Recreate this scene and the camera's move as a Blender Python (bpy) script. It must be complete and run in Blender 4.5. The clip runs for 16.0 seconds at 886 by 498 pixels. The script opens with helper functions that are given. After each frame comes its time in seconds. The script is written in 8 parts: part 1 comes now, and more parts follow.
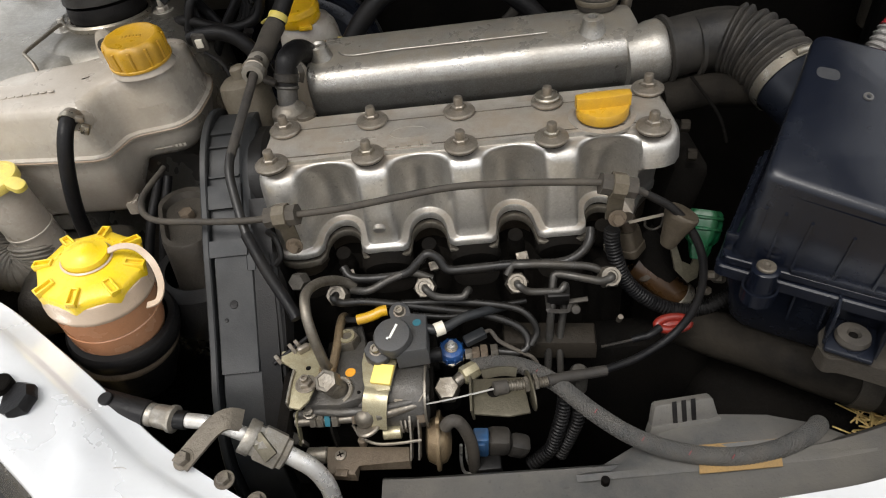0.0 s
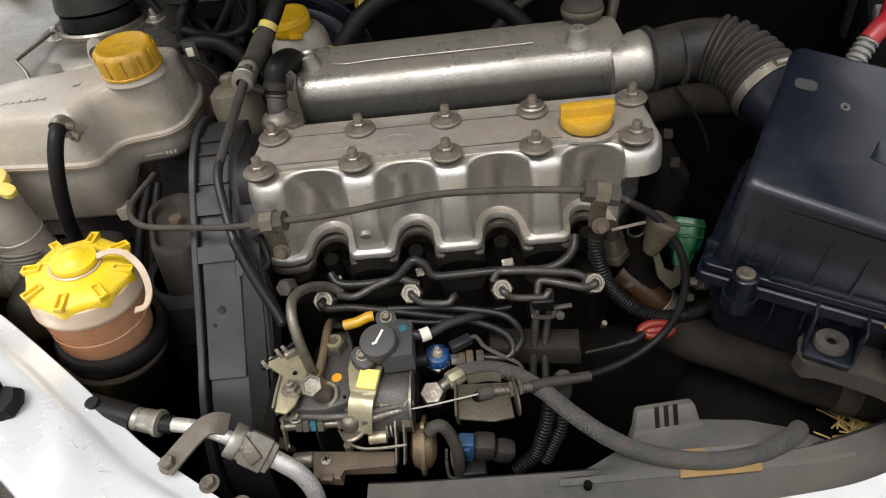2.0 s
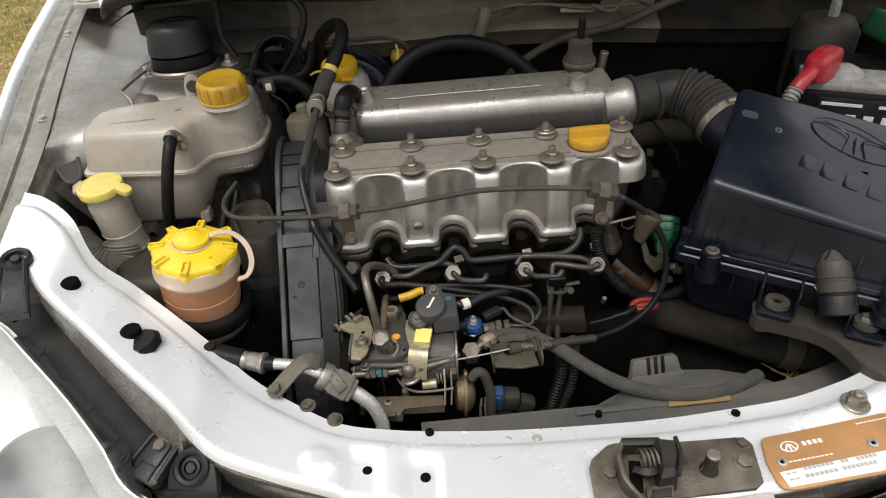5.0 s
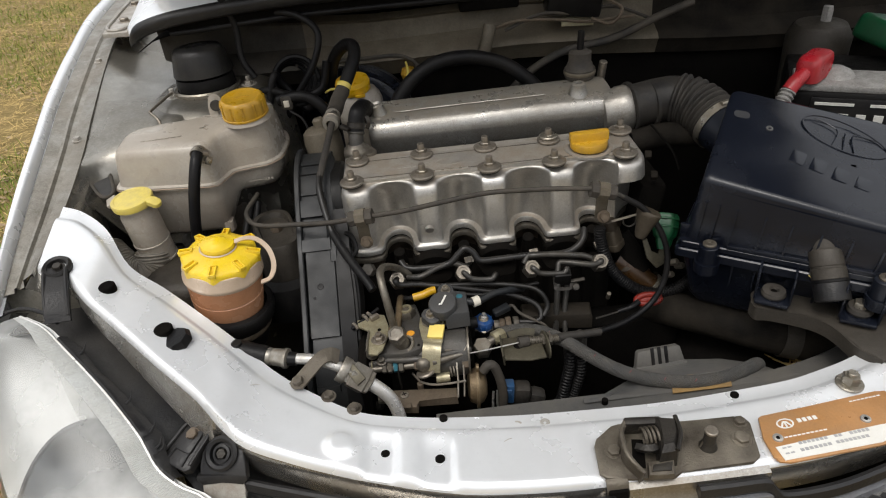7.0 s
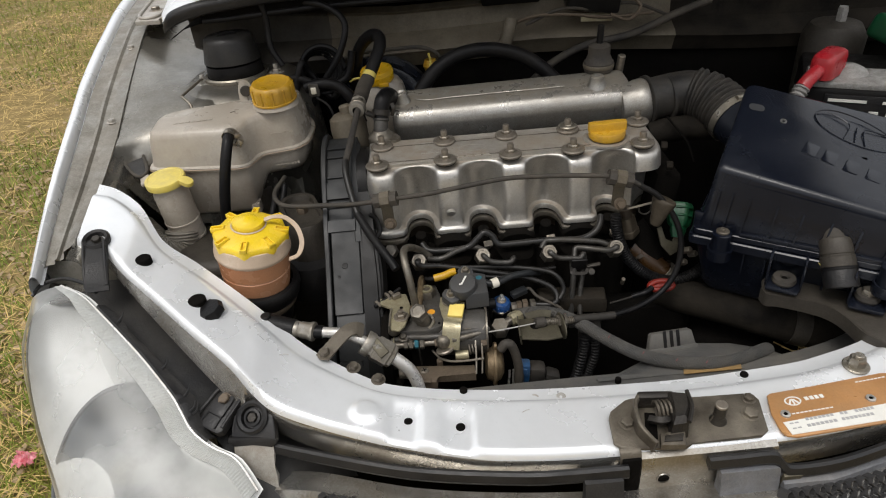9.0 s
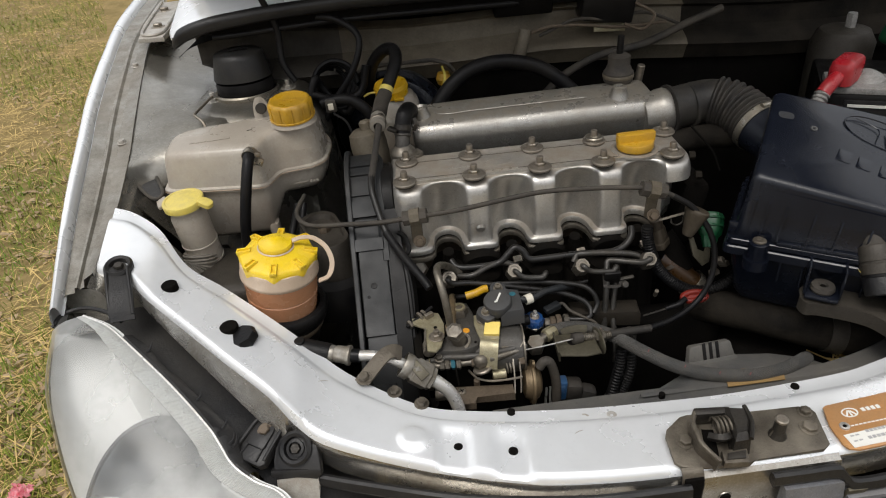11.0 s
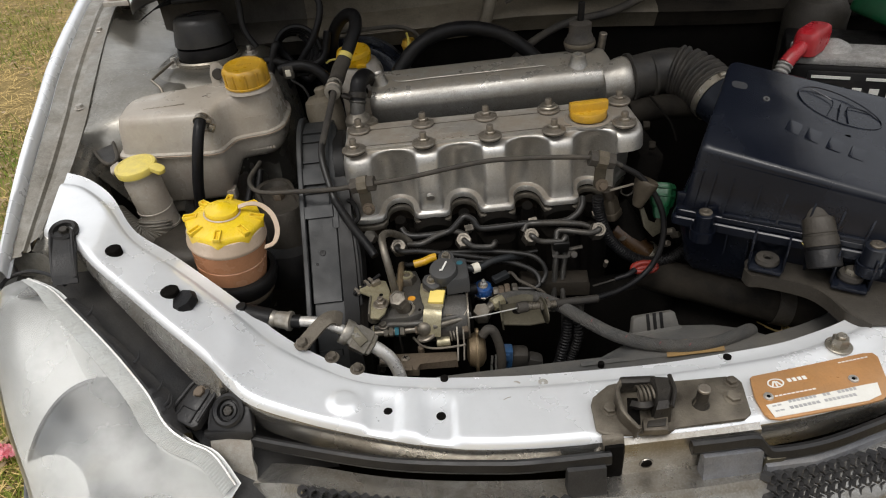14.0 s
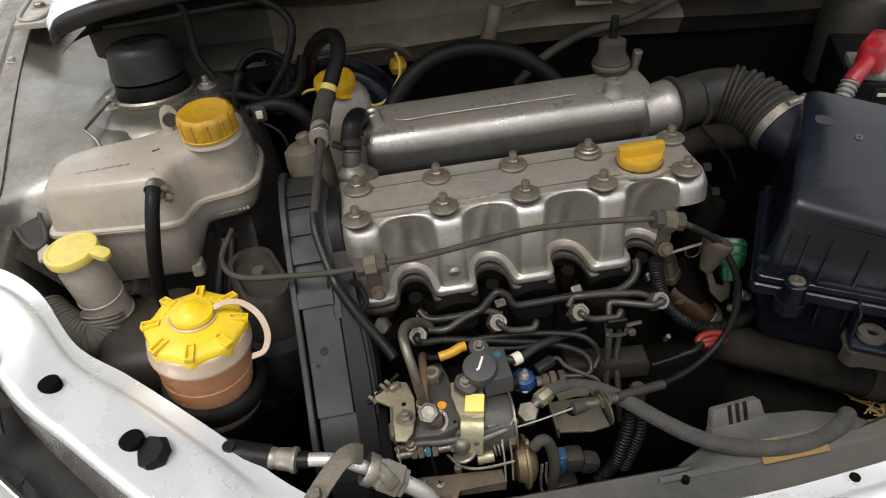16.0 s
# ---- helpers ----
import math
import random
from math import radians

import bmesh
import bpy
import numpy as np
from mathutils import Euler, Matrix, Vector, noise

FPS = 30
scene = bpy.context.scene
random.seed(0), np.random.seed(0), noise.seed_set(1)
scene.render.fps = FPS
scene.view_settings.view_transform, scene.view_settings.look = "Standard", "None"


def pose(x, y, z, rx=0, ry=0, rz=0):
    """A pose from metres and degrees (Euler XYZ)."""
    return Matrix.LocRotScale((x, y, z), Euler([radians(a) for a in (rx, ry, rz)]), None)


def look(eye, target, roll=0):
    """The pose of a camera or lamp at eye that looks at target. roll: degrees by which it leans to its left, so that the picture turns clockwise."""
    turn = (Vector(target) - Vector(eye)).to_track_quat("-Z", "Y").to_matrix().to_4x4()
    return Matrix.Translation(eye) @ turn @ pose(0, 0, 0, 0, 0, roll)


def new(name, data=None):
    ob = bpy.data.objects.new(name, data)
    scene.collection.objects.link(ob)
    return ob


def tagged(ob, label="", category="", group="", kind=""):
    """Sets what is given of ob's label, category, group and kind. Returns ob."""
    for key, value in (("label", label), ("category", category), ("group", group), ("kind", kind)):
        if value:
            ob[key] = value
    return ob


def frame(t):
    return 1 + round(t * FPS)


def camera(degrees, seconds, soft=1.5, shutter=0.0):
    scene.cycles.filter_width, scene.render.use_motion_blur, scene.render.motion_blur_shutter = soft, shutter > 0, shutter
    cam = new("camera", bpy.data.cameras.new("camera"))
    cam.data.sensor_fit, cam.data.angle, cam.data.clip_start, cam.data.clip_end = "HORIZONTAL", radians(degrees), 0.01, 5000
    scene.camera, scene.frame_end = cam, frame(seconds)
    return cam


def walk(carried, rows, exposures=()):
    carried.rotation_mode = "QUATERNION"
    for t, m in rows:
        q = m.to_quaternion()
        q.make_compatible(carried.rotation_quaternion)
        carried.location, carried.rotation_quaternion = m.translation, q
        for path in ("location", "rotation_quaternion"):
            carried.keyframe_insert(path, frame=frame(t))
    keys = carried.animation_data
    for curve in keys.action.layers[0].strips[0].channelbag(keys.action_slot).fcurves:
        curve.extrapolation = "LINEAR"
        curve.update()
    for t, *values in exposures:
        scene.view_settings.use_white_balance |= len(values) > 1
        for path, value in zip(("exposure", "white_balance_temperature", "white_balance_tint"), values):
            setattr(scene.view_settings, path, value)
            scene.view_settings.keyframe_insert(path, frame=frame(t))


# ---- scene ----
cam = camera(68.7, 16.0, soft=1.1)
METRES, EYE, TILT, LEAN, TURN = 0.83, 1.30, -43.0, 6.0, -2.5
ROWS = [
    (0.0, 0.0, 0.0, 0.0, 0.0, 0.0, -0.0),
    (0.5, -0.0027, -0.0025, -0.0001, -0.23, 0.23, 0.03),
    (1.0, -0.0013, -0.0035, -0.0005, -0.15, 0.44, -0.38),
    (1.5, 0.0077, -0.005, -0.0006, -0.24, 0.49, -0.29),
    (2.0, 0.0112, -0.009, -0.0019, -0.37, 0.72, -0.16),
    (2.5, -0.0015, -0.0416, -0.0204, 0.24, 2.19, -2.01),
    (3.0, -0.0337, -0.0357, -0.0079, -1.2, 2.34, -0.94),
    (3.5, -0.0795, -0.0304, 0.0042, -2.9, 1.62, 0.93),
    (4.0, -0.1169, -0.0802, -0.0167, -4.54, 3.67, 1.86),
    (4.5, -0.1002, -0.156, -0.083, -3.74, 5.52, -0.55),
    (7.0, -0.0863, -0.2479, -0.1566, -1.86, 8.55, 0.75),
    (7.5, -0.0983, -0.2452, -0.1615, -1.55, 8.26, 0.07),
    (8.0, -0.0982, -0.2548, -0.1748, -1.5, 8.09, 0.73),
    (8.5, -0.0972, -0.2741, -0.1937, -1.55, 8.35, 0.39),
    (9.0, -0.1078, -0.2787, -0.1893, -1.37, 8.58, -0.59),
    (11.5, -0.1947, -0.2519, -0.1724, -3.73, 9.51, 2.28),
    (12.0, -0.1952, -0.249, -0.1752, -4.51, 8.99, 3.28),
    (12.5, -0.197, -0.2431, -0.1737, -4.57, 8.59, 3.43),
    (13.0, -0.1799, -0.2448, -0.1761, -4.63, 7.91, 3.55),
    (13.5, -0.14, -0.2683, -0.1784, -2.88, 8.63, 1.83),
    (14.0, -0.0949, -0.2608, -0.1808, -2.3, 6.93, 0.46),
    (14.5, -0.1182, -0.2103, -0.1106, -1.61, 7.66, 1.5),
    (15.0, -0.147, -0.1486, -0.0656, -3.21, 6.92, 1.79),
    (15.5, -0.1648, -0.1057, -0.036, -4.21, 5.36, 2.03),
    (16.0, -0.1783, -0.0719, -0.0162, -6.19, 4.87, 3.96),
]
walk(cam, [(t, pose(0, 0, EYE, TILT, LEAN, TURN) @ pose(METRES * x, METRES * y, METRES * z, 90 + pitch, roll, yaw)) for t, x, y, z, yaw, pitch, roll in ROWS],
     exposures=[(0.0, 0.29), (2.0, 0.27), (4.0, 0.15), (4.6, 0.11), (7.0, -0.17), (8.5, -0.23), (14.2, -0.25), (15.0, -0.09), (16.0, 0.03)])

# ---- light: overcast daylight from the open sky in front of the car ----
SUN_TURN, SUN_UP = 215.0, 67.0
world = bpy.data.worlds.new("sky")
scene.world = world
world.use_nodes = True
wt = world.node_tree
sky = wt.nodes.new("ShaderNodeTexSky")
sky.sky_type, sky.sun_disc = "NISHITA", False
sky.sun_elevation, sky.sun_rotation = radians(SUN_UP), radians(SUN_TURN)
sky.dust_density, sky.air_density = 6.0, 1.0
soft_sky = wt.nodes.new("ShaderNodeMix")
soft_sky.data_type = "RGBA"
soft_sky.inputs[0].default_value = 0.75
wt.links.new(sky.outputs[0], soft_sky.inputs[6])
# An overcast sky, brightest overhead and dimmed towards the horizon to deepen the bay.
way = wt.nodes.new("ShaderNodeSeparateXYZ")
wt.links.new(wt.nodes.new("ShaderNodeTexCoord").outputs["Generated"], way.inputs[0])
lift = wt.nodes.new("ShaderNodeMapRange")
lift.inputs[3].default_value, lift.inputs[4].default_value = 1.4, 16.0
wt.links.new(way.outputs[2], lift.inputs[0])
cloud = wt.nodes.new("ShaderNodeCombineColor")
for k in range(3):
    wt.links.new(lift.outputs[0], cloud.inputs[k])
wt.links.new(cloud.outputs[0], soft_sky.inputs[7])
back = wt.nodes["Background"]
wt.links.new(soft_sky.outputs[2], back.inputs[0])
back.inputs[1].default_value = 0.15

sun_data = bpy.data.lights.new("sun", "SUN")
sun_data.energy, sun_data.angle, sun_data.color = 1.5, radians(24), (1.0, 0.98, 0.95)
sun = new("sun", sun_data)
a, e = radians(SUN_TURN), radians(SUN_UP)
sun.matrix_world = look((3 * math.sin(a) * math.cos(e), 3 * math.cos(a) * math.cos(e), 3 * math.sin(e)), (0, 0, 0))


# ---- materials ----
def mat(name, base, rough=0.5, metal=0.0, second=None, scale=30.0, amount=0.5, grain=0.15, bump=0.1, bump_scale=400.0, spec=0.5, coat=0.0,
        transmission=0.0, streak=None, dust=None, dust_amount=0.4, settle=0.0):
    """A surface with a broad mottling, a fine grain, a light layer of dust and fine relief."""
    m = bpy.data.materials.new(name)
    m.use_nodes = True
    nt = m.node_tree
    n, link = nt.nodes, nt.links.new
    b = n["Principled BSDF"]
    co = n.new("ShaderNodeTexCoord").outputs["Object"]
    if streak:
        mp = n.new("ShaderNodeMapping")
        mp.inputs["Scale"].default_value = streak
        link(co, mp.inputs[0])
        co_b = mp.outputs[0]
    else:
        co_b = co
    second = second or tuple(c * 0.6 for c in base)

    def noise_tex(s, detail, src):
        t = n.new("ShaderNodeTexNoise")
        t.inputs["Scale"].default_value, t.inputs["Detail"].default_value, t.inputs["Roughness"].default_value = s, detail, 0.62
        link(src, t.inputs["Vector"])
        return t.outputs["Fac"]

    def ramp(f, lo, hi):
        r = n.new("ShaderNodeMapRange")
        r.inputs[1].default_value, r.inputs[2].default_value = lo, hi
        link(f, r.inputs[0])
        return r.outputs[0]

    def mix(fac, c1, c2):
        x = n.new("ShaderNodeMix")
        x.data_type = "RGBA"
        for sock, v in ((0, fac), (6, c1), (7, c2)):
            if isinstance(v, (int, float)):
                x.inputs[sock].default_value = v
            elif isinstance(v, tuple):
                x.inputs[sock].default_value = (*v, 1)
            else:
                link(v, x.inputs[sock])
        return x.outputs[2]

    def times(v, k):
        x = n.new("ShaderNodeMath")
        x.operation = "MULTIPLY"
        link(v, x.inputs[0])
        x.inputs[1].default_value = k
        return x.outputs[0]

    broad = ramp(noise_tex(scale, 5, co_b), 0.35, 0.7)
    col = mix(times(broad, amount), base, second)
    mid = ramp(noise_tex(scale * 5, 6, co_b), 0.42, 0.66)
    col = mix(times(mid, amount * 0.55), col, second)
    fine = ramp(noise_tex(scale * 16 + 150, 3, co_b), 0.45, 0.7)
    col = mix(times(fine, grain), col, tuple(min(1, c * 1.5 + 0.01) for c in base))
    speck = ramp(noise_tex(scale * 9 + 90, 2, co), 0.64, 0.72)
    col = mix(times(speck, min(1, grain * 1.6)), col, tuple(c * 0.35 for c in base))
    if dust:
        d = ramp(noise_tex(scale * 0.45 + 3, 8, co), 0.38, 0.68)
        col = mix(times(d, dust_amount), col, dust)
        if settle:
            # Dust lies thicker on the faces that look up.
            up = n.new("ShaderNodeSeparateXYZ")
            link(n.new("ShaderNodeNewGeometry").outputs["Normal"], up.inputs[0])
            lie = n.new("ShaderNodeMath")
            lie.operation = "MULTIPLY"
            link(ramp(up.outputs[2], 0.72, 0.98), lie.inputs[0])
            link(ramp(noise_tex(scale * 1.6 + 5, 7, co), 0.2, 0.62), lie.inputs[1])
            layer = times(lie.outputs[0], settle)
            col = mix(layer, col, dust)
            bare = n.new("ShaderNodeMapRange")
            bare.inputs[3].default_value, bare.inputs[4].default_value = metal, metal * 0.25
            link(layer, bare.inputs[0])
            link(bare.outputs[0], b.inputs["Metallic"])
    link(col, b.inputs["Base Color"])
    rr = n.new("ShaderNodeMapRange")
    rr.inputs[3].default_value, rr.inputs[4].default_value = max(0.02, rough - 0.12), min(1.0, rough + 0.15)
    link(broad, rr.inputs[0])
    link(rr.outputs[0], b.inputs["Roughness"])
    if not settle:
        b.inputs["Metallic"].default_value = metal
    b.inputs["Specular IOR Level"].default_value = spec
    b.inputs["Coat Weight"].default_value = coat
    b.inputs["Coat Roughness"].default_value = 0.15
    b.inputs["Transmission Weight"].default_value = transmission
    if bump:
        bp = n.new("ShaderNodeBump")
        bp.inputs["Strength"].default_value, bp.inputs["Distance"].default_value = bump, 0.003
        link(noise_tex(bump_scale, 4, co), bp.inputs["Height"])
        link(bp.outputs[0], b.inputs["Normal"])
    return m


DUST = (0.24, 0.2, 0.15)
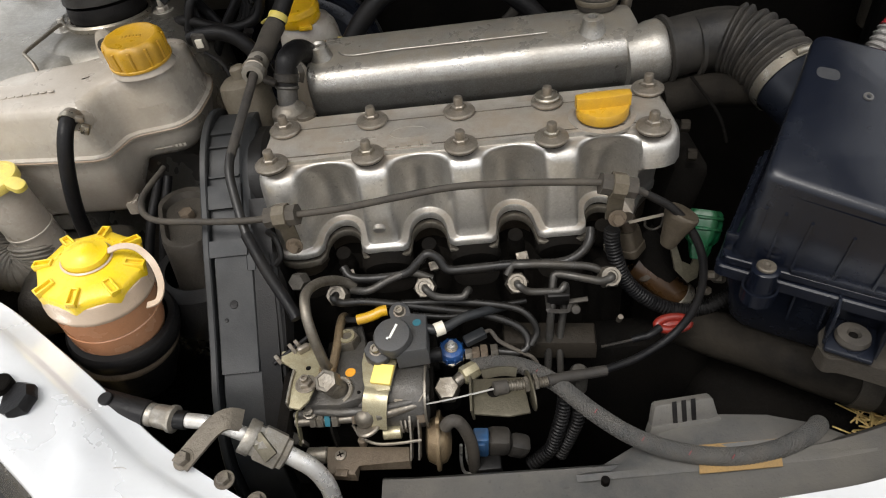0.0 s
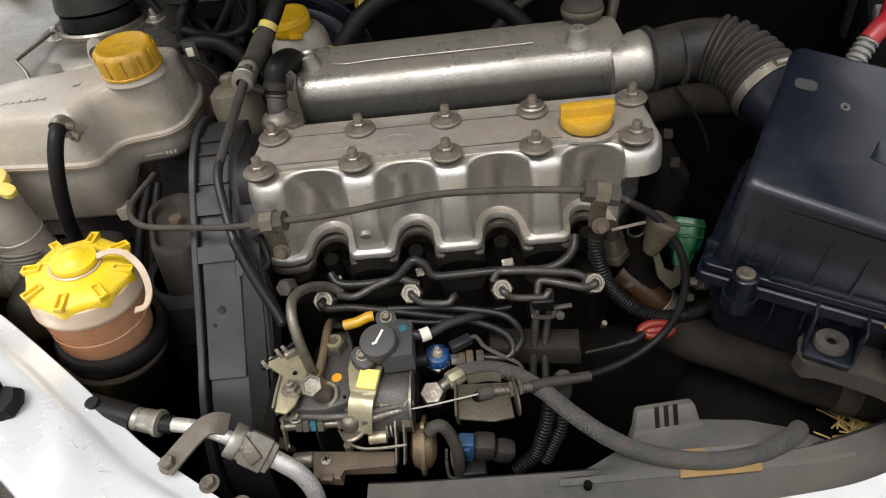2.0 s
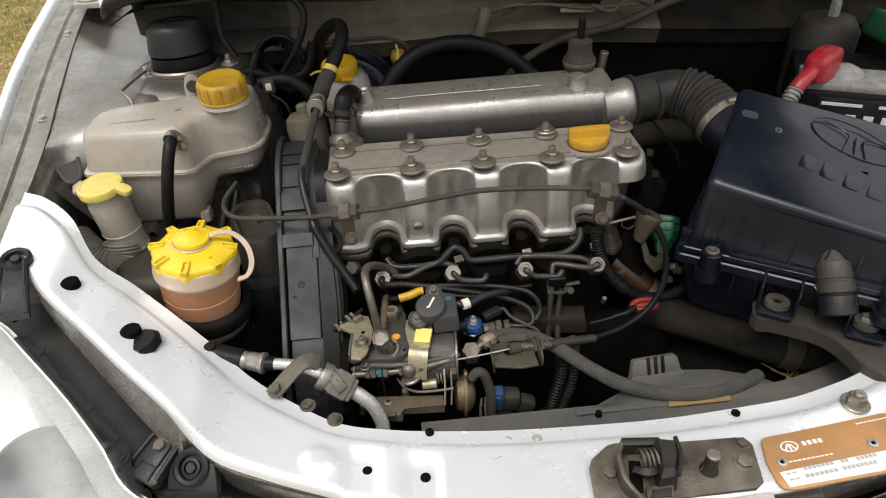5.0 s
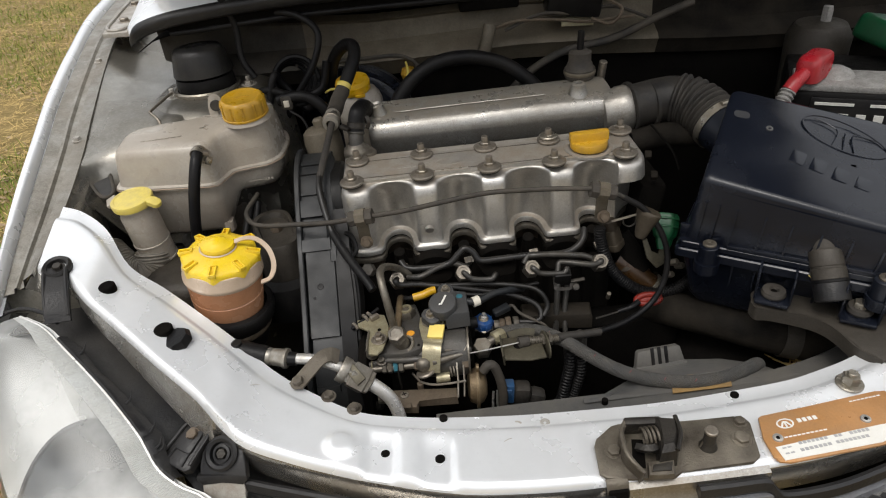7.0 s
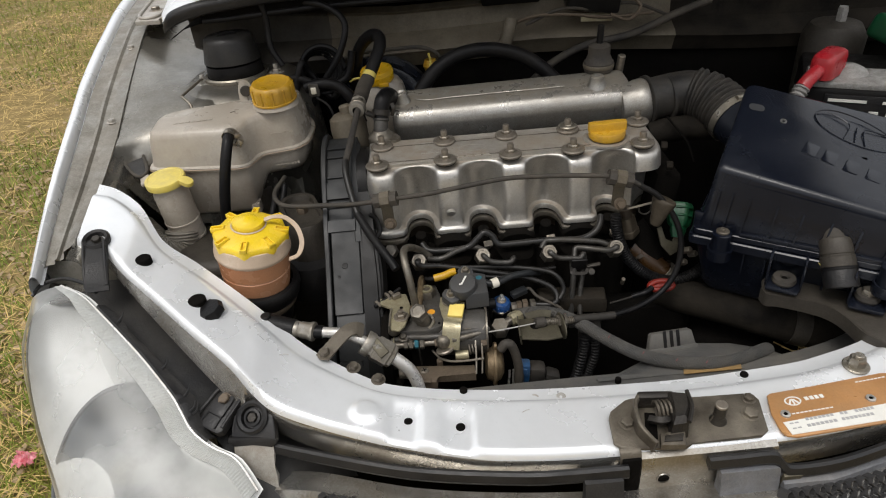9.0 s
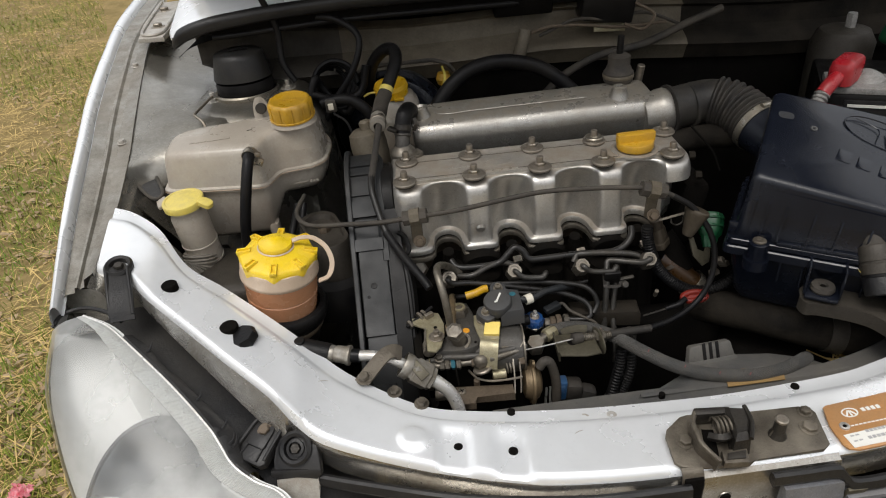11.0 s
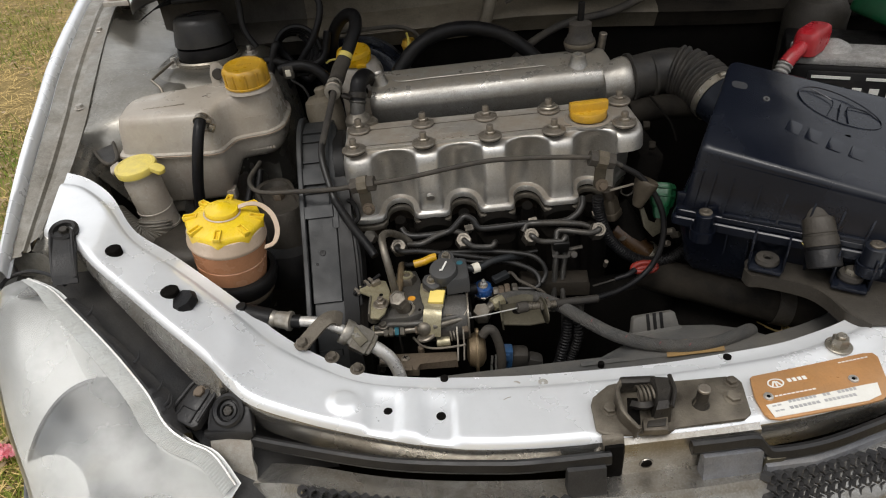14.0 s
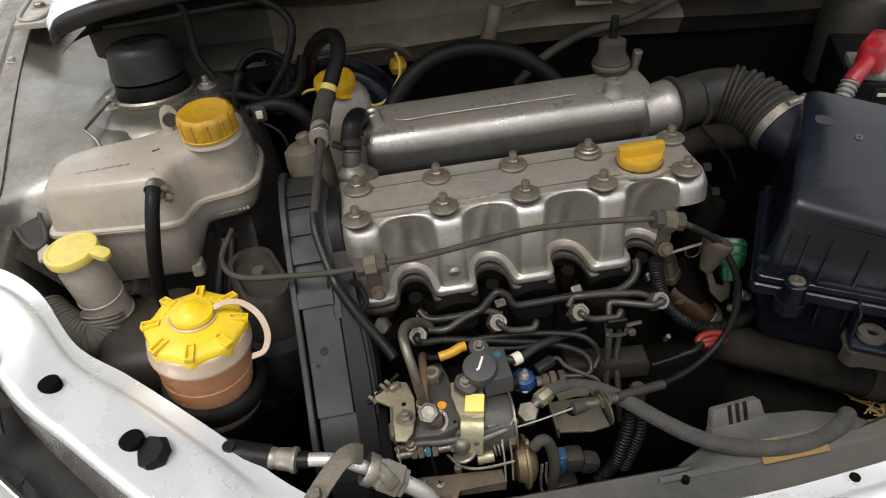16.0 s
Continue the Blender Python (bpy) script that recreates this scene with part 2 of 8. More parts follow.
M = dict(
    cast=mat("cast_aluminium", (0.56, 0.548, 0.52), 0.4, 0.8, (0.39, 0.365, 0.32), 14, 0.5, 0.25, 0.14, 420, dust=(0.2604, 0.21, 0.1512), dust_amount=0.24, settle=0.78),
    cast_dark=mat("dull_cast_metal", (0.075, 0.07, 0.062), 0.6, 0.3, (0.03, 0.027, 0.023), 40, 0.75, 0.2, 0.3, 350, spec=0.3, dust=(0.12, 0.1, 0.075), dust_amount=0.3),
    alu=mat("dusty_bright_aluminium", (0.58, 0.57, 0.545), 0.38, 0.6, (0.34, 0.32, 0.28), 60, 0.65, 0.2, 0.12, dust=(0.29, 0.25, 0.19), dust_amount=0.45),
    zinc=mat("zinc_steel", (0.357, 0.3357, 0.289), 0.36, 0.8, (0.221, 0.187, 0.136), 120, 0.7, 0.1, 0.15, dust=DUST, dust_amount=0.3),
    stud=mat("weathered_steel", (0.306, 0.2805, 0.238), 0.42, 0.7, (0.17, 0.136, 0.102), 150, 0.7, 0.1, 0.2, dust=DUST, dust_amount=0.35),
    passivate=mat("yellow_passivated_steel", (0.425, 0.3867, 0.2635), 0.42, 0.55, (0.255, 0.2125, 0.1105), 90, 0.7, 0.5, 0.15, dust=(0.221, 0.1913, 0.1318), dust_amount=0.35),
    rust=mat("brown_bracket_steel", (0.136, 0.104, 0.072), 0.6, 0.3, (0.064, 0.044, 0.0288), 60, 0.8, 0.3, 0.3, dust=(0.16, 0.132, 0.096)),
    pipe=mat("satin_steel_pipe", (0.07, 0.0675, 0.063), 0.38, 0.5, (0.029, 0.0265, 0.0225), 60, 0.75, 0.25, 0.12, spec=0.35, dust=(0.083, 0.07, 0.053), dust_amount=0.3),
    rubber=mat("black_rubber", (0.005, 0.005, 0.0058), 0.42, 0.0, (0.011, 0.0105, 0.010), 40, 0.6, 0.2, 0.2, 300, spec=0.16, dust=(0.065, 0.056, 0.045), dust_amount=0.1),
    dusty_rubber=mat("dusty_rubber", (0.03, 0.028, 0.026), 0.65, 0.0, (0.06, 0.053, 0.044), 30, 0.7, 0.25, 0.3, 300, spec=0.2, dust=(0.14, 0.118, 0.09), dust_amount=0.35),
    braid=mat("braided_hose", (0.04675, 0.04675, 0.04505), 0.75, 0.0, (0.07225, 0.06885, 0.06375), 90, 0.6, 0.4, 0.6, 900, dust=(0.136, 0.119, 0.0935), dust_amount=0.35),
    grey=mat("grey_plastic", (0.0165, 0.018, 0.0195), 0.46, 0.0, (0.010, 0.0112, 0.0124), 22, 0.8, 0.2, 0.08, 600, spec=0.3, dust=(0.062, 0.058, 0.051), dust_amount=0.35),
    black=mat("black_plastic", (0.0045, 0.0045, 0.005), 0.4, 0.0, (0.009, 0.0086, 0.008), 25, 0.6, 0.2, 0.12, 600, spec=0.18, dust=(0.055, 0.047, 0.037), dust_amount=0.1),
    # The bluish dust colour also carries some of the sky's sheen on the lid.
    navy=mat("dark_navy_plastic", (0.0033, 0.0045, 0.009), 0.25, 0.0, (0.0058, 0.0074, 0.0125), 9, 0.75, 0.2, 0.05, 700, spec=0.38, dust=(0.025, 0.029, 0.038), dust_amount=0.28),
    yellow=mat("yellow_plastic", (0.83, 0.585, 0.012), 0.3, 0.0, (0.7, 0.46, 0.015), 40, 0.5, 0.1, 0.06, dust=(0.55, 0.42, 0.16), dust_amount=0.25),
    pale_yellow=mat("aged_yellow_plastic", (0.72, 0.58, 0.1), 0.45, 0.0, (0.55, 0.43, 0.1), 60, 0.6, 0.15, 0.08, dust=(0.42, 0.36, 0.2), dust_amount=0.45),
    amber=mat("amber_plastic", (0.552, 0.3128, 0.01288), 0.36, 0.0, (0.4048, 0.2116, 0.01104), 45, 0.65, 0.15, 0.08, dust=(0.276, 0.1932, 0.0828), dust_amount=0.35),
    tank=mat("milky_tank_plastic", (0.456, 0.4227, 0.3657), 0.32, 0.0, (0.3135, 0.266, 0.2137), 9, 0.8, 0.12, 0.06, 300, dust=(0.285, 0.2327, 0.1757), dust_amount=0.5),
    gutter=mat("dusty_worn_gutter", (0.3, 0.288, 0.255), 0.4, 0.5, (0.13, 0.116, 0.092), 22, 0.85, 0.25, 0.15, 400, dust=(0.25, 0.21, 0.16), dust_amount=0.4),
    fade=mat("faded_red_thread", (0.22, 0.05, 0.055), 0.7, 0.0, (0.14, 0.05, 0.05), 90, 0.7, 0.3, 0.1),
    gold=mat("golden_yellow_plastic", (0.78, 0.46, 0.012), 0.34, 0.0, (0.62, 0.35, 0.012), 45, 0.6, 0.12, 0.06, dust=(0.45, 0.3, 0.1), dust_amount=0.2),
    scuff=mat("dull_scuffed_plastic", (0.018, 0.019, 0.022), 0.6, 0.0, (0.04, 0.04, 0.041), 80, 0.8, 0.3, 0.1, 400, spec=0.3),
    pan=mat("dusty_dark_duct", (0.026, 0.026, 0.027), 0.5, 0.0, (0.012, 0.012, 0.0125), 22, 0.8, 0.25, 0.2, 300, spec=0.25, dust=(0.085, 0.077, 0.065), dust_amount=0.35),
    seam=mat("stained_tank_seam", (0.33, 0.27, 0.2), 0.45, 0.0, (0.24, 0.15, 0.085), 25, 0.8, 0.15, 0.1, 300, dust=(0.25, 0.19, 0.13), dust_amount=0.5),
    white=mat("white_plastic", (0.68, 0.64, 0.54), 0.45, 0.0, (0.5, 0.45, 0.36), 40, 0.5, 0.1, 0.05),
    jar=mat("fuel_filled_jar", (0.56, 0.27, 0.14), 0.25, 0.0, (0.45, 0.2, 0.095), 30, 0.55, 0.15, 0.04, spec=0.6, dust=(0.42, 0.3, 0.2), dust_amount=0.3),
    paint=mat("silver_paint", (0.865, 0.885, 0.9), 0.25, 0.38, (0.755, 0.77, 0.785), 10, 0.5, 0.04, 0.02, 1500, coat=0.4, dust=(0.64, 0.61, 0.56), dust_amount=0.16),
    worn=mat("worn_silver_paint", (0.46, 0.45, 0.42), 0.45, 0.35, (0.24, 0.21, 0.17), 35, 0.8, 0.25, 0.15, 500, dust=(0.3, 0.25, 0.19), dust_amount=0.5),
    inner=mat("dusty_inner_panel", (0.3135, 0.3059, 0.2812), 0.26, 0.72, (0.1235, 0.1121, 0.09025), 5, 0.9, 0.2, 0.06, 300, dust=(0.1995, 0.1748, 0.133), dust_amount=0.55),
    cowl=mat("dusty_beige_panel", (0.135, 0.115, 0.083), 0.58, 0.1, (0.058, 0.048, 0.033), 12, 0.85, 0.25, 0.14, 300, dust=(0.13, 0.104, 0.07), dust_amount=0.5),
    # Near-black that puts deep shade into the colour of bay walls and holes.
    dark=mat("grimy_shade_black", (0.0028, 0.0026, 0.0024), 0.9, 0.0, (0.006, 0.0052, 0.0044), 20, 0.7, 0.3, 0.4, 200, spec=0.03, dust=(0.014, 0.012, 0.0095), dust_amount=0.3),
    shroud=mat("dusty_grey_shroud", (0.06, 0.0605, 0.06), 0.42, 0.0, (0.092, 0.088, 0.081), 18, 0.8, 0.25, 0.15, 400, spec=0.45, dust=(0.15, 0.135, 0.112), dust_amount=0.45),
    blue=mat("blue_plastic", (0.008, 0.06, 0.21), 0.35, 0.0, (0.007, 0.035, 0.11), 60, 0.6, 0.1, 0.05, dust=DUST, dust_amount=0.2),
    green=mat("green_plastic", (0.004, 0.07, 0.026), 0.4, 0.0, (0.003, 0.04, 0.014), 60, 0.6, 0.1, 0.05, dust=(0.03, 0.055, 0.025), dust_amount=0.2),
    red=mat("red_plastic", (0.4, 0.012, 0.022), 0.35, 0.0, (0.28, 0.01, 0.016), 40, 0.6, 0.1, 0.05, dust=(0.25, 0.1, 0.08), dust_amount=0.25),
    tag=mat("yellow_tag", (0.8, 0.62, 0.16), 0.5, 0.0, (0.7, 0.52, 0.12), 60, 0.4, 0.1, 0.05),
    copper=mat("orange_brown_plate", (0.47, 0.235, 0.085), 0.38, 0.25, (0.36, 0.165, 0.055), 20, 0.6, 0.15, 0.05, dust=(0.43, 0.31, 0.19), dust_amount=0.4),
    label=mat("white_label", (0.72, 0.71, 0.66), 0.5, 0.0, (0.6, 0.58, 0.52), 40, 0.5, 0.1, 0.05),
    ink=mat("faded_grey_ink", (0.3, 0.3, 0.3), 0.6, 0.0, (0.45, 0.44, 0.42), 80, 0.6, 0.2, 0.0),
    tan=mat("tan_label", (0.27, 0.17, 0.062), 0.6, 0.0, (0.17, 0.11, 0.05), 40, 0.85, 0.3, 0.05),
    chrome=mat("lamp_reflector", (0.22, 0.23, 0.24), 0.4, 0.75, (0.13, 0.135, 0.14), 14, 0.8, 0.1, 0.0),
    rim=mat("dull_lamp_rim", (0.16, 0.165, 0.17), 0.5, 0.3, (0.1, 0.1, 0.1), 40, 0.6, 0.1, 0.05),
    housing=mat("lamp_housing", (0.68, 0.685, 0.67), 0.4, 0.2, (0.5, 0.505, 0.48), 12, 0.5, 0.1, 0.05),
    lead=mat("corroded_lead", (0.34, 0.33, 0.31), 0.65, 0.3, (0.16, 0.15, 0.14), 70, 0.8, 0.4, 0.6, 300),
    ground=mat("dry_earth", (0.21, 0.152, 0.07), 0.95, 0.0, (0.115, 0.094, 0.034), 7, 0.95, 0.5, 0.8, 60, spec=0.05, dust=(0.33, 0.24, 0.11), dust_amount=0.5),
    straw=mat("dry_straw", (0.6, 0.44, 0.18), 0.8, 0.0, (0.38, 0.265, 0.095), 6, 0.8, 0.3, 0.0, spec=0.1),
    grass=mat("grass_blades", (0.1, 0.18, 0.022), 0.7, 0.0, (0.26, 0.255, 0.045), 2, 0.8, 0.3, 0.0, spec=0.15),
    leaf=mat("dry_leaves", (0.22, 0.145, 0.08), 0.75, 0.0, (0.4, 0.31, 0.19), 9, 0.95, 0.3, 0.0, spec=0.15),
    # Grimy hose colour; on the scuttle's end it stands in for shade.
    grime_shade=mat("grimy_hose_shaded_end", (0.0042, 0.0039, 0.0035), 0.8, 0.0, (0.014, 0.0118, 0.0095), 16, 0.8, 0.25, 0.3, 250, spec=0.08, dust=(0.055, 0.046, 0.034), dust_amount=0.4),
    milky=mat("milky_orange_plastic", (0.56, 0.44, 0.33), 0.35, 0.0, (0.46, 0.34, 0.24), 40, 0.6, 0.1, 0.05, dust=(0.36, 0.29, 0.21), dust_amount=0.45),
    latch=mat("grimy_latch_steel", (0.088, 0.074, 0.057), 0.5, 0.5, (0.032, 0.025, 0.018), 60, 0.85, 0.35, 0.3, dust=(0.34, 0.3, 0.235), dust_amount=0.55),
    # Engine grime, darkened further to hold the shade below the valve cover.
    block=mat("grimy_shaded_metal", (0.0035, 0.0032, 0.0028), 0.8, 0.0, (0.008, 0.0067, 0.0053), 30, 0.75, 0.25, 0.4, 300, spec=0.06, dust=(0.015, 0.012, 0.009), dust_amount=0.3),
    pump=mat("dull_pump_casting", (0.1053, 0.1014, 0.09516), 0.5, 0.5, (0.0546, 0.04992, 0.04368), 45, 0.75, 0.25, 0.3, 420, spec=0.3, dust=(0.1014, 0.08736, 0.0663), dust_amount=0.35),
    bolt=mat("dull_bolt_steel", (0.216, 0.1984, 0.1696), 0.4, 0.7, (0.112, 0.0944, 0.0704), 90, 0.75, 0.1, 0.2, dust=(0.16, 0.136, 0.1), dust_amount=0.4),
    olive=mat("dull_olive_bracket", (0.105, 0.0952, 0.0658), 0.5, 0.5, (0.0525, 0.0448, 0.0294), 60, 0.8, 0.3, 0.2, dust=(0.098, 0.084, 0.0602), dust_amount=0.4),
    line=mat("black_painted_pipe", (0.0135, 0.0131, 0.0127), 0.34, 0.2, (0.007, 0.0066, 0.0062), 60, 0.7, 0.2, 0.12, spec=0.4, dust=(0.045, 0.038, 0.029), dust_amount=0.25),
    sensor=mat("grey_sensor_plastic", (0.051, 0.05185, 0.05355), 0.5, 0.0, (0.0323, 0.0323, 0.03315), 60, 0.7, 0.25, 0.2, 600, spec=0.3, dust=(0.1105, 0.1003, 0.08075), dust_amount=0.3),
    flange=mat("pale_lens_flange", (0.44, 0.45, 0.435), 0.3, 0.0, (0.33, 0.335, 0.315), 24, 0.6, 0.15, 0.05, dust=(0.3, 0.275, 0.225), dust_amount=0.3),
    latch_dark=mat("greasy_black_steel", (0.027, 0.0243, 0.0216), 0.42, 0.4, (0.0126, 0.0108, 0.0099), 60, 0.7, 0.3, 0.3, spec=0.4, dust=(0.108, 0.0945, 0.072), dust_amount=0.35),
    # Dusty trim whose blue-grey colour includes the sky's reflection.
    trim=mat("dusty_sky_tinted_trim", (0.14, 0.147, 0.163), 0.4, 0.0, (0.06, 0.062, 0.068), 40, 0.85, 0.3, 0.2, 300, dust=(0.22, 0.205, 0.185), dust_amount=0.4),
    bracket=mat("dusty_bracket_steel", (0.045, 0.039, 0.031), 0.6, 0.2, (0.02, 0.017, 0.013), 25, 0.85, 0.3, 0.25, 300, dust=(0.075, 0.062, 0.046), dust_amount=0.4),
    seal=mat("dusty_black_seal", (0.009, 0.009, 0.01), 0.4, 0.0, (0.016, 0.0155, 0.0155), 30, 0.7, 0.2, 0.2, 300, spec=0.3, dust=(0.07, 0.063, 0.053), dust_amount=0.22),
    cap_rubber=mat("worn_black_rubber", (0.0119, 0.0119, 0.01233), 0.4, 0.0, (0.0221, 0.02125, 0.0204), 30, 0.7, 0.25, 0.2, 300, spec=0.35, dust=(0.0765, 0.0663, 0.051), dust_amount=0.25),
    bellows=mat("dusty_black_duct", (0.014, 0.0137, 0.0135), 0.55, 0.0, (0.042, 0.038, 0.033), 24, 0.75, 0.2, 0.2, 300, spec=0.25, dust=(0.1, 0.086, 0.068), dust_amount=0.3),
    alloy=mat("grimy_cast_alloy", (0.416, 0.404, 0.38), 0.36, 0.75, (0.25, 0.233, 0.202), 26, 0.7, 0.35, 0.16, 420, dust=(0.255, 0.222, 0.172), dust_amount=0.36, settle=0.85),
    dusty_pipe=mat("dusty_grey_conduit", (0.21, 0.195, 0.168), 0.6, 0.0, (0.12, 0.108, 0.088), 20, 0.8, 0.2, 0.15, 300, dust=(0.23, 0.198, 0.15), dust_amount=0.4),
    coupling=mat("dull_coupling_metal", (0.34, 0.323, 0.289), 0.4, 0.6, (0.17, 0.1487, 0.1148), 70, 0.75, 0.25, 0.15, dust=(0.187, 0.1573, 0.1148), dust_amount=0.45),
    brown=mat("rusty_brown_casting", (0.042, 0.031, 0.02), 0.6, 0.2, (0.02, 0.014, 0.009), 35, 0.8, 0.3, 0.3, 300, dust=(0.055, 0.041, 0.027), dust_amount=0.25),
    tan_dust=mat("tan_dusty_plastic", (0.052, 0.042, 0.029), 0.6, 0.0, (0.026, 0.02, 0.014), 40, 0.8, 0.3, 0.2, 300, spec=0.25, dust=(0.085, 0.069, 0.048), dust_amount=0.35),
    amber_cast=mat("amber_brown_moulding", (0.055, 0.026, 0.008), 0.3, 0.0, (0.022, 0.012, 0.006), 30, 0.75, 0.2, 0.08, 300, dust=(0.045, 0.031, 0.018), dust_amount=0.25),
    bright_alu=mat("bright_aluminium_pipe", (0.74, 0.73, 0.71), 0.34, 0.55, (0.52, 0.5, 0.46), 60, 0.5, 0.15, 0.1, dust=(0.42, 0.37, 0.29), dust_amount=0.3),
    pink=mat("faded_pink_foil", (0.62, 0.1, 0.14), 0.35, 0.0, (0.7, 0.4, 0.42), 60, 0.8, 0.2, 0.1),
    teal=mat("teal_paint", (0.02, 0.12, 0.16), 0.5, 0.0, (0.02, 0.075, 0.09), 80, 0.5, 0.2, 0.1),
    orange_dab=mat("orange_paint", (0.75, 0.33, 0.02), 0.5, 0.0, (0.6, 0.25, 0.02), 80, 0.5, 0.2, 0.1),
    handle=mat("dark_red_plastic", (0.2, 0.016, 0.009), 0.4, 0.0, (0.12, 0.012, 0.008), 60, 0.6, 0.1, 0.05, dust=(0.07, 0.035, 0.024), dust_amount=0.25),
    starter=mat("grimy_brown_housing", (0.017, 0.0138, 0.0098), 0.65, 0.0, (0.010, 0.008, 0.006), 40, 0.8, 0.3, 0.3, 300, spec=0.2, dust=(0.04, 0.032, 0.022), dust_amount=0.3),
    blue_plug=mat("blue_connector_plastic", (0.012, 0.085, 0.22), 0.4, 0.0, (0.008, 0.05, 0.12), 60, 0.6, 0.1, 0.05, dust=DUST, dust_amount=0.2),
    bronze=mat("dull_bronze", (0.27, 0.2, 0.115), 0.42, 0.65, (0.15, 0.1, 0.055), 70, 0.7, 0.3, 0.2, dust=(0.17, 0.14, 0.1), dust_amount=0.35),
    # Worn silver, set darker than the paint for faces that mirror the ground.
    skirt=mat("dimmed_worn_silver", (0.5, 0.49, 0.465), 0.26, 0.85, (0.25, 0.225, 0.185), 16, 0.85, 0.2, 0.1, 400, dust=(0.22, 0.185, 0.14), dust_amount=0.4),
    mesh=mat("black_mesh", (0.03, 0.03, 0.032), 0.4, 0.0, (0.05, 0.048, 0.045), 40, 0.6, 0.2, 0.1),
)


def lens_material():
    """A clear, slightly hazed polycarbonate shell."""
    m = bpy.data.materials.new("hazed_clear_lens")
    m.use_nodes = True
    nt = m.node_tree
    n, link = nt.nodes, nt.links.new
    out = n["Material Output"]
    n.remove(n["Principled BSDF"])
    clear, gloss, haze = n.new("ShaderNodeBsdfTransparent"), n.new("ShaderNodeBsdfGlossy"), n.new("ShaderNodeBsdfDiffuse")
    gloss.inputs["Roughness"].default_value = 0.32
    haze.inputs["Color"].default_value = (0.5, 0.505, 0.485, 1)
    tex = n.new("ShaderNodeTexNoise")
    tex.inputs["Scale"].default_value, tex.inputs["Detail"].default_value = 9, 7
    link(n.new("ShaderNodeTexCoord").outputs["Object"], tex.inputs["Vector"])
    r = n.new("ShaderNodeMapRange")
    r.inputs[1].default_value, r.inputs[2].default_value, r.inputs[3].default_value, r.inputs[4].default_value = 0.4, 0.64, 0.08, 0.6
    link(tex.outputs["Fac"], r.inputs[0])
    m1, m2, fr = n.new("ShaderNodeMixShader"), n.new("ShaderNodeMixShader"), n.new("ShaderNodeFresnel")
    fr.inputs["IOR"].default_value = 1.5
    link(r.outputs[0], m1.inputs[0])
    link(clear.outputs[0], m1.inputs[1])
    link(haze.outputs[0], m1.inputs[2])
    link(fr.outputs[0], m2.inputs[0])
    link(m1.outputs[0], m2.inputs[1])
    link(gloss.outputs[0], m2.inputs[2])
    link(m2.outputs[0], out.inputs[0])
    return m


M["lens"] = lens_material()

# ---- building tools ----
ORIGIN = {}


def thing(name, label, category, at=(0, 0, 0), group="", kind=""):
    """An empty at the thing's base, which carries its parts. The parts are drawn in the world's coordinates."""
    ob = tagged(new(name), label, category, group, kind)
    ob.location = at
    ob.empty_display_size = 0.02
    ORIGIN[ob] = Vector(at)
    return ob


def part(name, bm, material, parent, label="", smooth=38):
    """Link a bmesh as one mesh under a thing or a part."""
    org = ORIGIN[parent]
    bmesh.ops.translate(bm, vec=-org, verts=bm.verts)
    bmesh.ops.recalc_face_normals(bm, faces=bm.faces)
    if smooth:
        lim = radians(smooth)
        for f in bm.faces:
            f.smooth = True
        for ed in bm.edges:
            ed.smooth = len(ed.link_faces) == 2 and ed.calc_face_angle(0) < lim
    me = bpy.data.meshes.new(name)
    bm.to_mesh(me)
    bm.free()
    me.materials.append(M[material])
    ob = new(name, me)
    ob.parent = parent
    ORIGIN[ob] = org
    if label:
        ob["label"] = label
    return ob


def solo(name, bm, material, label, category, at=(0, 0, 0), group="", kind="", smooth=38):
    """A top-level thing of one mesh."""
    org = Vector(at)
    bmesh.ops.translate(bm, vec=-org, verts=bm.verts)
    bmesh.ops.recalc_face_normals(bm, faces=bm.faces)
    lim = radians(smooth)
    for f in bm.faces:
        f.smooth = True
    for ed in bm.edges:
        ed.smooth = len(ed.link_faces) == 2 and ed.calc_face_angle(0) < lim
    me = bpy.data.meshes.new(name)
    bm.to_mesh(me)
    bm.free()
    me.materials.append(M[material])
    ob = tagged(new(name, me), label, category, group, kind)
    ob.location = at
    ORIGIN[ob] = org
    return ob


def aim(p, q):
    """The pose at p whose z axis points to q."""
    return Matrix.Translation(p) @ (Vector(q) - Vector(p)).to_track_quat("Z", "Y").to_matrix().to_4x4()


def box(size, m=Matrix(), bevel=0.0, bm=None, seg=2):
    bm = bm or bmesh.new()
    v = bmesh.ops.create_cube(bm, size=1, matrix=m @ Matrix.Diagonal((*size, 1)))["verts"]
    if bevel:
        es = list({ed for x in v for ed in x.link_edges})
        bmesh.ops.bevel(bm, geom=es, offset=bevel, segments=seg, affect="EDGES", profile=0.5)
    return bm


def lathe(profile, m=Matrix(), seg=32, bm=None):
    """Turn (radius, height) pairs about the z axis of m."""
    bm = bm or bmesh.new()
    rings = []
    for r, h in profile:
        if r < 1e-6:
            rings.append([bm.verts.new(m @ Vector((0, 0, h)))])
        else:
            rings.append([bm.verts.new(m @ Vector((r * math.cos(2 * math.pi * k / seg), r * math.sin(2 * math.pi * k / seg), h))) for k in range(seg)])
    for p, q in zip(rings, rings[1:]):
        for k in range(seg):
            a, b, c, d = p[k % len(p)], p[(k + 1) % len(p)], q[(k + 1) % len(q)], q[k % len(q)]
            vs = [v for i, v in enumerate((a, b, c, d)) if v not in (a, b, c, d)[:i]]
            if len(vs) > 2:
                bm.faces.new(vs)
    return bm


def rod(p, q, r, r2=None, seg=16, bm=None, bevel=0.0):
    """A closed round bar from p to q."""
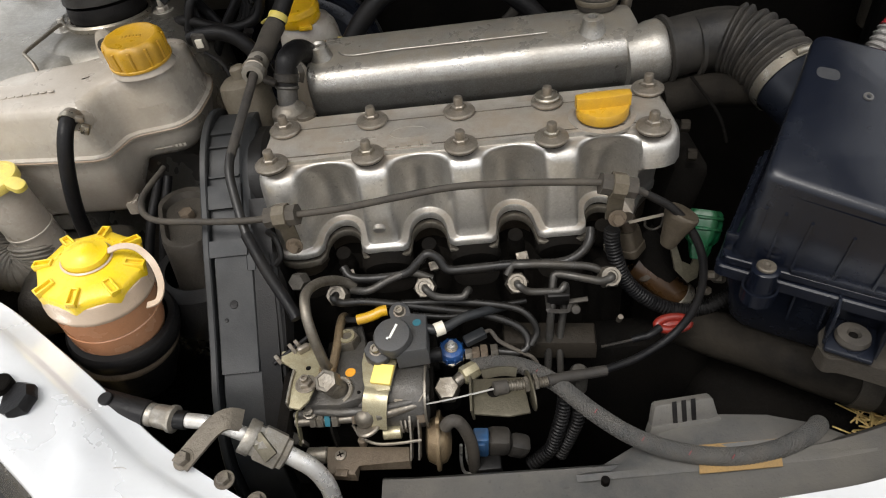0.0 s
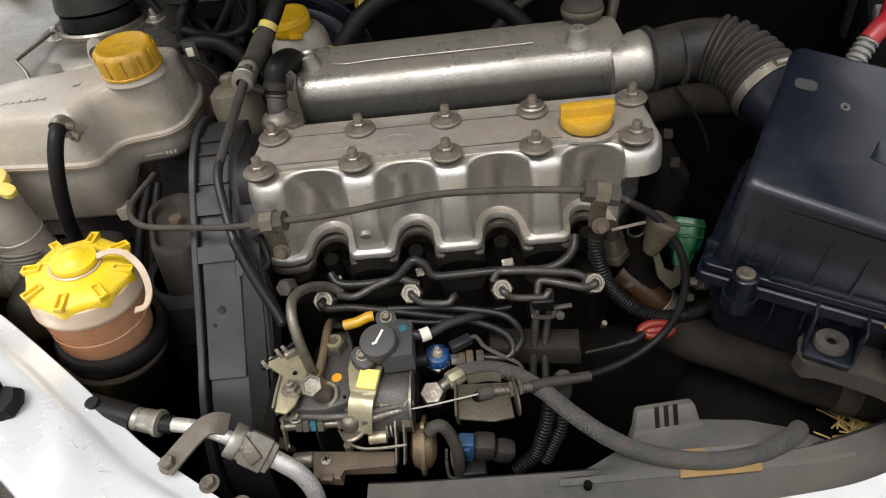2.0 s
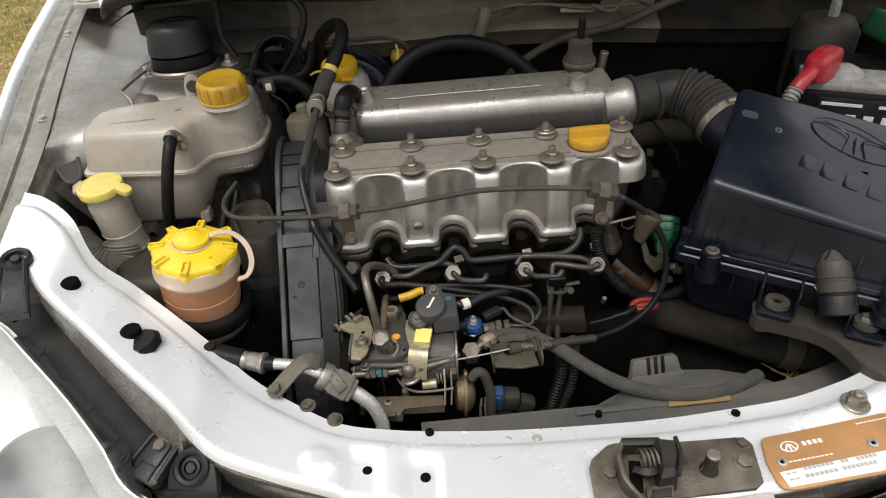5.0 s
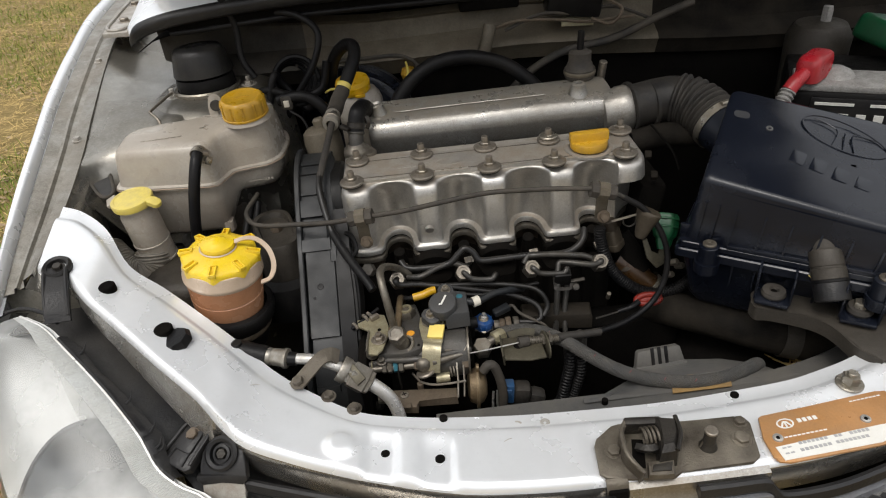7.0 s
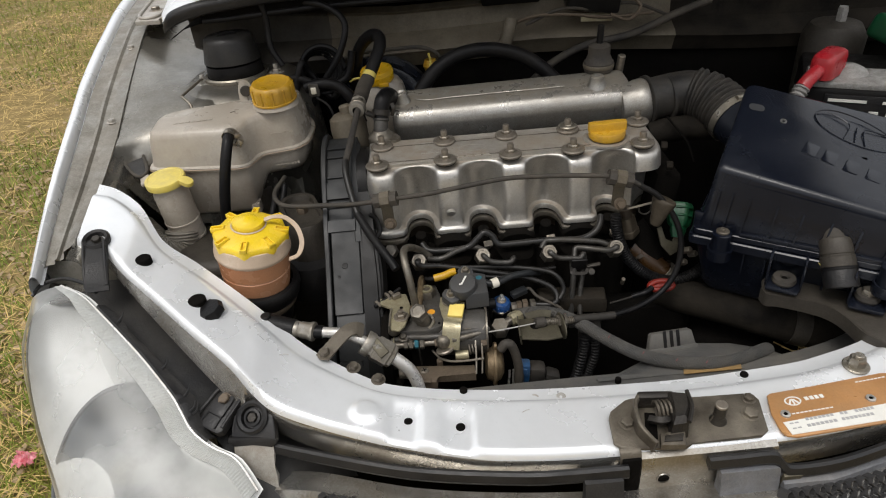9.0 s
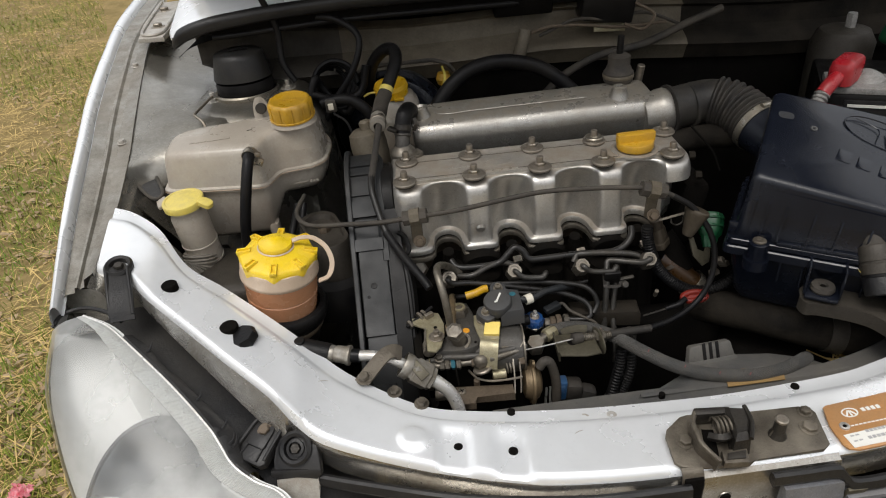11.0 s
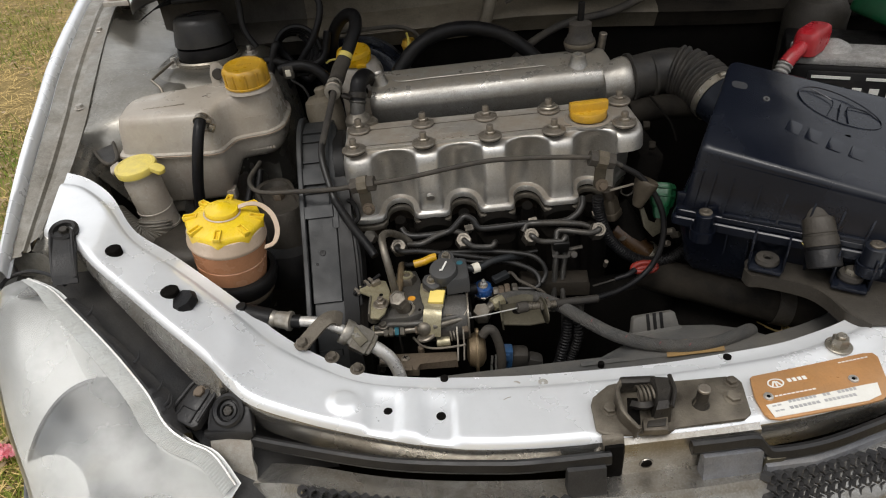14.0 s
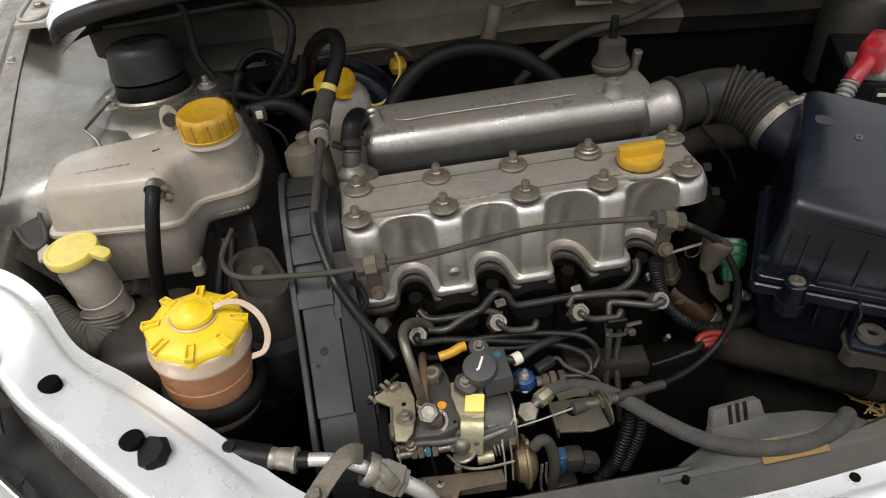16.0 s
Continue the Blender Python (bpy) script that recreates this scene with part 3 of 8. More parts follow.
    h = (Vector(q) - Vector(p)).length
    r2 = r if r2 is None else r2
    b = min(bevel or r * 0.12, h * 0.3)
    return lathe([(0, 0), (r - b, 0), (r, b), (r2, h - b), (r2 - b, h), (0, h)], aim(p, q), seg, bm)


def hexbar(p, q, r, bm=None):
    h = (Vector(q) - Vector(p)).length
    return lathe([(0, 0), (r, 0), (r, h * 0.82), (r * 0.86, h), (0, h)], aim(p, q), 6, bm)


def spline(pts, step=6):
    """A smooth line through the points."""
    P = [Vector(p) for p in pts]
    P = [2 * P[0] - P[1]] + P + [2 * P[-1] - P[-2]]
    out = []
    for i in range(1, len(P) - 2):
        for k in range(step):
            t = k / step
            a, b, c, d = P[i - 1:i + 3]
            out.append(0.5 * (2 * b + (c - a) * t + (2 * a - 5 * b + 4 * c - d) * t * t + (3 * b - a - 3 * c + d) * t ** 3))
    return out + [P[-2]]


def tube(pts, r, seg=12, step=6, bm=None, ribs=0.0, pitch=0.006, taper=None, smooth=True):
    """A round hose along a smooth line; ribs: the height of its rings, pitch apart."""
    bm = bm or bmesh.new()
    line = spline(pts, step) if smooth else [Vector(p) for p in pts]
    if ribs:
        dense = []
        for a, b in zip(line, line[1:]):
            n = max(1, round((b - a).length / (pitch / 4)))
            dense += [a.lerp(b, k / n) for k in range(n)]
        line = dense + [line[-1]]
    up = Vector((0.13, 0.2, 0.97))
    prev, run, total = None, 0.0, sum((b - a).length for a, b in zip(line, line[1:]))
    for i, p in enumerate(line):
        d = (line[min(i + 1, len(line) - 1)] - line[max(i - 1, 0)]).normalized()
        s = d.cross(up)
        s = s.normalized() if s.length > 0.05 else d.cross(Vector((1, 0, 0))).normalized()
        u = s.cross(d)
        up = u
        if i:
            run += (p - line[i - 1]).length
        rr = r if taper is None else r + (taper - r) * run / total
        if ribs:
            rr += ribs * (1 if (i // 2) % 2 else 0)
        ring = [bm.verts.new(p + rr * (math.cos(2 * math.pi * k / seg) * s + math.sin(2 * math.pi * k / seg) * u)) for k in range(seg)]
        if prev:
            for k in range(seg):
                bm.faces.new((prev[k], prev[(k + 1) % seg], ring[(k + 1) % seg], ring[k]))
        else:
            bm.faces.new(ring)
        prev = ring
    bm.faces.new(prev)
    return bm


def prism(poly, z0, z1, bevel=0.0, m=Matrix(), bm=None, seg=2):
    """A flat outline raised from z0 to z1, its upper rim rounded."""
    bm = bm or bmesh.new()
    low = [bm.verts.new(m @ Vector((x, y, z0))) for x, y in poly]
    top = [bm.verts.new(m @ Vector((x, y, z1))) for x, y in poly]
    n = len(poly)
    for k in range(n):
        bm.faces.new((low[k], low[(k + 1) % n], top[(k + 1) % n], top[k]))
    cap = bm.faces.new(top)
    bm.faces.new(low[::-1])
    if bevel:
        bmesh.ops.bevel(bm, geom=list(cap.edges), offset=bevel, segments=seg, affect="EDGES", profile=0.5)
    return bm


def loft(rings, close=True, caps=True, bm=None):
    bm = bm or bmesh.new()
    rows = [[bm.verts.new(p) for p in r] for r in rings]
    n = len(rows[0])
    for a, b in zip(rows, rows[1:]):
        for k in range(n if close else n - 1):
            bm.faces.new((a[k], a[(k + 1) % n], b[(k + 1) % n], b[k]))
    if caps and close:
        bm.faces.new(rows[0][::-1])
        bm.faces.new(rows[-1])
    return bm


def rounded(w, d, r, n=5):
    """A rounded rectangle round the origin."""
    out = []
    for cx, cy, a0 in ((w / 2 - r, d / 2 - r, 0), (-w / 2 + r, d / 2 - r, 90), (-w / 2 + r, -d / 2 + r, 180), (w / 2 - r, -d / 2 + r, 270)):
        for k in range(n + 1):
            a = radians(a0 + 90 * k / n)
            out.append((cx + r * math.cos(a), cy + r * math.sin(a)))
    return out


def strip(pts, width, thick, side=(0, 0, 1), bm=None, step=5):
    """A flat band along a smooth line; side: the way its face looks."""
    bm = bm or bmesh.new()
    line, side = spline(pts, step), Vector(side)
    rings = []
    for i, p in enumerate(line):
        d = (line[min(i + 1, len(line) - 1)] - line[max(i - 1, 0)]).normalized()
        s = d.cross(side).normalized()
        u = s.cross(d)
        rings.append([p + s * width / 2 * a + u * thick / 2 * b for a, b in ((1, 1), (-1, 1), (-1, -1), (1, -1))])
    return loft(rings, bm=bm)


def hex_bolt(parent, p, axis, r, h, material="zinc", washer=1.7, name="bolt", stud=0.0):
    """A hexagon head on a washer, with an optional stud end."""
    p, a = Vector(p), Vector(axis).normalized()
    bm = rod(p, p + a * h * 0.25, r * washer, seg=20)
    hexbar(p + a * h * 0.2, p + a * h, r, bm)
    if stud:
        rod(p + a * h, p + a * (h + stud), r * 0.55, seg=12, bm=bm)
    return part(name, bm, material, parent)


def turned(x, y, z, deg):
    return pose(x, y, z, 0, 0, deg)


# ---- ground ----
def ground_height(x, y):
    return 0.03 * noise.noise(Vector((x * 0.6, y * 0.6, 0))) - 0.01


def make_ground():
    bm = bmesh.new()
    edges = [-400, -60, -20, -10] + [-8 + 0.25 * k for k in range(53)] + [8, 20, 60, 400]
    grid = [[bm.verts.new((x, y, ground_height(x, y) if abs(x) < 9 and abs(y) < 20 else 0)) for x in edges] for y in [e + 3 for e in edges]]
    for r, s in zip(grid, grid[1:]):
        for k in range(len(r) - 1):
            bm.faces.new((r[k], r[k + 1], s[k + 1], s[k]))
    solo("ground", bm, "ground", "bare dry earth with trampled grass and straw", "ground", kind="structure")


make_ground()


def scatter(name, label, category, material, count, seed, shape):
    """Many small blades or leaves in one mesh, on the patch beside the car."""
    rnd = random.Random(seed)
    verts, faces = [], []
    for _ in range(count):
        far = rnd.random() ** 1.3
        y = 0.3 + far * 8.5
        x = -0.95 - 0.55 * y + rnd.uniform(-1.9, 0.75) * (0.5 + 0.25 * y)
        if x > -0.98:
            continue
        if noise.noise(Vector((x * 1.3, y * 1.3, seed))) + rnd.uniform(-0.5, 0.5) < shape["gap"]:
            continue
        a, lean = rnd.uniform(0, 6.28), rnd.uniform(*shape["lean"])
        ln, w = rnd.uniform(*shape["length"]), rnd.uniform(*shape["width"])
        d = Vector((math.cos(a) * math.sin(lean), math.sin(a) * math.sin(lean), math.cos(lean)))
        s = Vector((-math.sin(a), math.cos(a), rnd.uniform(-0.3, 0.3))).normalized() * w
        p = Vector((x, y, ground_height(x, y) + rnd.uniform(0.0, shape["lift"])))
        n = len(verts)
        mid = p + d * ln * 0.55 + Vector((0, 0, shape["curl"] * ln))
        verts += [p - s * 0.6, p + s * 0.6, mid + s, mid - s, p + d * ln]
        faces += [(n, n + 1, n + 2, n + 3), (n + 3, n + 2, n + 4)]
    me = bpy.data.meshes.new(name)
    me.from_pydata(verts, [], faces)
    me.materials.append(M[material])
    tagged(new(name, me), label, category, kind="stuff")


scatter("grass", "short patchy green grass growing in dry earth", "grass", "grass", 120000, 3, dict(gap=0.0, lean=(0.2, 1.25), length=(0.02, 0.075), width=(0.001, 0.0024), lift=0.0, curl=0.05))
scatter("straw", "loose dry straw scattered over the ground", "straw", "straw", 52000, 8, dict(gap=-0.1, lean=(1.35, 1.62), length=(0.02, 0.15), width=(0.0008, 0.002), lift=0.025, curl=0.02))
scatter("fallen_leaves", "brown dry leaves lying on the ground", "leaves", "leaf", 15000, 5, dict(gap=0.0, lean=(1.2, 1.6), length=(0.012, 0.05), width=(0.004, 0.013), lift=0.02, curl=0.12))


def wrapper():
    bm = bmesh.new()
    rnd = random.Random(4)
    g = [[bm.verts.new((-1.262 + 0.0062 * i + rnd.uniform(-.004, .004), 0.85 + 0.0055 * j + rnd.uniform(-.004, .004), 0.03 + rnd.uniform(0, 0.022))) for i in range(9)] for j in range(9)]
    for r, s in zip(g, g[1:]):
        for k in range(8):
            bm.faces.new((r[k], r[k + 1], s[k + 1], s[k]))
    solo("wrapper", bm, "pink", "crumpled pinkish-red wrapper lying in the grass", "litter", (-1.23, 0.86, 0.02))


wrapper()

# ---- the car's body ----
car = thing("car_body", "silver hatchback front body with its bonnet raised", "car", (0.15, 0.6, 0.0))

# Rear and front rim of the front panel's top, from the wing to the far side.
PANEL = [((-.556, .536, .963), (-.546, .412, .939)), ((-.532, .532, .953), (-.511, .396, .946)), ((-.493, .497, .943), (-.473, .357, .935)), ((-.449, .432, .926), (-.437, .326, .92)),
         ((-.402, .399, .909), (-.385, .279, .902)), ((-.357, .365, .892), (-.337, .238, .884)), ((-.314, .331, .875), (-.31, .21, .869)),
         ((-.269, .293, .855), (-.284, .191, .857)), ((-.227, .265, .843), (-.243, .177, .845)), ((-.178, .236, .837), (-.196, .161, .838)),
         ((-.125, .224, .833), (-.15, .146, .835)), ((-.065, .218, .829), (-.081, .127, .834)), ((0, .214, .826), (-.01, .119, .833)), ((.08, .211, .825), (.06, .116, .833)),
         ((.141, .21, .825), (.131, .114, .833)), ((.203, .213, .825), (.19, .115, .833)), ((.267, .218, .825), (.25, .118, .833)), ((.305, .226, .825), (.304, .126, .833)),
         ((.352, .24, .825), (.36, .14, .834)), ((.4, .262, .826), (.42, .165, .836)), ((.5, .33, .84), (.51, .22, .85)), ((.6, .43, .87), (.61, .31, .88)), ((.8, .6, .93), (.8, .48, .94))]
SECTION = [(0.0, -.05, 0), (0.0, -.004, 0), (.015, 0, 0), (.17, 0, 0), (.2, .0012, .02), (.23, .0035, .1), (.26, .005, .2), (.29, .0057, .32), (.32, .006, .44), (.36, .006, .58), (.4, .006, .72), (.44, .006, .84), (.48, .006, .93)] + [(.52 + .04 * k, .006, 1) for k in range(11)] + [(.95, .005, 1), (.985, .001, .5), (1.0, -.006, .2)]
SKIRT = [(.996, -.0045), (1.004, -.0065), (1.008, -.012), (.99, -.026), (.96, -.043), (.955, -.046)]


def panel_shape(x, y):
    """Beads, a round boss and a step pressed into the panel's top."""
    def gate(lo, hi, w=0.0028):
        return 0.25 * (1 + math.tanh((x - lo) / w)) * (1 - math.tanh((x - hi) / w))
    slant = -0.05 * (y - 0.17)
    x += slant
    d = -0.006 * gate(-.170, -.138, .0028) - 0.006 * gate(-.115, -.083, .0028)
    d -= 0.004 * gate(.046, .9)
    x -= slant
    d += 0.0025 * (1 - math.tanh((math.hypot(x + .193, y - .189) - .0135) / .0034))
    d += 0.004 * math.exp(-((x + .31) / .02) ** 2)
    return d


def make_panel():
    rear, front = spline([p[0] for p in PANEL], 12), spline([p[1] for p in PANEL], 12)
    rings = []
    for r, f in zip(rear, front):
        ring = []
        for s, dz, k in SECTION:
            p = r.lerp(f, s)
            ring.append(p + Vector((0, 0, dz + k * panel_shape(p.x, p.y))))
        rings.append(ring)
    bm = loft(rings, close=False)
    ob = part("front_panel", bm, "paint", car, "silver-painted pressed steel slam panel with faint scratches", smooth=50)
    md = ob.modifiers.new("thickness", "SOLIDIFY")
    md.thickness, md.offset = 0.0012, -1
    # Beside the lamp the front edge slopes out instead of turning under.
    rings = []
    for r, f in zip(rear, front):
        e = float(np.interp(f.x, [-.54, -.47, -.385, -.34, -.326, -.312], [.002, .01, .019, .025, .02, 0]))
        ahead = (f - r).normalized()
        rings.append([(r.lerp(f, s) + Vector((0, 0, dz))).lerp(f + ahead * e * g + Vector((0, 0, -.005 - 1.25 * e * g)), min(1, e / .012)) for (s, dz), g in zip(SKIRT, (0, .2, .55, .85, 1, .96))])
    # The edge's darker silver holds both its dirt and its shaded, downward face.
    part("panel_skirt", loft(rings, close=False), "skirt", car, "worn silver undercut front edge of the slam panel, toned darker for facing down", smooth=50)
    return ob


make_panel()


def scratches():
    """Fine scuffs in the paint of the panel's top."""
    rnd = random.Random(5)
    rear, front = spline([p[0] for p in PANEL], 12), spline([p[1] for p in PANEL], 12)
    for _ in range(5):
        i = rnd.randrange(40, 190)
        s = rnd.uniform(.35, .85)
        p = rear[i].lerp(front[i], s)
        if math.hypot(p.x + .193, p.y - .189) < .05:
            continue
        p.z += .0062 + panel_shape(p.x, p.y)
        a, ln = rnd.uniform(-.8, .6), rnd.uniform(.006, .026)
        d = Vector((math.cos(a), math.sin(a), 0)) * ln
        q = p + d
        q.z = p.z
        part("scratch", strip([p, p.lerp(q, .5) + Vector((.0006, .0009, 0)), q], rnd.uniform(.0003, .0006), .0004, (0, 0, 1), step=2), "worn", car)


scratches()


# Nothing is cut: slightly raised black discs stand in for the holes' shade.
for (x, y, z, r) in ((-.453, .376, .9355, .009), (-.382, .32, .909, .010), (-.150, .179, .8325, .0048), (-.097, .166, .832, .0048), (-.09, .2165, .8315, .0042), (.209, .205, .826, .0042)):
    part("hole", rod((x, y, z - .012), (x, y, z + .003), r, seg=20, bevel=.001), "dark", car, "black disc drawn for a round hole in the panel")
for x, y in ((-.048, .204), (-.016, .201), (.012, .2)):
    part("spot_weld", lathe([(.0055, 0), (.005, .0006), (.003, .0007), (0, .0002)], pose(x, y, .827 - .012 * (x + .048)), 16), "worn", car)
part("rubber_plug", lathe([(0, 0), (.016, 0), (.017, .004), (.014, .010), (.0, .011)], pose(-.366, .309, .897, 6, -12, 0), 8), "rubber", car, "black octagonal rubber bump stop")
for x, y, z in ((-.312, .322, .872),):
    part("drain_plug", rod((x, y, z - .004), (x, y, z + .005), .006, seg=14), "black", car)
for x, y, z, w in ((-.21, .258, .842, 1.9), (-.182, .239, .839, 1.5)):
    hex_bolt(car, (x, y, z - .002), (0.1, -.1, 1), .0054, .007, "latch", 1.5, "panel_bolt")


def make_wing():
    """The wing's top edge, its gutter and the inner panel behind it."""
    outer = [(-.582, .356, .935), (-.6, .44, .955), (-.625, .56, .98), (-.65, .7, 1.006), (-.672, .82, 1.026), (-.695, .99, 1.05), (-.72, 1.2, 1.07), (-.74, 1.6, 1.09)]
    inner = [(-.545, .385, .945), (-.549, .45, .952), (-.555, .541, .962), (-.565, .65, .985), (-.573, .72, 1.004), (-.59, .86, 1.036), (-.61, 1.0, 1.055), (-.63, 1.2, 1.07)]
    o, i = spline(outer, 6), spline(inner, 6)
    rings = []
    for a, b in zip(o, i):
        w = b - a
        down = Vector((0, 0, 1))
        k = max(.04, min(1, (a.y - .37) / .2))
        rings.append([a + Vector((-.03 * k, -.01, -.42)), a + Vector((-.016 * k, -.005, -.22)), a + Vector((-.007 * k, 0, -.07)), a + Vector((-.0035, 0, -.014)), a + Vector((-.0012, 0, -.004)), a + w * .03, a + w * .1 + down * .001,
                      a + w * .15 - down * .001, a + w * .185 - down * .006, a + w * .195 - down * .014, a + w * .25 - down * .016])
    ob = part("wing", loft(rings, close=False), "paint", car, "silver-painted front wing", smooth=45)
    rings = []
    for a, b in zip(o, i):
        if b.y < .402:
            continue
        w = b - a
        rings.append([a + w * .2 - Vector((0, 0, .02)), a + w * .215 - Vector((0, 0, .0125)), a + w * .27 - Vector((0, 0, .0115)), a + w * .46 - Vector((0, 0, .014)), a + w * .5 - Vector((0, 0, .0085)), a + w * .55 - Vector((0, 0, .0085)), a + w * .59 - Vector((0, 0, .0125)),
                      a + w * .7 - Vector((0, 0, .0125)), a + w * .76 - Vector((0, 0, .0035)), a + w * .98 - Vector((0, 0, .001)), a + w * 1.0, a + w * 1.0 - Vector((0, 0, .006))])
    part("wing_gutter", loft(rings, close=False), "gutter", car, "dusty worn gutter along the wing", smooth=35)
    rings = []
    for b in i:
        rings.append([b + Vector((-.003, 0, -.004)), b + Vector((.01, 0, -.012)), b + Vector((.02, 0, -.05)), b + Vector((.025, 0, -.3)), b + Vector((.03, 0, -.6))])
    part("inner_wing", loft(rings, close=False), "inner", car, "dusty silver inner wing", smooth=45)
    for k, s in ((20, .82), (31, .8), (37, .82)):
        p = o[k].lerp(i[k], s)
        hex_bolt(car, p - Vector((0, 0, .004)), (0, 0, 1), .0055, .006, "worn", 1.5, "wing_bolt")


make_wing()
part("corner_sheet", prism([(-.61, .52), (-.52, .52), (-.50, .39), (-.525, .365), (-.58, .362), (-.60, .40)], .892, .895, .001), "inner", car, "dusty sheet in the corner behind the lamp")
corner = [(-.56, .525), (-.54, .525), (-.53, .51), (-.518, .46), (-.505, .43), (-.508, .402), (-.522, .397), (-.541, .404), (-.552, .448), (-.562, .49)]
plate_rim = [Vector((x, y, .929 + .2 * (y - .405))) for x, y in corner]
part("corner_plate", loft([[p - Vector((0, 0, .005)) for p in plate_rim], plate_rim]), "paint", car, "silver plate between panel and wing")
part("corner_drop", loft([[Vector((x, y, .927)), Vector((x, y - .004, .915)), Vector((x + .002, y - .006, .89))] for x, y in ((-.592, .41), (-.565, .404), (-.541, .402), (-.522, .396), (-.507, .40), (-.49, .405))], close=False), "gutter", car, "dusty brown drop below the corner plate", smooth=60)



def strut_tower():
    """The pressed tower that carries the strut's top, blended into the wing."""
    c = Vector((-.413, .812, 1.004))
    rings = []
    for r, z in ((.045, .0), (.06, .0005), (.078, 0), (.09, -.003), (.1, -.009), (.11, -.02), (.118, -.04), (.124, -.07), (.135, -.2), (.14, -.5)):
        rings.append([c + Vector((r * math.cos(a), r * math.sin(a) * 1.05, z)) for a in np.linspace(0, 2 * math.pi, 65)[:-1]])
    part("strut_tower", loft(rings, caps=False), "inner", car, "dusty silver pressed strut tower", smooth=60)
    # The nearly flat sheet between tower and wing; it drops away in front of the tower and towards the engine.
    g = []
    for j in range(41):
        y = .57 + .6 * j / 40
        row = []
        for k in range(33):
            s = k / 32
            x0 = float(np.interp(y, [.54, .65, .72, .86, 1.0, 1.2], [-.555, -.565, -.573, -.59, -.61, -.63]))
            x = x0 + s * .25
            lip = float(np.interp(y, [.541, .65, .72, .86, 1.0, 1.2], [.962, .985, 1.004, 1.036, 1.055, 1.075])) - .003
            flat = min(lip, 1.0 + .10 * max(0, y - .93))
            z = lip + (flat - lip) * min(1, s * 2.0) ** .7
            front = y - (.655 + .2 * (x + .53))
            z -= .10 * max(0, min(1, -front / .05)) ** 1.5 * min(1, s * 4)
            far = math.hypot(x + .43, .8 * (y - .83)) - .085
            z -= .16 * max(0, min(1, far / .06)) ** 1.6 * max(0, min(1, (x + .44) / .05))
            row.append(Vector((x, y, z)))
        g.append(row)
    part("apron", loft(g, close=False), "inner", car, "dusty silver apron sheet", smooth=60)
    for x, y in ((-.465, .789), (-.347, .811), (-.40, .872)):
        hex_bolt(car, (x, y, 1.003), (0, 0, 1), .0075, .007, "worn", 1.7, "tower_nut", .008)


strut_tower()


def strut_mount():
    t = thing("strut_mount", "black rubber strut mount cap in the inner wing", "strut mount", (-.415, .814, 1.006))
    m = pose(-.415, .814, 1.004, -3, 0, 0)
    part("dust_cap", lathe([(.043, .0255), (.0464, .0265), (.0462, .029), (.0405, .058), (.0385, .064), (.034, .0675), (.017, .069), (.015, .0662), (0, .0655)], m, 48), "cap_rubber", t, "dusty black rubber cap")
    part("rubber_ring", lathe([(.044, .003), (.046, .006), (.0462, .014), (.0446, .0225), (.036, .024)], m, 48), "rubber", t)
    part("steel_ring", lathe([(.049, -.004), (.053, -.002), (.0535, .003), (.051, .0055), (.047, .0045)], m, 48), "zinc", t, "bright steel seat ring")


strut_mount()


def cowl():
    t = thing("cowl", "dusty beige scuttle panel behind the engine", "scuttle panel", (0, .9, 1.0))
    rings = []
    for k in range(25):
        x = -.62 + 1.45 * k / 24
        dz = -.04 * max(0, x - .1) - .02 * max(0, x + .15) + .004 * math.sin(9 * x)
        lift = .016 * max(0, min(1, (-.13 - x) / .25))
        rings.append([Vector((x, .872, .976 + dz)), Vector((x, .862, 1.0 + dz)), Vector((x, .858, 1.004 + dz)), Vector((x, .865, 1.012 + dz)), Vector((x, .9, 1.028 + dz)), Vector((x, .903, 1.058 + dz + lift)), Vector((x, .895, 1.064 + dz + lift)), Vector((x, .91, 1.071 + dz + lift))])
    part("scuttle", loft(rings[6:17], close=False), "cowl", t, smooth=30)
    # Same sheet as the scuttle; its shade is given by the darker material.
    part("scuttle_end", loft(rings[16:], close=False), "grime_shade", t, "scuttle end in a near-black copy of the beige, for shade", smooth=30)
    # The corner runs out upwards behind the strut tower.
    for k, lift in ((2, 1.0), (3, .55)):
        rings[k] = [p.lerp(Vector((p.x, .9, rings[k][4].z)), lift) if i < 4 else p for i, p in enumerate(rings[k])]
    # A darker material than the scuttle's puts the seal's shade on this corner.
    part("scuttle_corner", loft(rings[2:7], close=False), "bracket", t, "scuttle corner darkened for the shade under the seal", smooth=30)
    # A near-black sheet fills the shaded hollow behind the scuttle.
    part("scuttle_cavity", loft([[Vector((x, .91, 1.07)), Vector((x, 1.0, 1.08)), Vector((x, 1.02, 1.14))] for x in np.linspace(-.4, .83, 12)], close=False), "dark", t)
    edge = [(-.508, .806, 1.094), (-.503, .803, 1.1), (-.481, .80, 1.112), (-.444, .80, 1.1205), (-.4, .802, 1.1245), (-.32, .81, 1.128), (-.2, .835, 1.124), (.1, .88, 1.107), (.4, .905, 1.09), (.8, .905, 1.07)]
    line = spline(edge, 6)
    # A soft bulb with a flap under it, thinning out at the tip.
    rings = []
    for i, p in enumerate(line):
        k = min(1, .12 + i / 10)
        rings.append([p + Vector((0, .011 * math.cos(a) * k, .0095 * math.sin(a) * k - .009 * (1 - k) + (.0 if math.sin(a) > -.3 else -.004 * k))) for a in np.linspace(0, 2 * math.pi, 17)[:-1]])
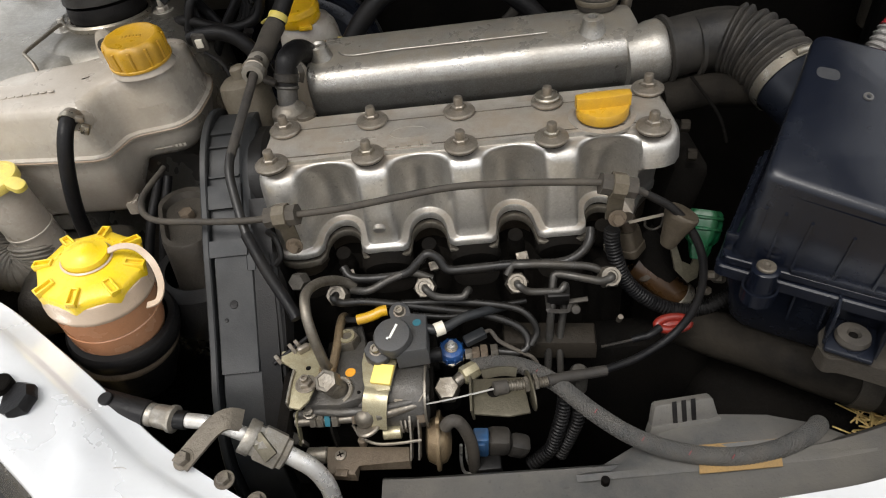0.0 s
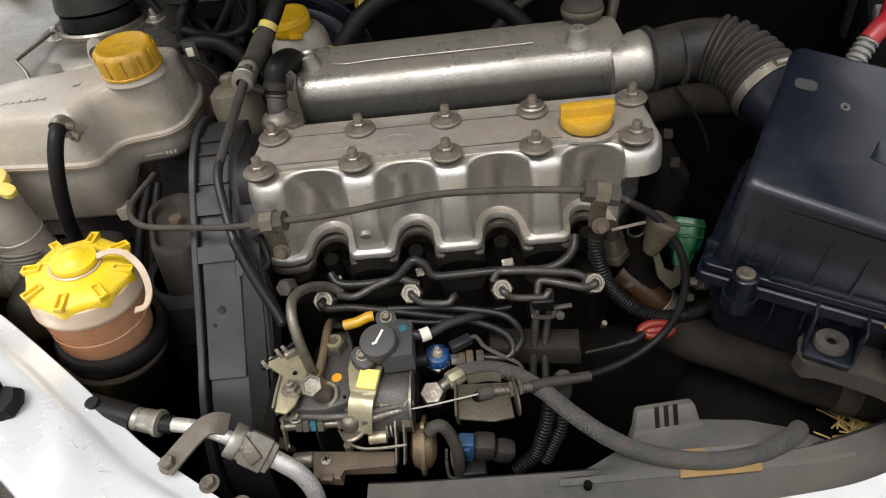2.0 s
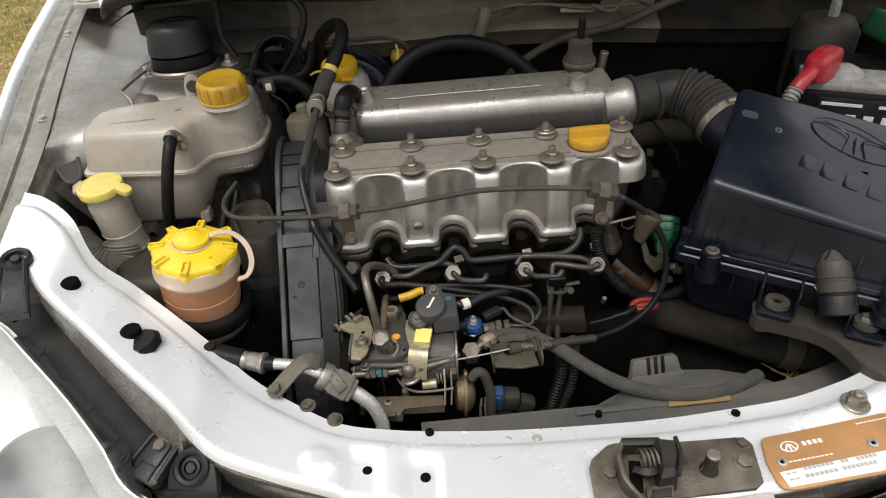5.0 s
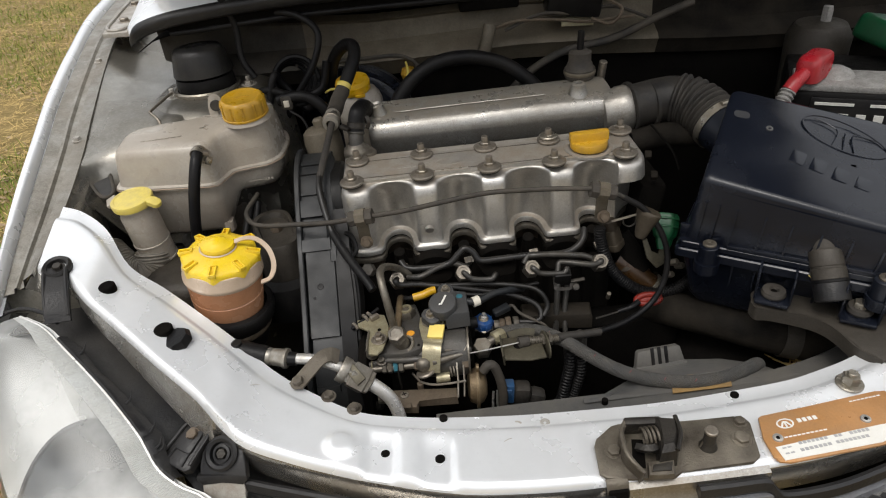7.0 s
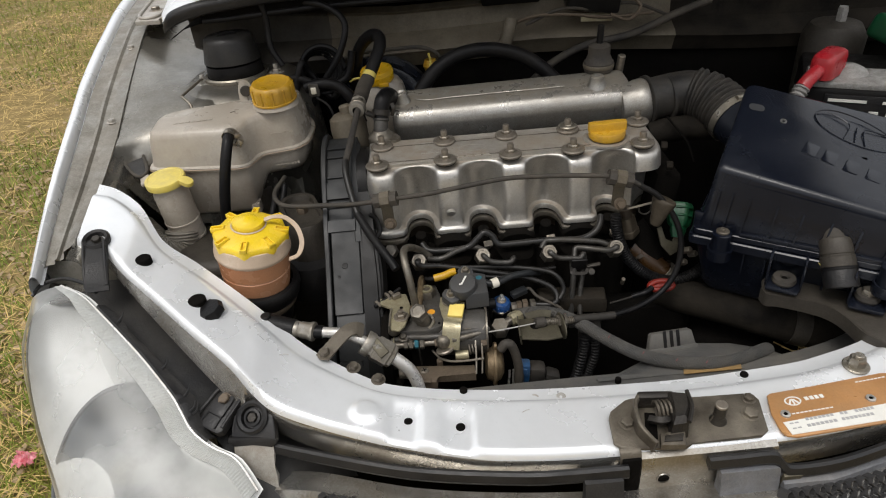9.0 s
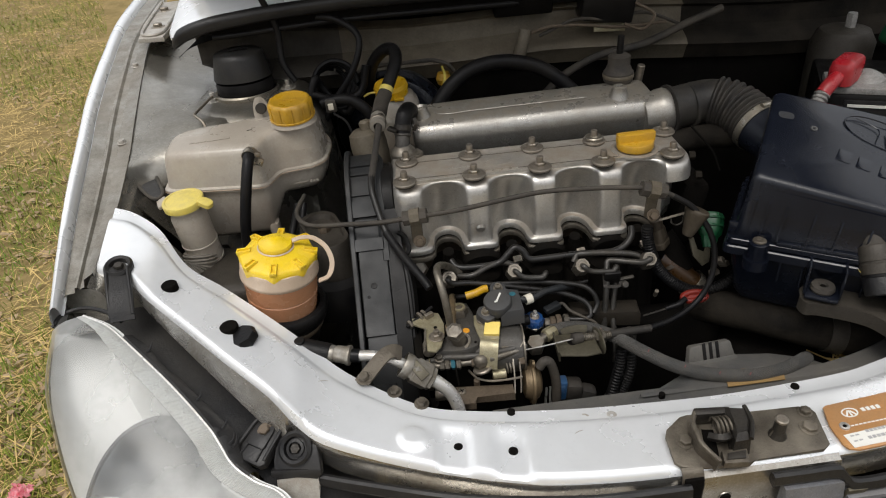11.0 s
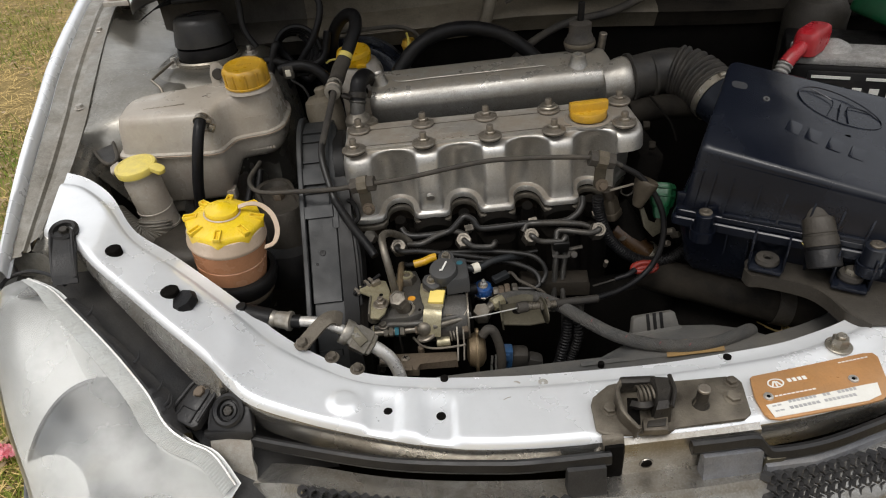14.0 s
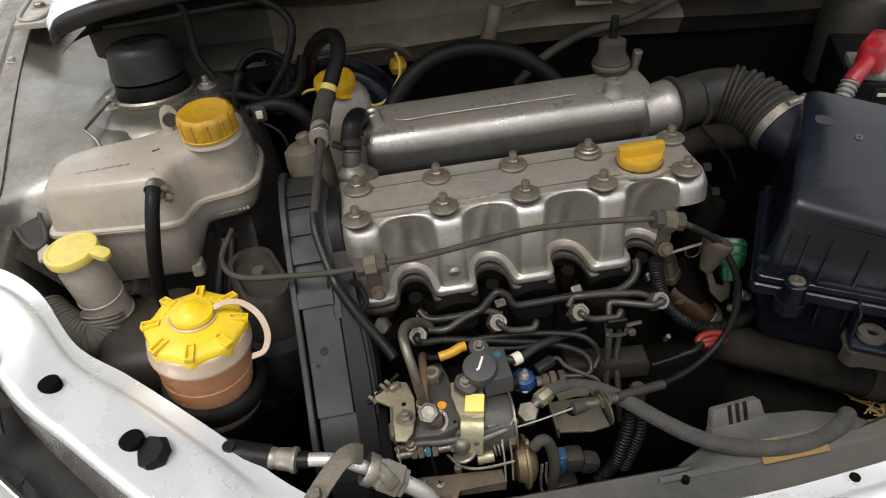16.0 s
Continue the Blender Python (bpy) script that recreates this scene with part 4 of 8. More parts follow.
    part("bulkhead_seal", loft(rings), "seal", t, "curved black rubber seal", smooth=60)
    low = spline([(x, y + .006, z - .017 - .012 * min(1, max(0, (x + .5) / .12))) for x, y, z in edge[3:]], 6)
    part("seal_lip", tube(low, .0045, 10, 1, smooth=False, taper=.006), "rubber", t, "lower lip of the rubber seal")
    # This black sheet draws the shade between seal and lower lip.
    part("seal_web", loft([[p, q] for p, q in zip(line[18:], low)], close=False), "dark", t, "black sheet standing in for the shade under the seal")
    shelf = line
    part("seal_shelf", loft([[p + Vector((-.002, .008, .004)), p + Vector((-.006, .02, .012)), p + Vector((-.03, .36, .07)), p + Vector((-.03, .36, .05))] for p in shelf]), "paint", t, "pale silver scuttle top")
    # The silver top's underside is coloured black in place of its shade.
    part("shelf_underside", loft([[p + Vector((0, .008, -.026)), p + Vector((0, .1, -.03)), p + Vector((0, .2, -.034))] for p in shelf[3:]], close=False), "dark", t, "underside of the scuttle top, coloured black for its shade")
    part("cowl_bracket", box((.1, .03, .03), pose(.06, .89, 1.075, 5, 0, -4), .004), "dark", t)
    part("relay_box", box((.09, .05, .06), pose(.2, .87, 1.07, 0, 8, -4), .006), "black", t)
    part("hole_plate", box((.055, .004, .014), pose(.205, .862, 1.028, -20, 4, 0), .001), "passivate", t)
    # The shade behind the engine is in the firewall's near-black colour.
    part("firewall", box((1.36, .03, .62), pose(.28, .90, .66), 0), "dark", t, "firewall coloured near-black for the shade behind the engine")


cowl()
part("bonnet", box((1.25, .86, .025), pose(.12, .68, 1.45, -50, 0, 0), .01), "paint", car, "silver bonnet propped open")
part("bonnet_lining", box((1.18, .8, .008), pose(.12, .664, 1.437, -50, 0, 0), .003), "black", car)
# Plain wall added behind the scuttle, with shade as its colour.
part("body_wall", box((1.5, .03, .7), pose(.27, 1.2, 1.2), .004), "dark", car, "body wall behind the scuttle, coloured near-black for its shade")
part("hinge_bracket", prism([(-.612, .955), (-.566, .95), (-.572, 1.06), (-.595, 1.25), (-.655, 1.25), (-.632, 1.06)], 1.066, 1.074, .002), "worn", car, "dusty silver hinge bracket")
part("bracket_rib", tube([(-.645, 1.24, 1.076), (-.624, 1.06, 1.076), (-.608, .972, 1.076), (-.575, .97, 1.076), (-.581, 1.06, 1.076), (-.603, 1.24, 1.076)], .003, 8), "worn", car)
for x, y in ((-.597, 1.03), (-.62, 1.165)):
    hex_bolt(car, (x, y, 1.073), (0, 0, 1), .0085, .008, "stud", 1.5, "hinge_bolt")
part("far_wing", box((.12, 1.4, .55), pose(.93, .9, .78, 0, 0, -4), .03), "paint", car)
# Added near-black walls and floor keep stray light out of the bay.
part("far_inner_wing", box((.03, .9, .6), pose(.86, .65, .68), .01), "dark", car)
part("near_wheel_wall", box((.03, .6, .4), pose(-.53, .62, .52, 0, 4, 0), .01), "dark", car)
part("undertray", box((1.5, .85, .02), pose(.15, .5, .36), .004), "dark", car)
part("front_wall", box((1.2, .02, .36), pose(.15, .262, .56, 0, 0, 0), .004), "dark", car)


def bumper():
    t = thing("front_bumper", "silver bumper with a black mesh grille", "bumper", (.15, .0, .5))
    top = spline([(-.32, .155, .775), (-.25, .135, .79), (-.15, .105, .79), (-.05, .088, .79), (.06, .08, .79), (.2, .08, .792), (.32, .092, .797), (.45, .13, .8), (.6, .25, .82)], 8)
    part("bumper_skin", loft([[p + Vector((0, d, e)) for d, e in ((.03, -.004), (.004, .0), (0, -.006), (-.008, -.02), (-.02, -.028), (-.03, -.05), (-.05, -.3))] for p in top], close=False), "skirt", t)
    def lip(line):
        return loft([[p + Vector((0, d, e)) for d, e in ((.004, -.006), (.003, .004), (-.001, .006), (-.004, .0045), (-.006, -.004), (-.004, -.009))] for p in spline(line, 6)])
    part("grille_seal", lip([(-.31, .185, .818), (-.25, .163, .818), (-.15, .131, .818), (-.05, .112, .82), (.0, .107, .822), (.056, .105, .824)]), "seal", t, "black rubber sealing lip", smooth=25)
    part("grille_seal", lip([(.131, .104, .826), (.16, .1035, .8265), (.191, .103, .827), (.199, .1, .820), (.209, .0965, .813), (.25, .097, .815), (.293, .1035, .82), (.36, .12, .826), (.42, .15, .83)]), "seal", t, "black rubber sealing lip", smooth=25)
    # The sheet that hangs down under the latch, with a slot beside it.
    part("latch_bracket", loft([[Vector((x, .1125 + y, z)) for y, z in ((.004, .832), (-.002, .829), (-.004, .822), (-.004, .80), (-.0045, .77), (-.005, .74), (.0, .74), (.0, .82))] for x in np.linspace(.0705, .2, 9)]), "skirt", t, "dull silver sheet under the latch")
    # A black plate stands in for the shaded slot, a disc for the hole.
    part("bracket_slot", box((.018, .004, .07), pose(.0605, .1095, .797, 0, 0, 0), .001), "dark", t, "black slot beside the latch sheet")
    part("bracket_hole", rod((.093, .1068, .8), (.093, .1088, .8005), .0055, seg=20), "dark", t)
    part("hole_rim", lathe([(.0056, 0), (.0072, .0), (.0066, .0012), (.0056, .0012)], aim((.093, .1085, .8), (.093, .09, .801)), 24), "skirt", t)
    for x0, x1, z0, z1 in ((.014, .05, .82, .782), (.142, .198, .817, .77), (.2, .34, .806, .792)):
        # The right-hand blocks get the colour with the sky's reflection in it.
        part("trim_block", loft([[Vector((x, .1 + .25 * max(0, x - .25) + y, z)) for y, z in ((.004, z0), (-.004, z0 - .001), (-.012, z1 + .01), (-.014, z1), (.004, z1))] for x in np.linspace(x0, x1, 7)]), "pan" if x0 < .1 else "trim", t, "dusty plastic trim block")
    part("trim_gap", box((.018, .004, .036), pose(.2085, .0955, .793, 12, 0, 0), .001), "olive", t)
    # Honeycomb grille on either side of the latch.
    for x0, x1, zz in ((-.24, .03, .79), (.2, .44, .794)):
        bm = bmesh.new()
        n = int((x1 - x0) / .0105)
        for row in range(5):
            for k in range(n):
                x = x0 + .0105 * (k + .5 * (row % 2))
                y = float(np.interp(x, [-.25, -.15, -.05, .06, .2, .32, .45], [.132, .104, .088, .082, .082, .093, .128])) - .005 * row
                z = zz - .009 * row
                lathe([(.0056, -.005), (.0056, .005), (.0045, .005), (.0045, -.005), (.0056, -.005)], pose(x, y, z, 62, 0, 30), 6, bm)
        part("grille", bm, "mesh", t, "black honeycomb mesh grille", smooth=0)


bumper()


def headlight():
    t = thing("headlight", "large hazed headlight with a round reflector", "headlight", (-.47, .22, .8))
    top = spline([(-.547, .354, .924), (-.516, .336, .919), (-.487, .309, .910), (-.436, .261, .886), (-.396, .218, .866), (-.384, .202, .856), (-.372, .186, .843), (-.351, .172, .832), (-.327, .162, .822), (-.306, .139, .80)], 4)
    low = spline([(-.590, .354, .905), (-.588, .298, .868), (-.566, .235, .825), (-.532, .172, .785), (-.51, .125, .755), (-.44, .075, .73), (-.37, .035, .71)], 6)
    deep = spline([(-.583, .36, .88), (-.576, .315, .80), (-.555, .245, .75), (-.527, .175, .71), (-.50, .10, .68), (-.44, .05, .66), (-.37, .01, .64)], 6)
    rings, sides = [], []
    bulge = Vector((-.25, -.5, .75))
    for i, (a, b, c) in enumerate(zip(top, low, deep)):
        swell = .036 * min(1, .25 + i / 9)
        rings.append([a.lerp(b, k / 12) + bulge * swell * math.sin(math.pi * k / 12) ** .8 for k in range(13)])
        sides.append([b + Vector((.001, .001, -.001))] + [b.lerp(c, k / 5) + Vector((-.008, -.012, 0)) * math.sin(k / 5 * 1.6) for k in range(1, 6)])
    part("lens", loft(rings, close=False), "lens", t, "clear hazed plastic lens", smooth=70).visible_shadow = False
    part("lens_side", loft(sides, close=False), "flange", t, "hazed plastic side of the lens", smooth=70)
    part("lens_rim", tube(top, .0019, 8, 1, smooth=False), "bright_alu", t, "bright worn lens rim")
    # The flange inside the rim carries fine ribs across its width.
    rings = []
    fine_top, fine_low = spline(top, 6), spline(low, 6)
    for i, (a, b) in enumerate(zip(fine_top, fine_low)):
        swell = .036 * min(1, .25 + i / 54)
        rings.append([a.lerp(b, u) + bulge * (swell * math.sin(math.pi * u) ** .8 + .0015 + (.0005 if i % 2 else 0)) for u in (np.linspace(0, .11 - .04 * i / len(fine_top), 6))])
    part("lens_flange", loft(rings, close=False), "flange", t, "pale finely ribbed lens flange", smooth=0)
    part("lens_seal", tube([(-.588, .357, .911), (-.58, .368, .918), (-.56, .372, .922), (-.54, .366, .924), (-.518, .355, .922), (-.503, .343, .918)], .0024, 8), "seal", t, "thin black lens seal")
    rings = []
    for a, b, c in zip(top, low, deep):
        back = Vector((.05, .06, -.07))
        m = a.lerp(b, .12)
        rings.append([a + Vector((.004, .004, -.004)), m + Vector((0, 0, -.0)), a.lerp(b, .3) + back * .25, a.lerp(b, .6) + back * .5, b + back * .04, c + back * .03])
    part("bezel", loft(rings, close=False), "housing", t, "pale grey lamp housing", smooth=50)
    axis = Vector((-.3, -.62, .72)).normalized()
    c = Vector((-.463, .178, .799))
    part("reflector", lathe([(0, -.02), (.03, -.018), (.055, -.012), (.072, -.004), (.082, .004), (.0845, .005), (.087, .003), (.0885, -.004)], aim(c, c + axis) @ Matrix.Diagonal((.9, 1.05, 1, 1)), 64), "chrome", t, "round mirrored reflector bowl", smooth=60)
    part("reflector_rim", lathe([(.0835, .004), (.0855, .0072), (.089, .0068), (.0905, .002), (.09, -.006)], aim(c, c + axis) @ Matrix.Diagonal((.9, 1.05, 1, 1)), 64), "rim", t, "dark rim of the reflector", smooth=60)
    part("bulb", lathe([(.014, -.018), (.014, -.006), (.008, .002), (0, .004)], aim(c, c + axis), 20), "zinc", t)
    # The ragged rubbery back edge of the housing in the gap behind the lens.
    rnd = random.Random(21)
    rings, out = [], Vector((.64, .77, 0))
    dense = spline(top[7:-9], 4)
    for i, p in enumerate(dense):
        w = .0125 + .003 * noise.noise(p * 30) + .0012 * noise.noise(p * 190) + .007 * math.exp(-((i - 46) / 14) ** 2)
        k = .0012 * noise.noise(p * 120)
        rings.append([p + Vector((0, 0, .001)), p + out * .003 + Vector((0, 0, .003 + k)), p + out * w * .6 + Vector((0, 0, .001 + k)), p + out * w + Vector((0, 0, -.003)), p + out * (w - .001) + Vector((0, 0, -.010)), p + out * .006 + Vector((0, 0, -.05))])
    part("housing_edge", loft(rings, close=False), "seal", t, "black ragged plastic housing edge", smooth=45)
    for u in (.12, .34, .52, .7, .74):
        p = dense[int(u * len(dense))] + out * rnd.uniform(.007, .011) + Vector((0, 0, .0005))
        part("torn_flake", tube([p, p + Vector((.004, .004, rnd.uniform(.002, .005))), p + Vector((.005, .010, rnd.uniform(.004, .009)))], .0016, 6, 3, taper=.0004), "seal", t, "torn black plastic flake")
    shift = Vector((-.001, -.011, .002))
    def lie(pts):
        return [Vector(p) + shift for p in pts]
    part("mounting_tab", strip(lie([(-.511, .413, .948), (-.507, .398, .947), (-.502, .378, .941), (-.5, .362, .929), (-.499, .352, .918)]), .025, .006, (.3, -.8, .5)), "seal", t, "black plastic mounting tab")
    for d in (-.0115, .0115):
        part("tab_ridge", tube(lie([(-.511 + d, .405 + d * .2, .953), (-.506 + d, .39 + d * .2, .95), (-.501 + d, .37 + d * .2, .94), (-.499 + d, .354 + d * .2, .924)]), .0022, 8), "seal", t)
    part("tab_eye", lathe([(.010, 0), (.016, 0), (.0165, .005), (.014, .008), (.011, .006), (.010, 0)], pose(-.512, .401, .951, 14, 4, 0), 24), "seal", t, "black plastic tab eye")
    hex_bolt(t, (-.512, .401, .952), (.1, -.2, 1), .0055, .006, "latch_dark", 1.5, "tab_bolt")
    # Lower ear: a rounded tongue with a raised rim and a rusty bolt.
    tongue = pose(-.342, .219, .848, 16, 0, -34)
    outline = [(.019 * math.cos(v), .019 * math.sin(v)) for v in np.linspace(0, math.pi, 15)] + [(-.0195, -.012), (-.021, -.03), (-.016, -.034), (.016, -.034), (.021, -.03), (.0195, -.012)]
    ear = part("mounting_ear", prism(outline, -.006, .002, .0015, tongue), "seal", t, "black plastic mounting ear")
    part("ear_ridge", tube([tongue @ Vector((x * .9, y * .9, .003)) for x, y in [outline[-2]] + [outline[-1]] + outline[:16] + [outline[16]]], .0021, 8, 2), "seal", ear)
    part("ear_pad", prism([(x * .55, y * .55) for x, y in outline], .002, .0045, .001, tongue), "seal", ear)
    for x in (-.009, .009):
        part("ear_rib", tube([tongue @ Vector((x, -.013, .0025)), tongue @ Vector((x * 1.2, -.031, .0025))], .0014, 6), "seal", ear)
    hex_bolt(t, tongue @ Vector((0, 0, .003)), (-.1, -.35, .9), .0058, .006, "rust", 1.4, "tab_bolt")


headlight()


def bumper_mount():
    t = thing("bumper_bracket", "black plastic bumper clip with pale painted tab", "bracket", (-.305, .19, .83))
    m = pose(-.31, .195, .845, 40, -6, -6)
    outline = [(.021 * math.cos(v), .018 * math.sin(v)) for v in np.linspace(.15, math.pi - .15, 15)] + [(-.0235, -.01), (-.025, -.022), (.024, -.024), (.0235, -.01)]
    part("clip", prism(outline, -.008, .0, .002, m), "seal", t, "black plastic clip")
    part("ring", lathe([(.0105, 0), (.0165, 0), (.0172, .004), (.0145, .006), (.0115, .0045), (.0105, 0)], m, 28), "seal", t, "raised black plastic ring")
    part("ring", lathe([(.0065, 0), (.009, .0), (.009, .003), (.0065, .0035)], m, 20), "seal", t)
    part("screw", hexbar(m @ Vector((0, 0, -.001)), m @ Vector((0, 0, .004)), .0055), "latch_dark", t)
    part("clip_skirt", prism([(-.025, 0), (.024, 0), (.0255, -.006), (.02, -.011), (.0, -.007), (-.02, -.01), (-.026, -.005)], -.004, .003, .001, pose(-.311, .181, .832, 68, 0, -6)), "seal", t, "ragged lower edge of the clip")
    part("tab", prism([(-.021, .004), (.02, .004), (.0215, -.012), (.019, -.026), (.0225, -.036), (.021, -.05), (.024, -.06), (.018, -.085), (-.021, -.085), (-.0225, -.05), (-.02, -.03), (-.0215, -.015)], -.004, .0, .001, pose(-.311, .1765, .826, 66, 0, -6)), "worn", t, "pale chipped painted tab")


bumper_mount()


def gap_filler():
    part("lamp_pan", loft([[a + Vector((0, .0, -.03)), a + Vector((.03, .03, -.03)), a + Vector((.06, .06, -.045)), a + Vector((.08, .085, -.08))] for a in spline([(-.54, .37, .93), (-.455, .28, .893), (-.394, .228, .87), (-.34, .178, .838), (-.30, .12, .80)], 4)], close=False), "pan", car, "grey dusty plastic duct behind the lamp")


gap_filler()


def latch():
    t = thing("bonnet_latch", "grimy black steel bonnet latch on its plate", "latch", (.125, .145, .835))
    poly = [(.05, .155), (.054, .163), (.072, .176), (.08, .1775), (.135, .1715), (.19, .17), (.2, .165), (.202, .16), (.194, .123), (.185, .117), (.12, .117), (.112, .112), (.075, .115), (.052, .119), (.047, .125)]
    part("plate", prism(poly, .8355, .8385, .0008), "latch", t, "grimy dark brown base plate")
    # The slot is a black patch on the plate, shade given as colour.
    part("striker_slot", prism([(.078, .127), (.086, .157), (.097, .155), (.089, .124)], .8384, .8392, 0), "dark", t, "black striker slot")
    part("side_plate", strip([(.084, .169, .846), (.076, .158, .846), (.0735, .145, .846), (.0735, .13, .846), (.082, .112, .843)], .016, .003, (-1, 0, .12)), "latch", t)
    part("bent_rim", tube([(.084, .169, .854), (.076, .158, .854), (.0735, .145, .854), (.0735, .13, .853), (.082, .113, .849)], .0022, 8), "latch", t)
    part("bridge", box((.036, .009, .018), pose(.098, .165, .848, 8, 0, -6), .003), "latch_dark", t)
    part("catch_block", loft([[Vector((x, y, z)) for x, y in poly2] for z, poly2 in ((.838, ((.108, .166), (.129, .162), (.126, .142), (.117, .123), (.099, .122), (.104, .142))), (.856, ((.109, .165), (.128, .161), (.1255, .143), (.117, .126), (.102, .125), (.106, .142))), (.8605, ((.112, .161), (.125, .158), (.122, .144), (.115, .132), (.106, .131), (.109, .142))))]), "latch_dark", t, "greasy black catch block", smooth=20)
    part("block_rim", tube([(.1275, .162, .859), (.1255, .143, .859), (.1165, .125, .858)], .0022, 8), "latch_dark", t)
    part("claw", strip([(.085, .14, .849), (.092, .134, .853), (.1, .135, .852), (.106, .142, .848)], .006, .006, (0, -.4, 1)), "latch_dark", t, "pivoting striker claw")
    part("spring", tube([(.092 + .00062 * k, .147 + .0085 * math.cos(k), .853 + .0085 * math.sin(k)) for k in np.arange(0, 22, .4)], .0014, 6, 2), "latch", t, "coiled steel spring")
    part("release_lever", prism([(.0905, .1255), (.115, .1265), (.1095, .1095), (.087, .1115)], .839, .846, .0015), "latch", t)
    part("lever_tab", prism([(.094, .121), (.112, .122), (.108, .1135), (.091, .1145)], .846, .8475, .0006), "latch_dark", t)
    part("pin", lathe([(.0085, 0), (.008, .002), (.0064, .005), (.0058, .008), (.0056, .02), (.0052, .021), (0, .021)], pose(.1525, .1395, .838), 20), "latch_dark", t, "grimy guide pin")
    part("pin_tip", lathe([(.006, 0), (.006, .0022), (.005, .003), (0, .003)], pose(.1527, .1395, .8585), 20), "stud", t, "pale worn pin tip")
    part("pin_fin", strip([(.145, .139, .8395), (.1485, .1395, .848), (.1505, .14, .852)], .002, .0015, (0, -1, 0)), "latch", t)
    for x, y, r in ((.066, .146, .0062), (.186, .143, .007), (.1925, .162, .005)):
        hex_bolt(t, (x, y, .838), (0, 0, 1), r, .005, "latch", 1.35, "plate_bolt")
    part("plate_tongue", strip([(.06, .118, .8375), (.06, .114, .836), (.06, .111, .83), (.06, .110, .82)], .02, .002, (0, -.7, .7)), "latch", t)


latch()


def maker_plate():
    t = thing("maker_plate", "orange-brown riveted identification plate with white panel", "plate", (.27, .145, .836))
    poly = [(.2125, .165), (.216, .167), (.26, .171), (.335, .1795), (.345, .179), (.347, .173), (.333, .13), (.32, .1215), (.304, .119), (.217, .1125), (.208, .115), (.2055, .121), (.206, .142)]
    part("plate", prism(poly, .8355, .8375, .0005), "copper", t)
    poly = [(.2115, .13), (.312, .14), (.326, .141), (.321, .1265), (.306, .1215), (.213, .115)]
    part("panel", prism(poly, .8375, .8381, 0), "label", t, "white printed panel")
    part("emblem", lathe([(.0078, 0), (.0078, .0005), (.0064, .0005), (.0064, 0)], pose(.233, .1545, .8376, 0, 0, 6) @ Matrix.Diagonal((1.08, .72, 1, 1)), 28), "label", t, "white oval emblem outline")
    for a in (-32, 0, 32):
        part("emblem_bar", box((.0016, .0075, .0005), pose(.233 + a * .0001, .1535, .8379, 0, 0, a), 0), "label", t)
    for k in range(4):
        part("mark", box((.0036, .0042, .0005), pose(.2475 + .0052 * k, .1562 + .0004 * k, .8378, 0, 0, 6), 0), "label", t)
    for x0, y0, x1, y1, h, ink in ((.224, .139, .267, .1425, .0013, "label"), (.304, .1705, .337, .174, .0012, "label"), (.233, .131, .262, .1335, .003, "ink"), (.268, .134, .276, .1345, .003, "ink"), (.283, .135, .303, .137, .0032, "ink"),
                                   (.231, .1235, .262, .1265, .003, "ink"), (.266, .127, .299, .13, .003, "ink"), (.216, .1275, .226, .1285, .0014, "ink"), (.216, .1215, .226, .1225, .0014, "ink")):
        n = max(2, round((x1 - x0) / .0042))
        for k in range(n):
            s = (k + .5) / n
            part("printed_line", box(((x1 - x0) / n * .72, h, .0004), pose(x0 + (x1 - x0) * s, y0 + (y1 - y0) * s, .8378 if ink == "label" else .8383, 0, 0, 4), 0), ink, t)
    for x, y in ((.2185, .1395), (.307, .1485)):
        part("rivet", lathe([(.0048, 0), (.0045, .0016), (.0028, .002), (.0024, .0008), (0, .0008)], pose(x, y, .8375), 18), "alu", t)
        part("rivet_bore", rod((x, y, .838), (x, y, .8391), .0018, seg=12), "dark", t)


maker_plate()
hex_bolt(car, (.322, .197, .8315), (0, 0, 1), .0088, .013, "zinc", 1.5, "bumper_bolt", .004)
# ---- engine ----
SCALLOPS = (-.125, -.038, .049, .136)
LEFT, RIGHT, REAR = -.19, .206, .5925


def cover_outline(lobe, apex, r, grow=0.0, round_=1.0, end_lobe=None, soft=4):
    """The cover's plan: a straight back and a front edge with four round bays for the injectors and rounded lobes between."""
    pts = [(LEFT - grow, REAR + grow), (LEFT - grow, .55), (LEFT - grow, .51)]
    front = [(LEFT - grow, lobe + .016), (LEFT - grow + .002, lobe + .006), (LEFT + .010, lobe), (LEFT + .018, lobe), (LEFT + .026, lobe)]
    for i, c in enumerate(SCALLOPS):
        for k in range(25):
            a = math.pi * (1 - k / 24)
            front.append((c + r * math.cos(a), lobe + (apex - lobe) * math.sin(a) ** round_))
        if i < 3:
            gap = SCALLOPS[i + 1] - c - 2 * r
            front += [(c + r + gap * s, lobe) for s in (.14, .28, .43, .57, .72, .86)]
    end = RIGHT + grow
    e = lobe if end_lobe is None else end_lobe
    front += [(end - .04, lobe * .5 + e * .5), (end - .034, lobe * .3 + e * .7), (end - .02, e), (end - .01, e + .002), (end - .002, e + .01), (end, e + .03)]
    for _ in range(soft):
        front = [front[0]] + [tuple(.25 * p[j] + .5 * q[j] + .25 * s[j] for j in (0, 1)) for p, q, s in zip(front, front[1:], front[2:])] + [front[-1]]
    return [(x, y - .024 * x) for x, y in pts + front + [(end, .56), (end, REAR + grow)]]


def valve_cover():
    t = thing("valve_cover", "dusty cast aluminium valve cover with four rounded bays", "engine cover", (0, .53, .866))
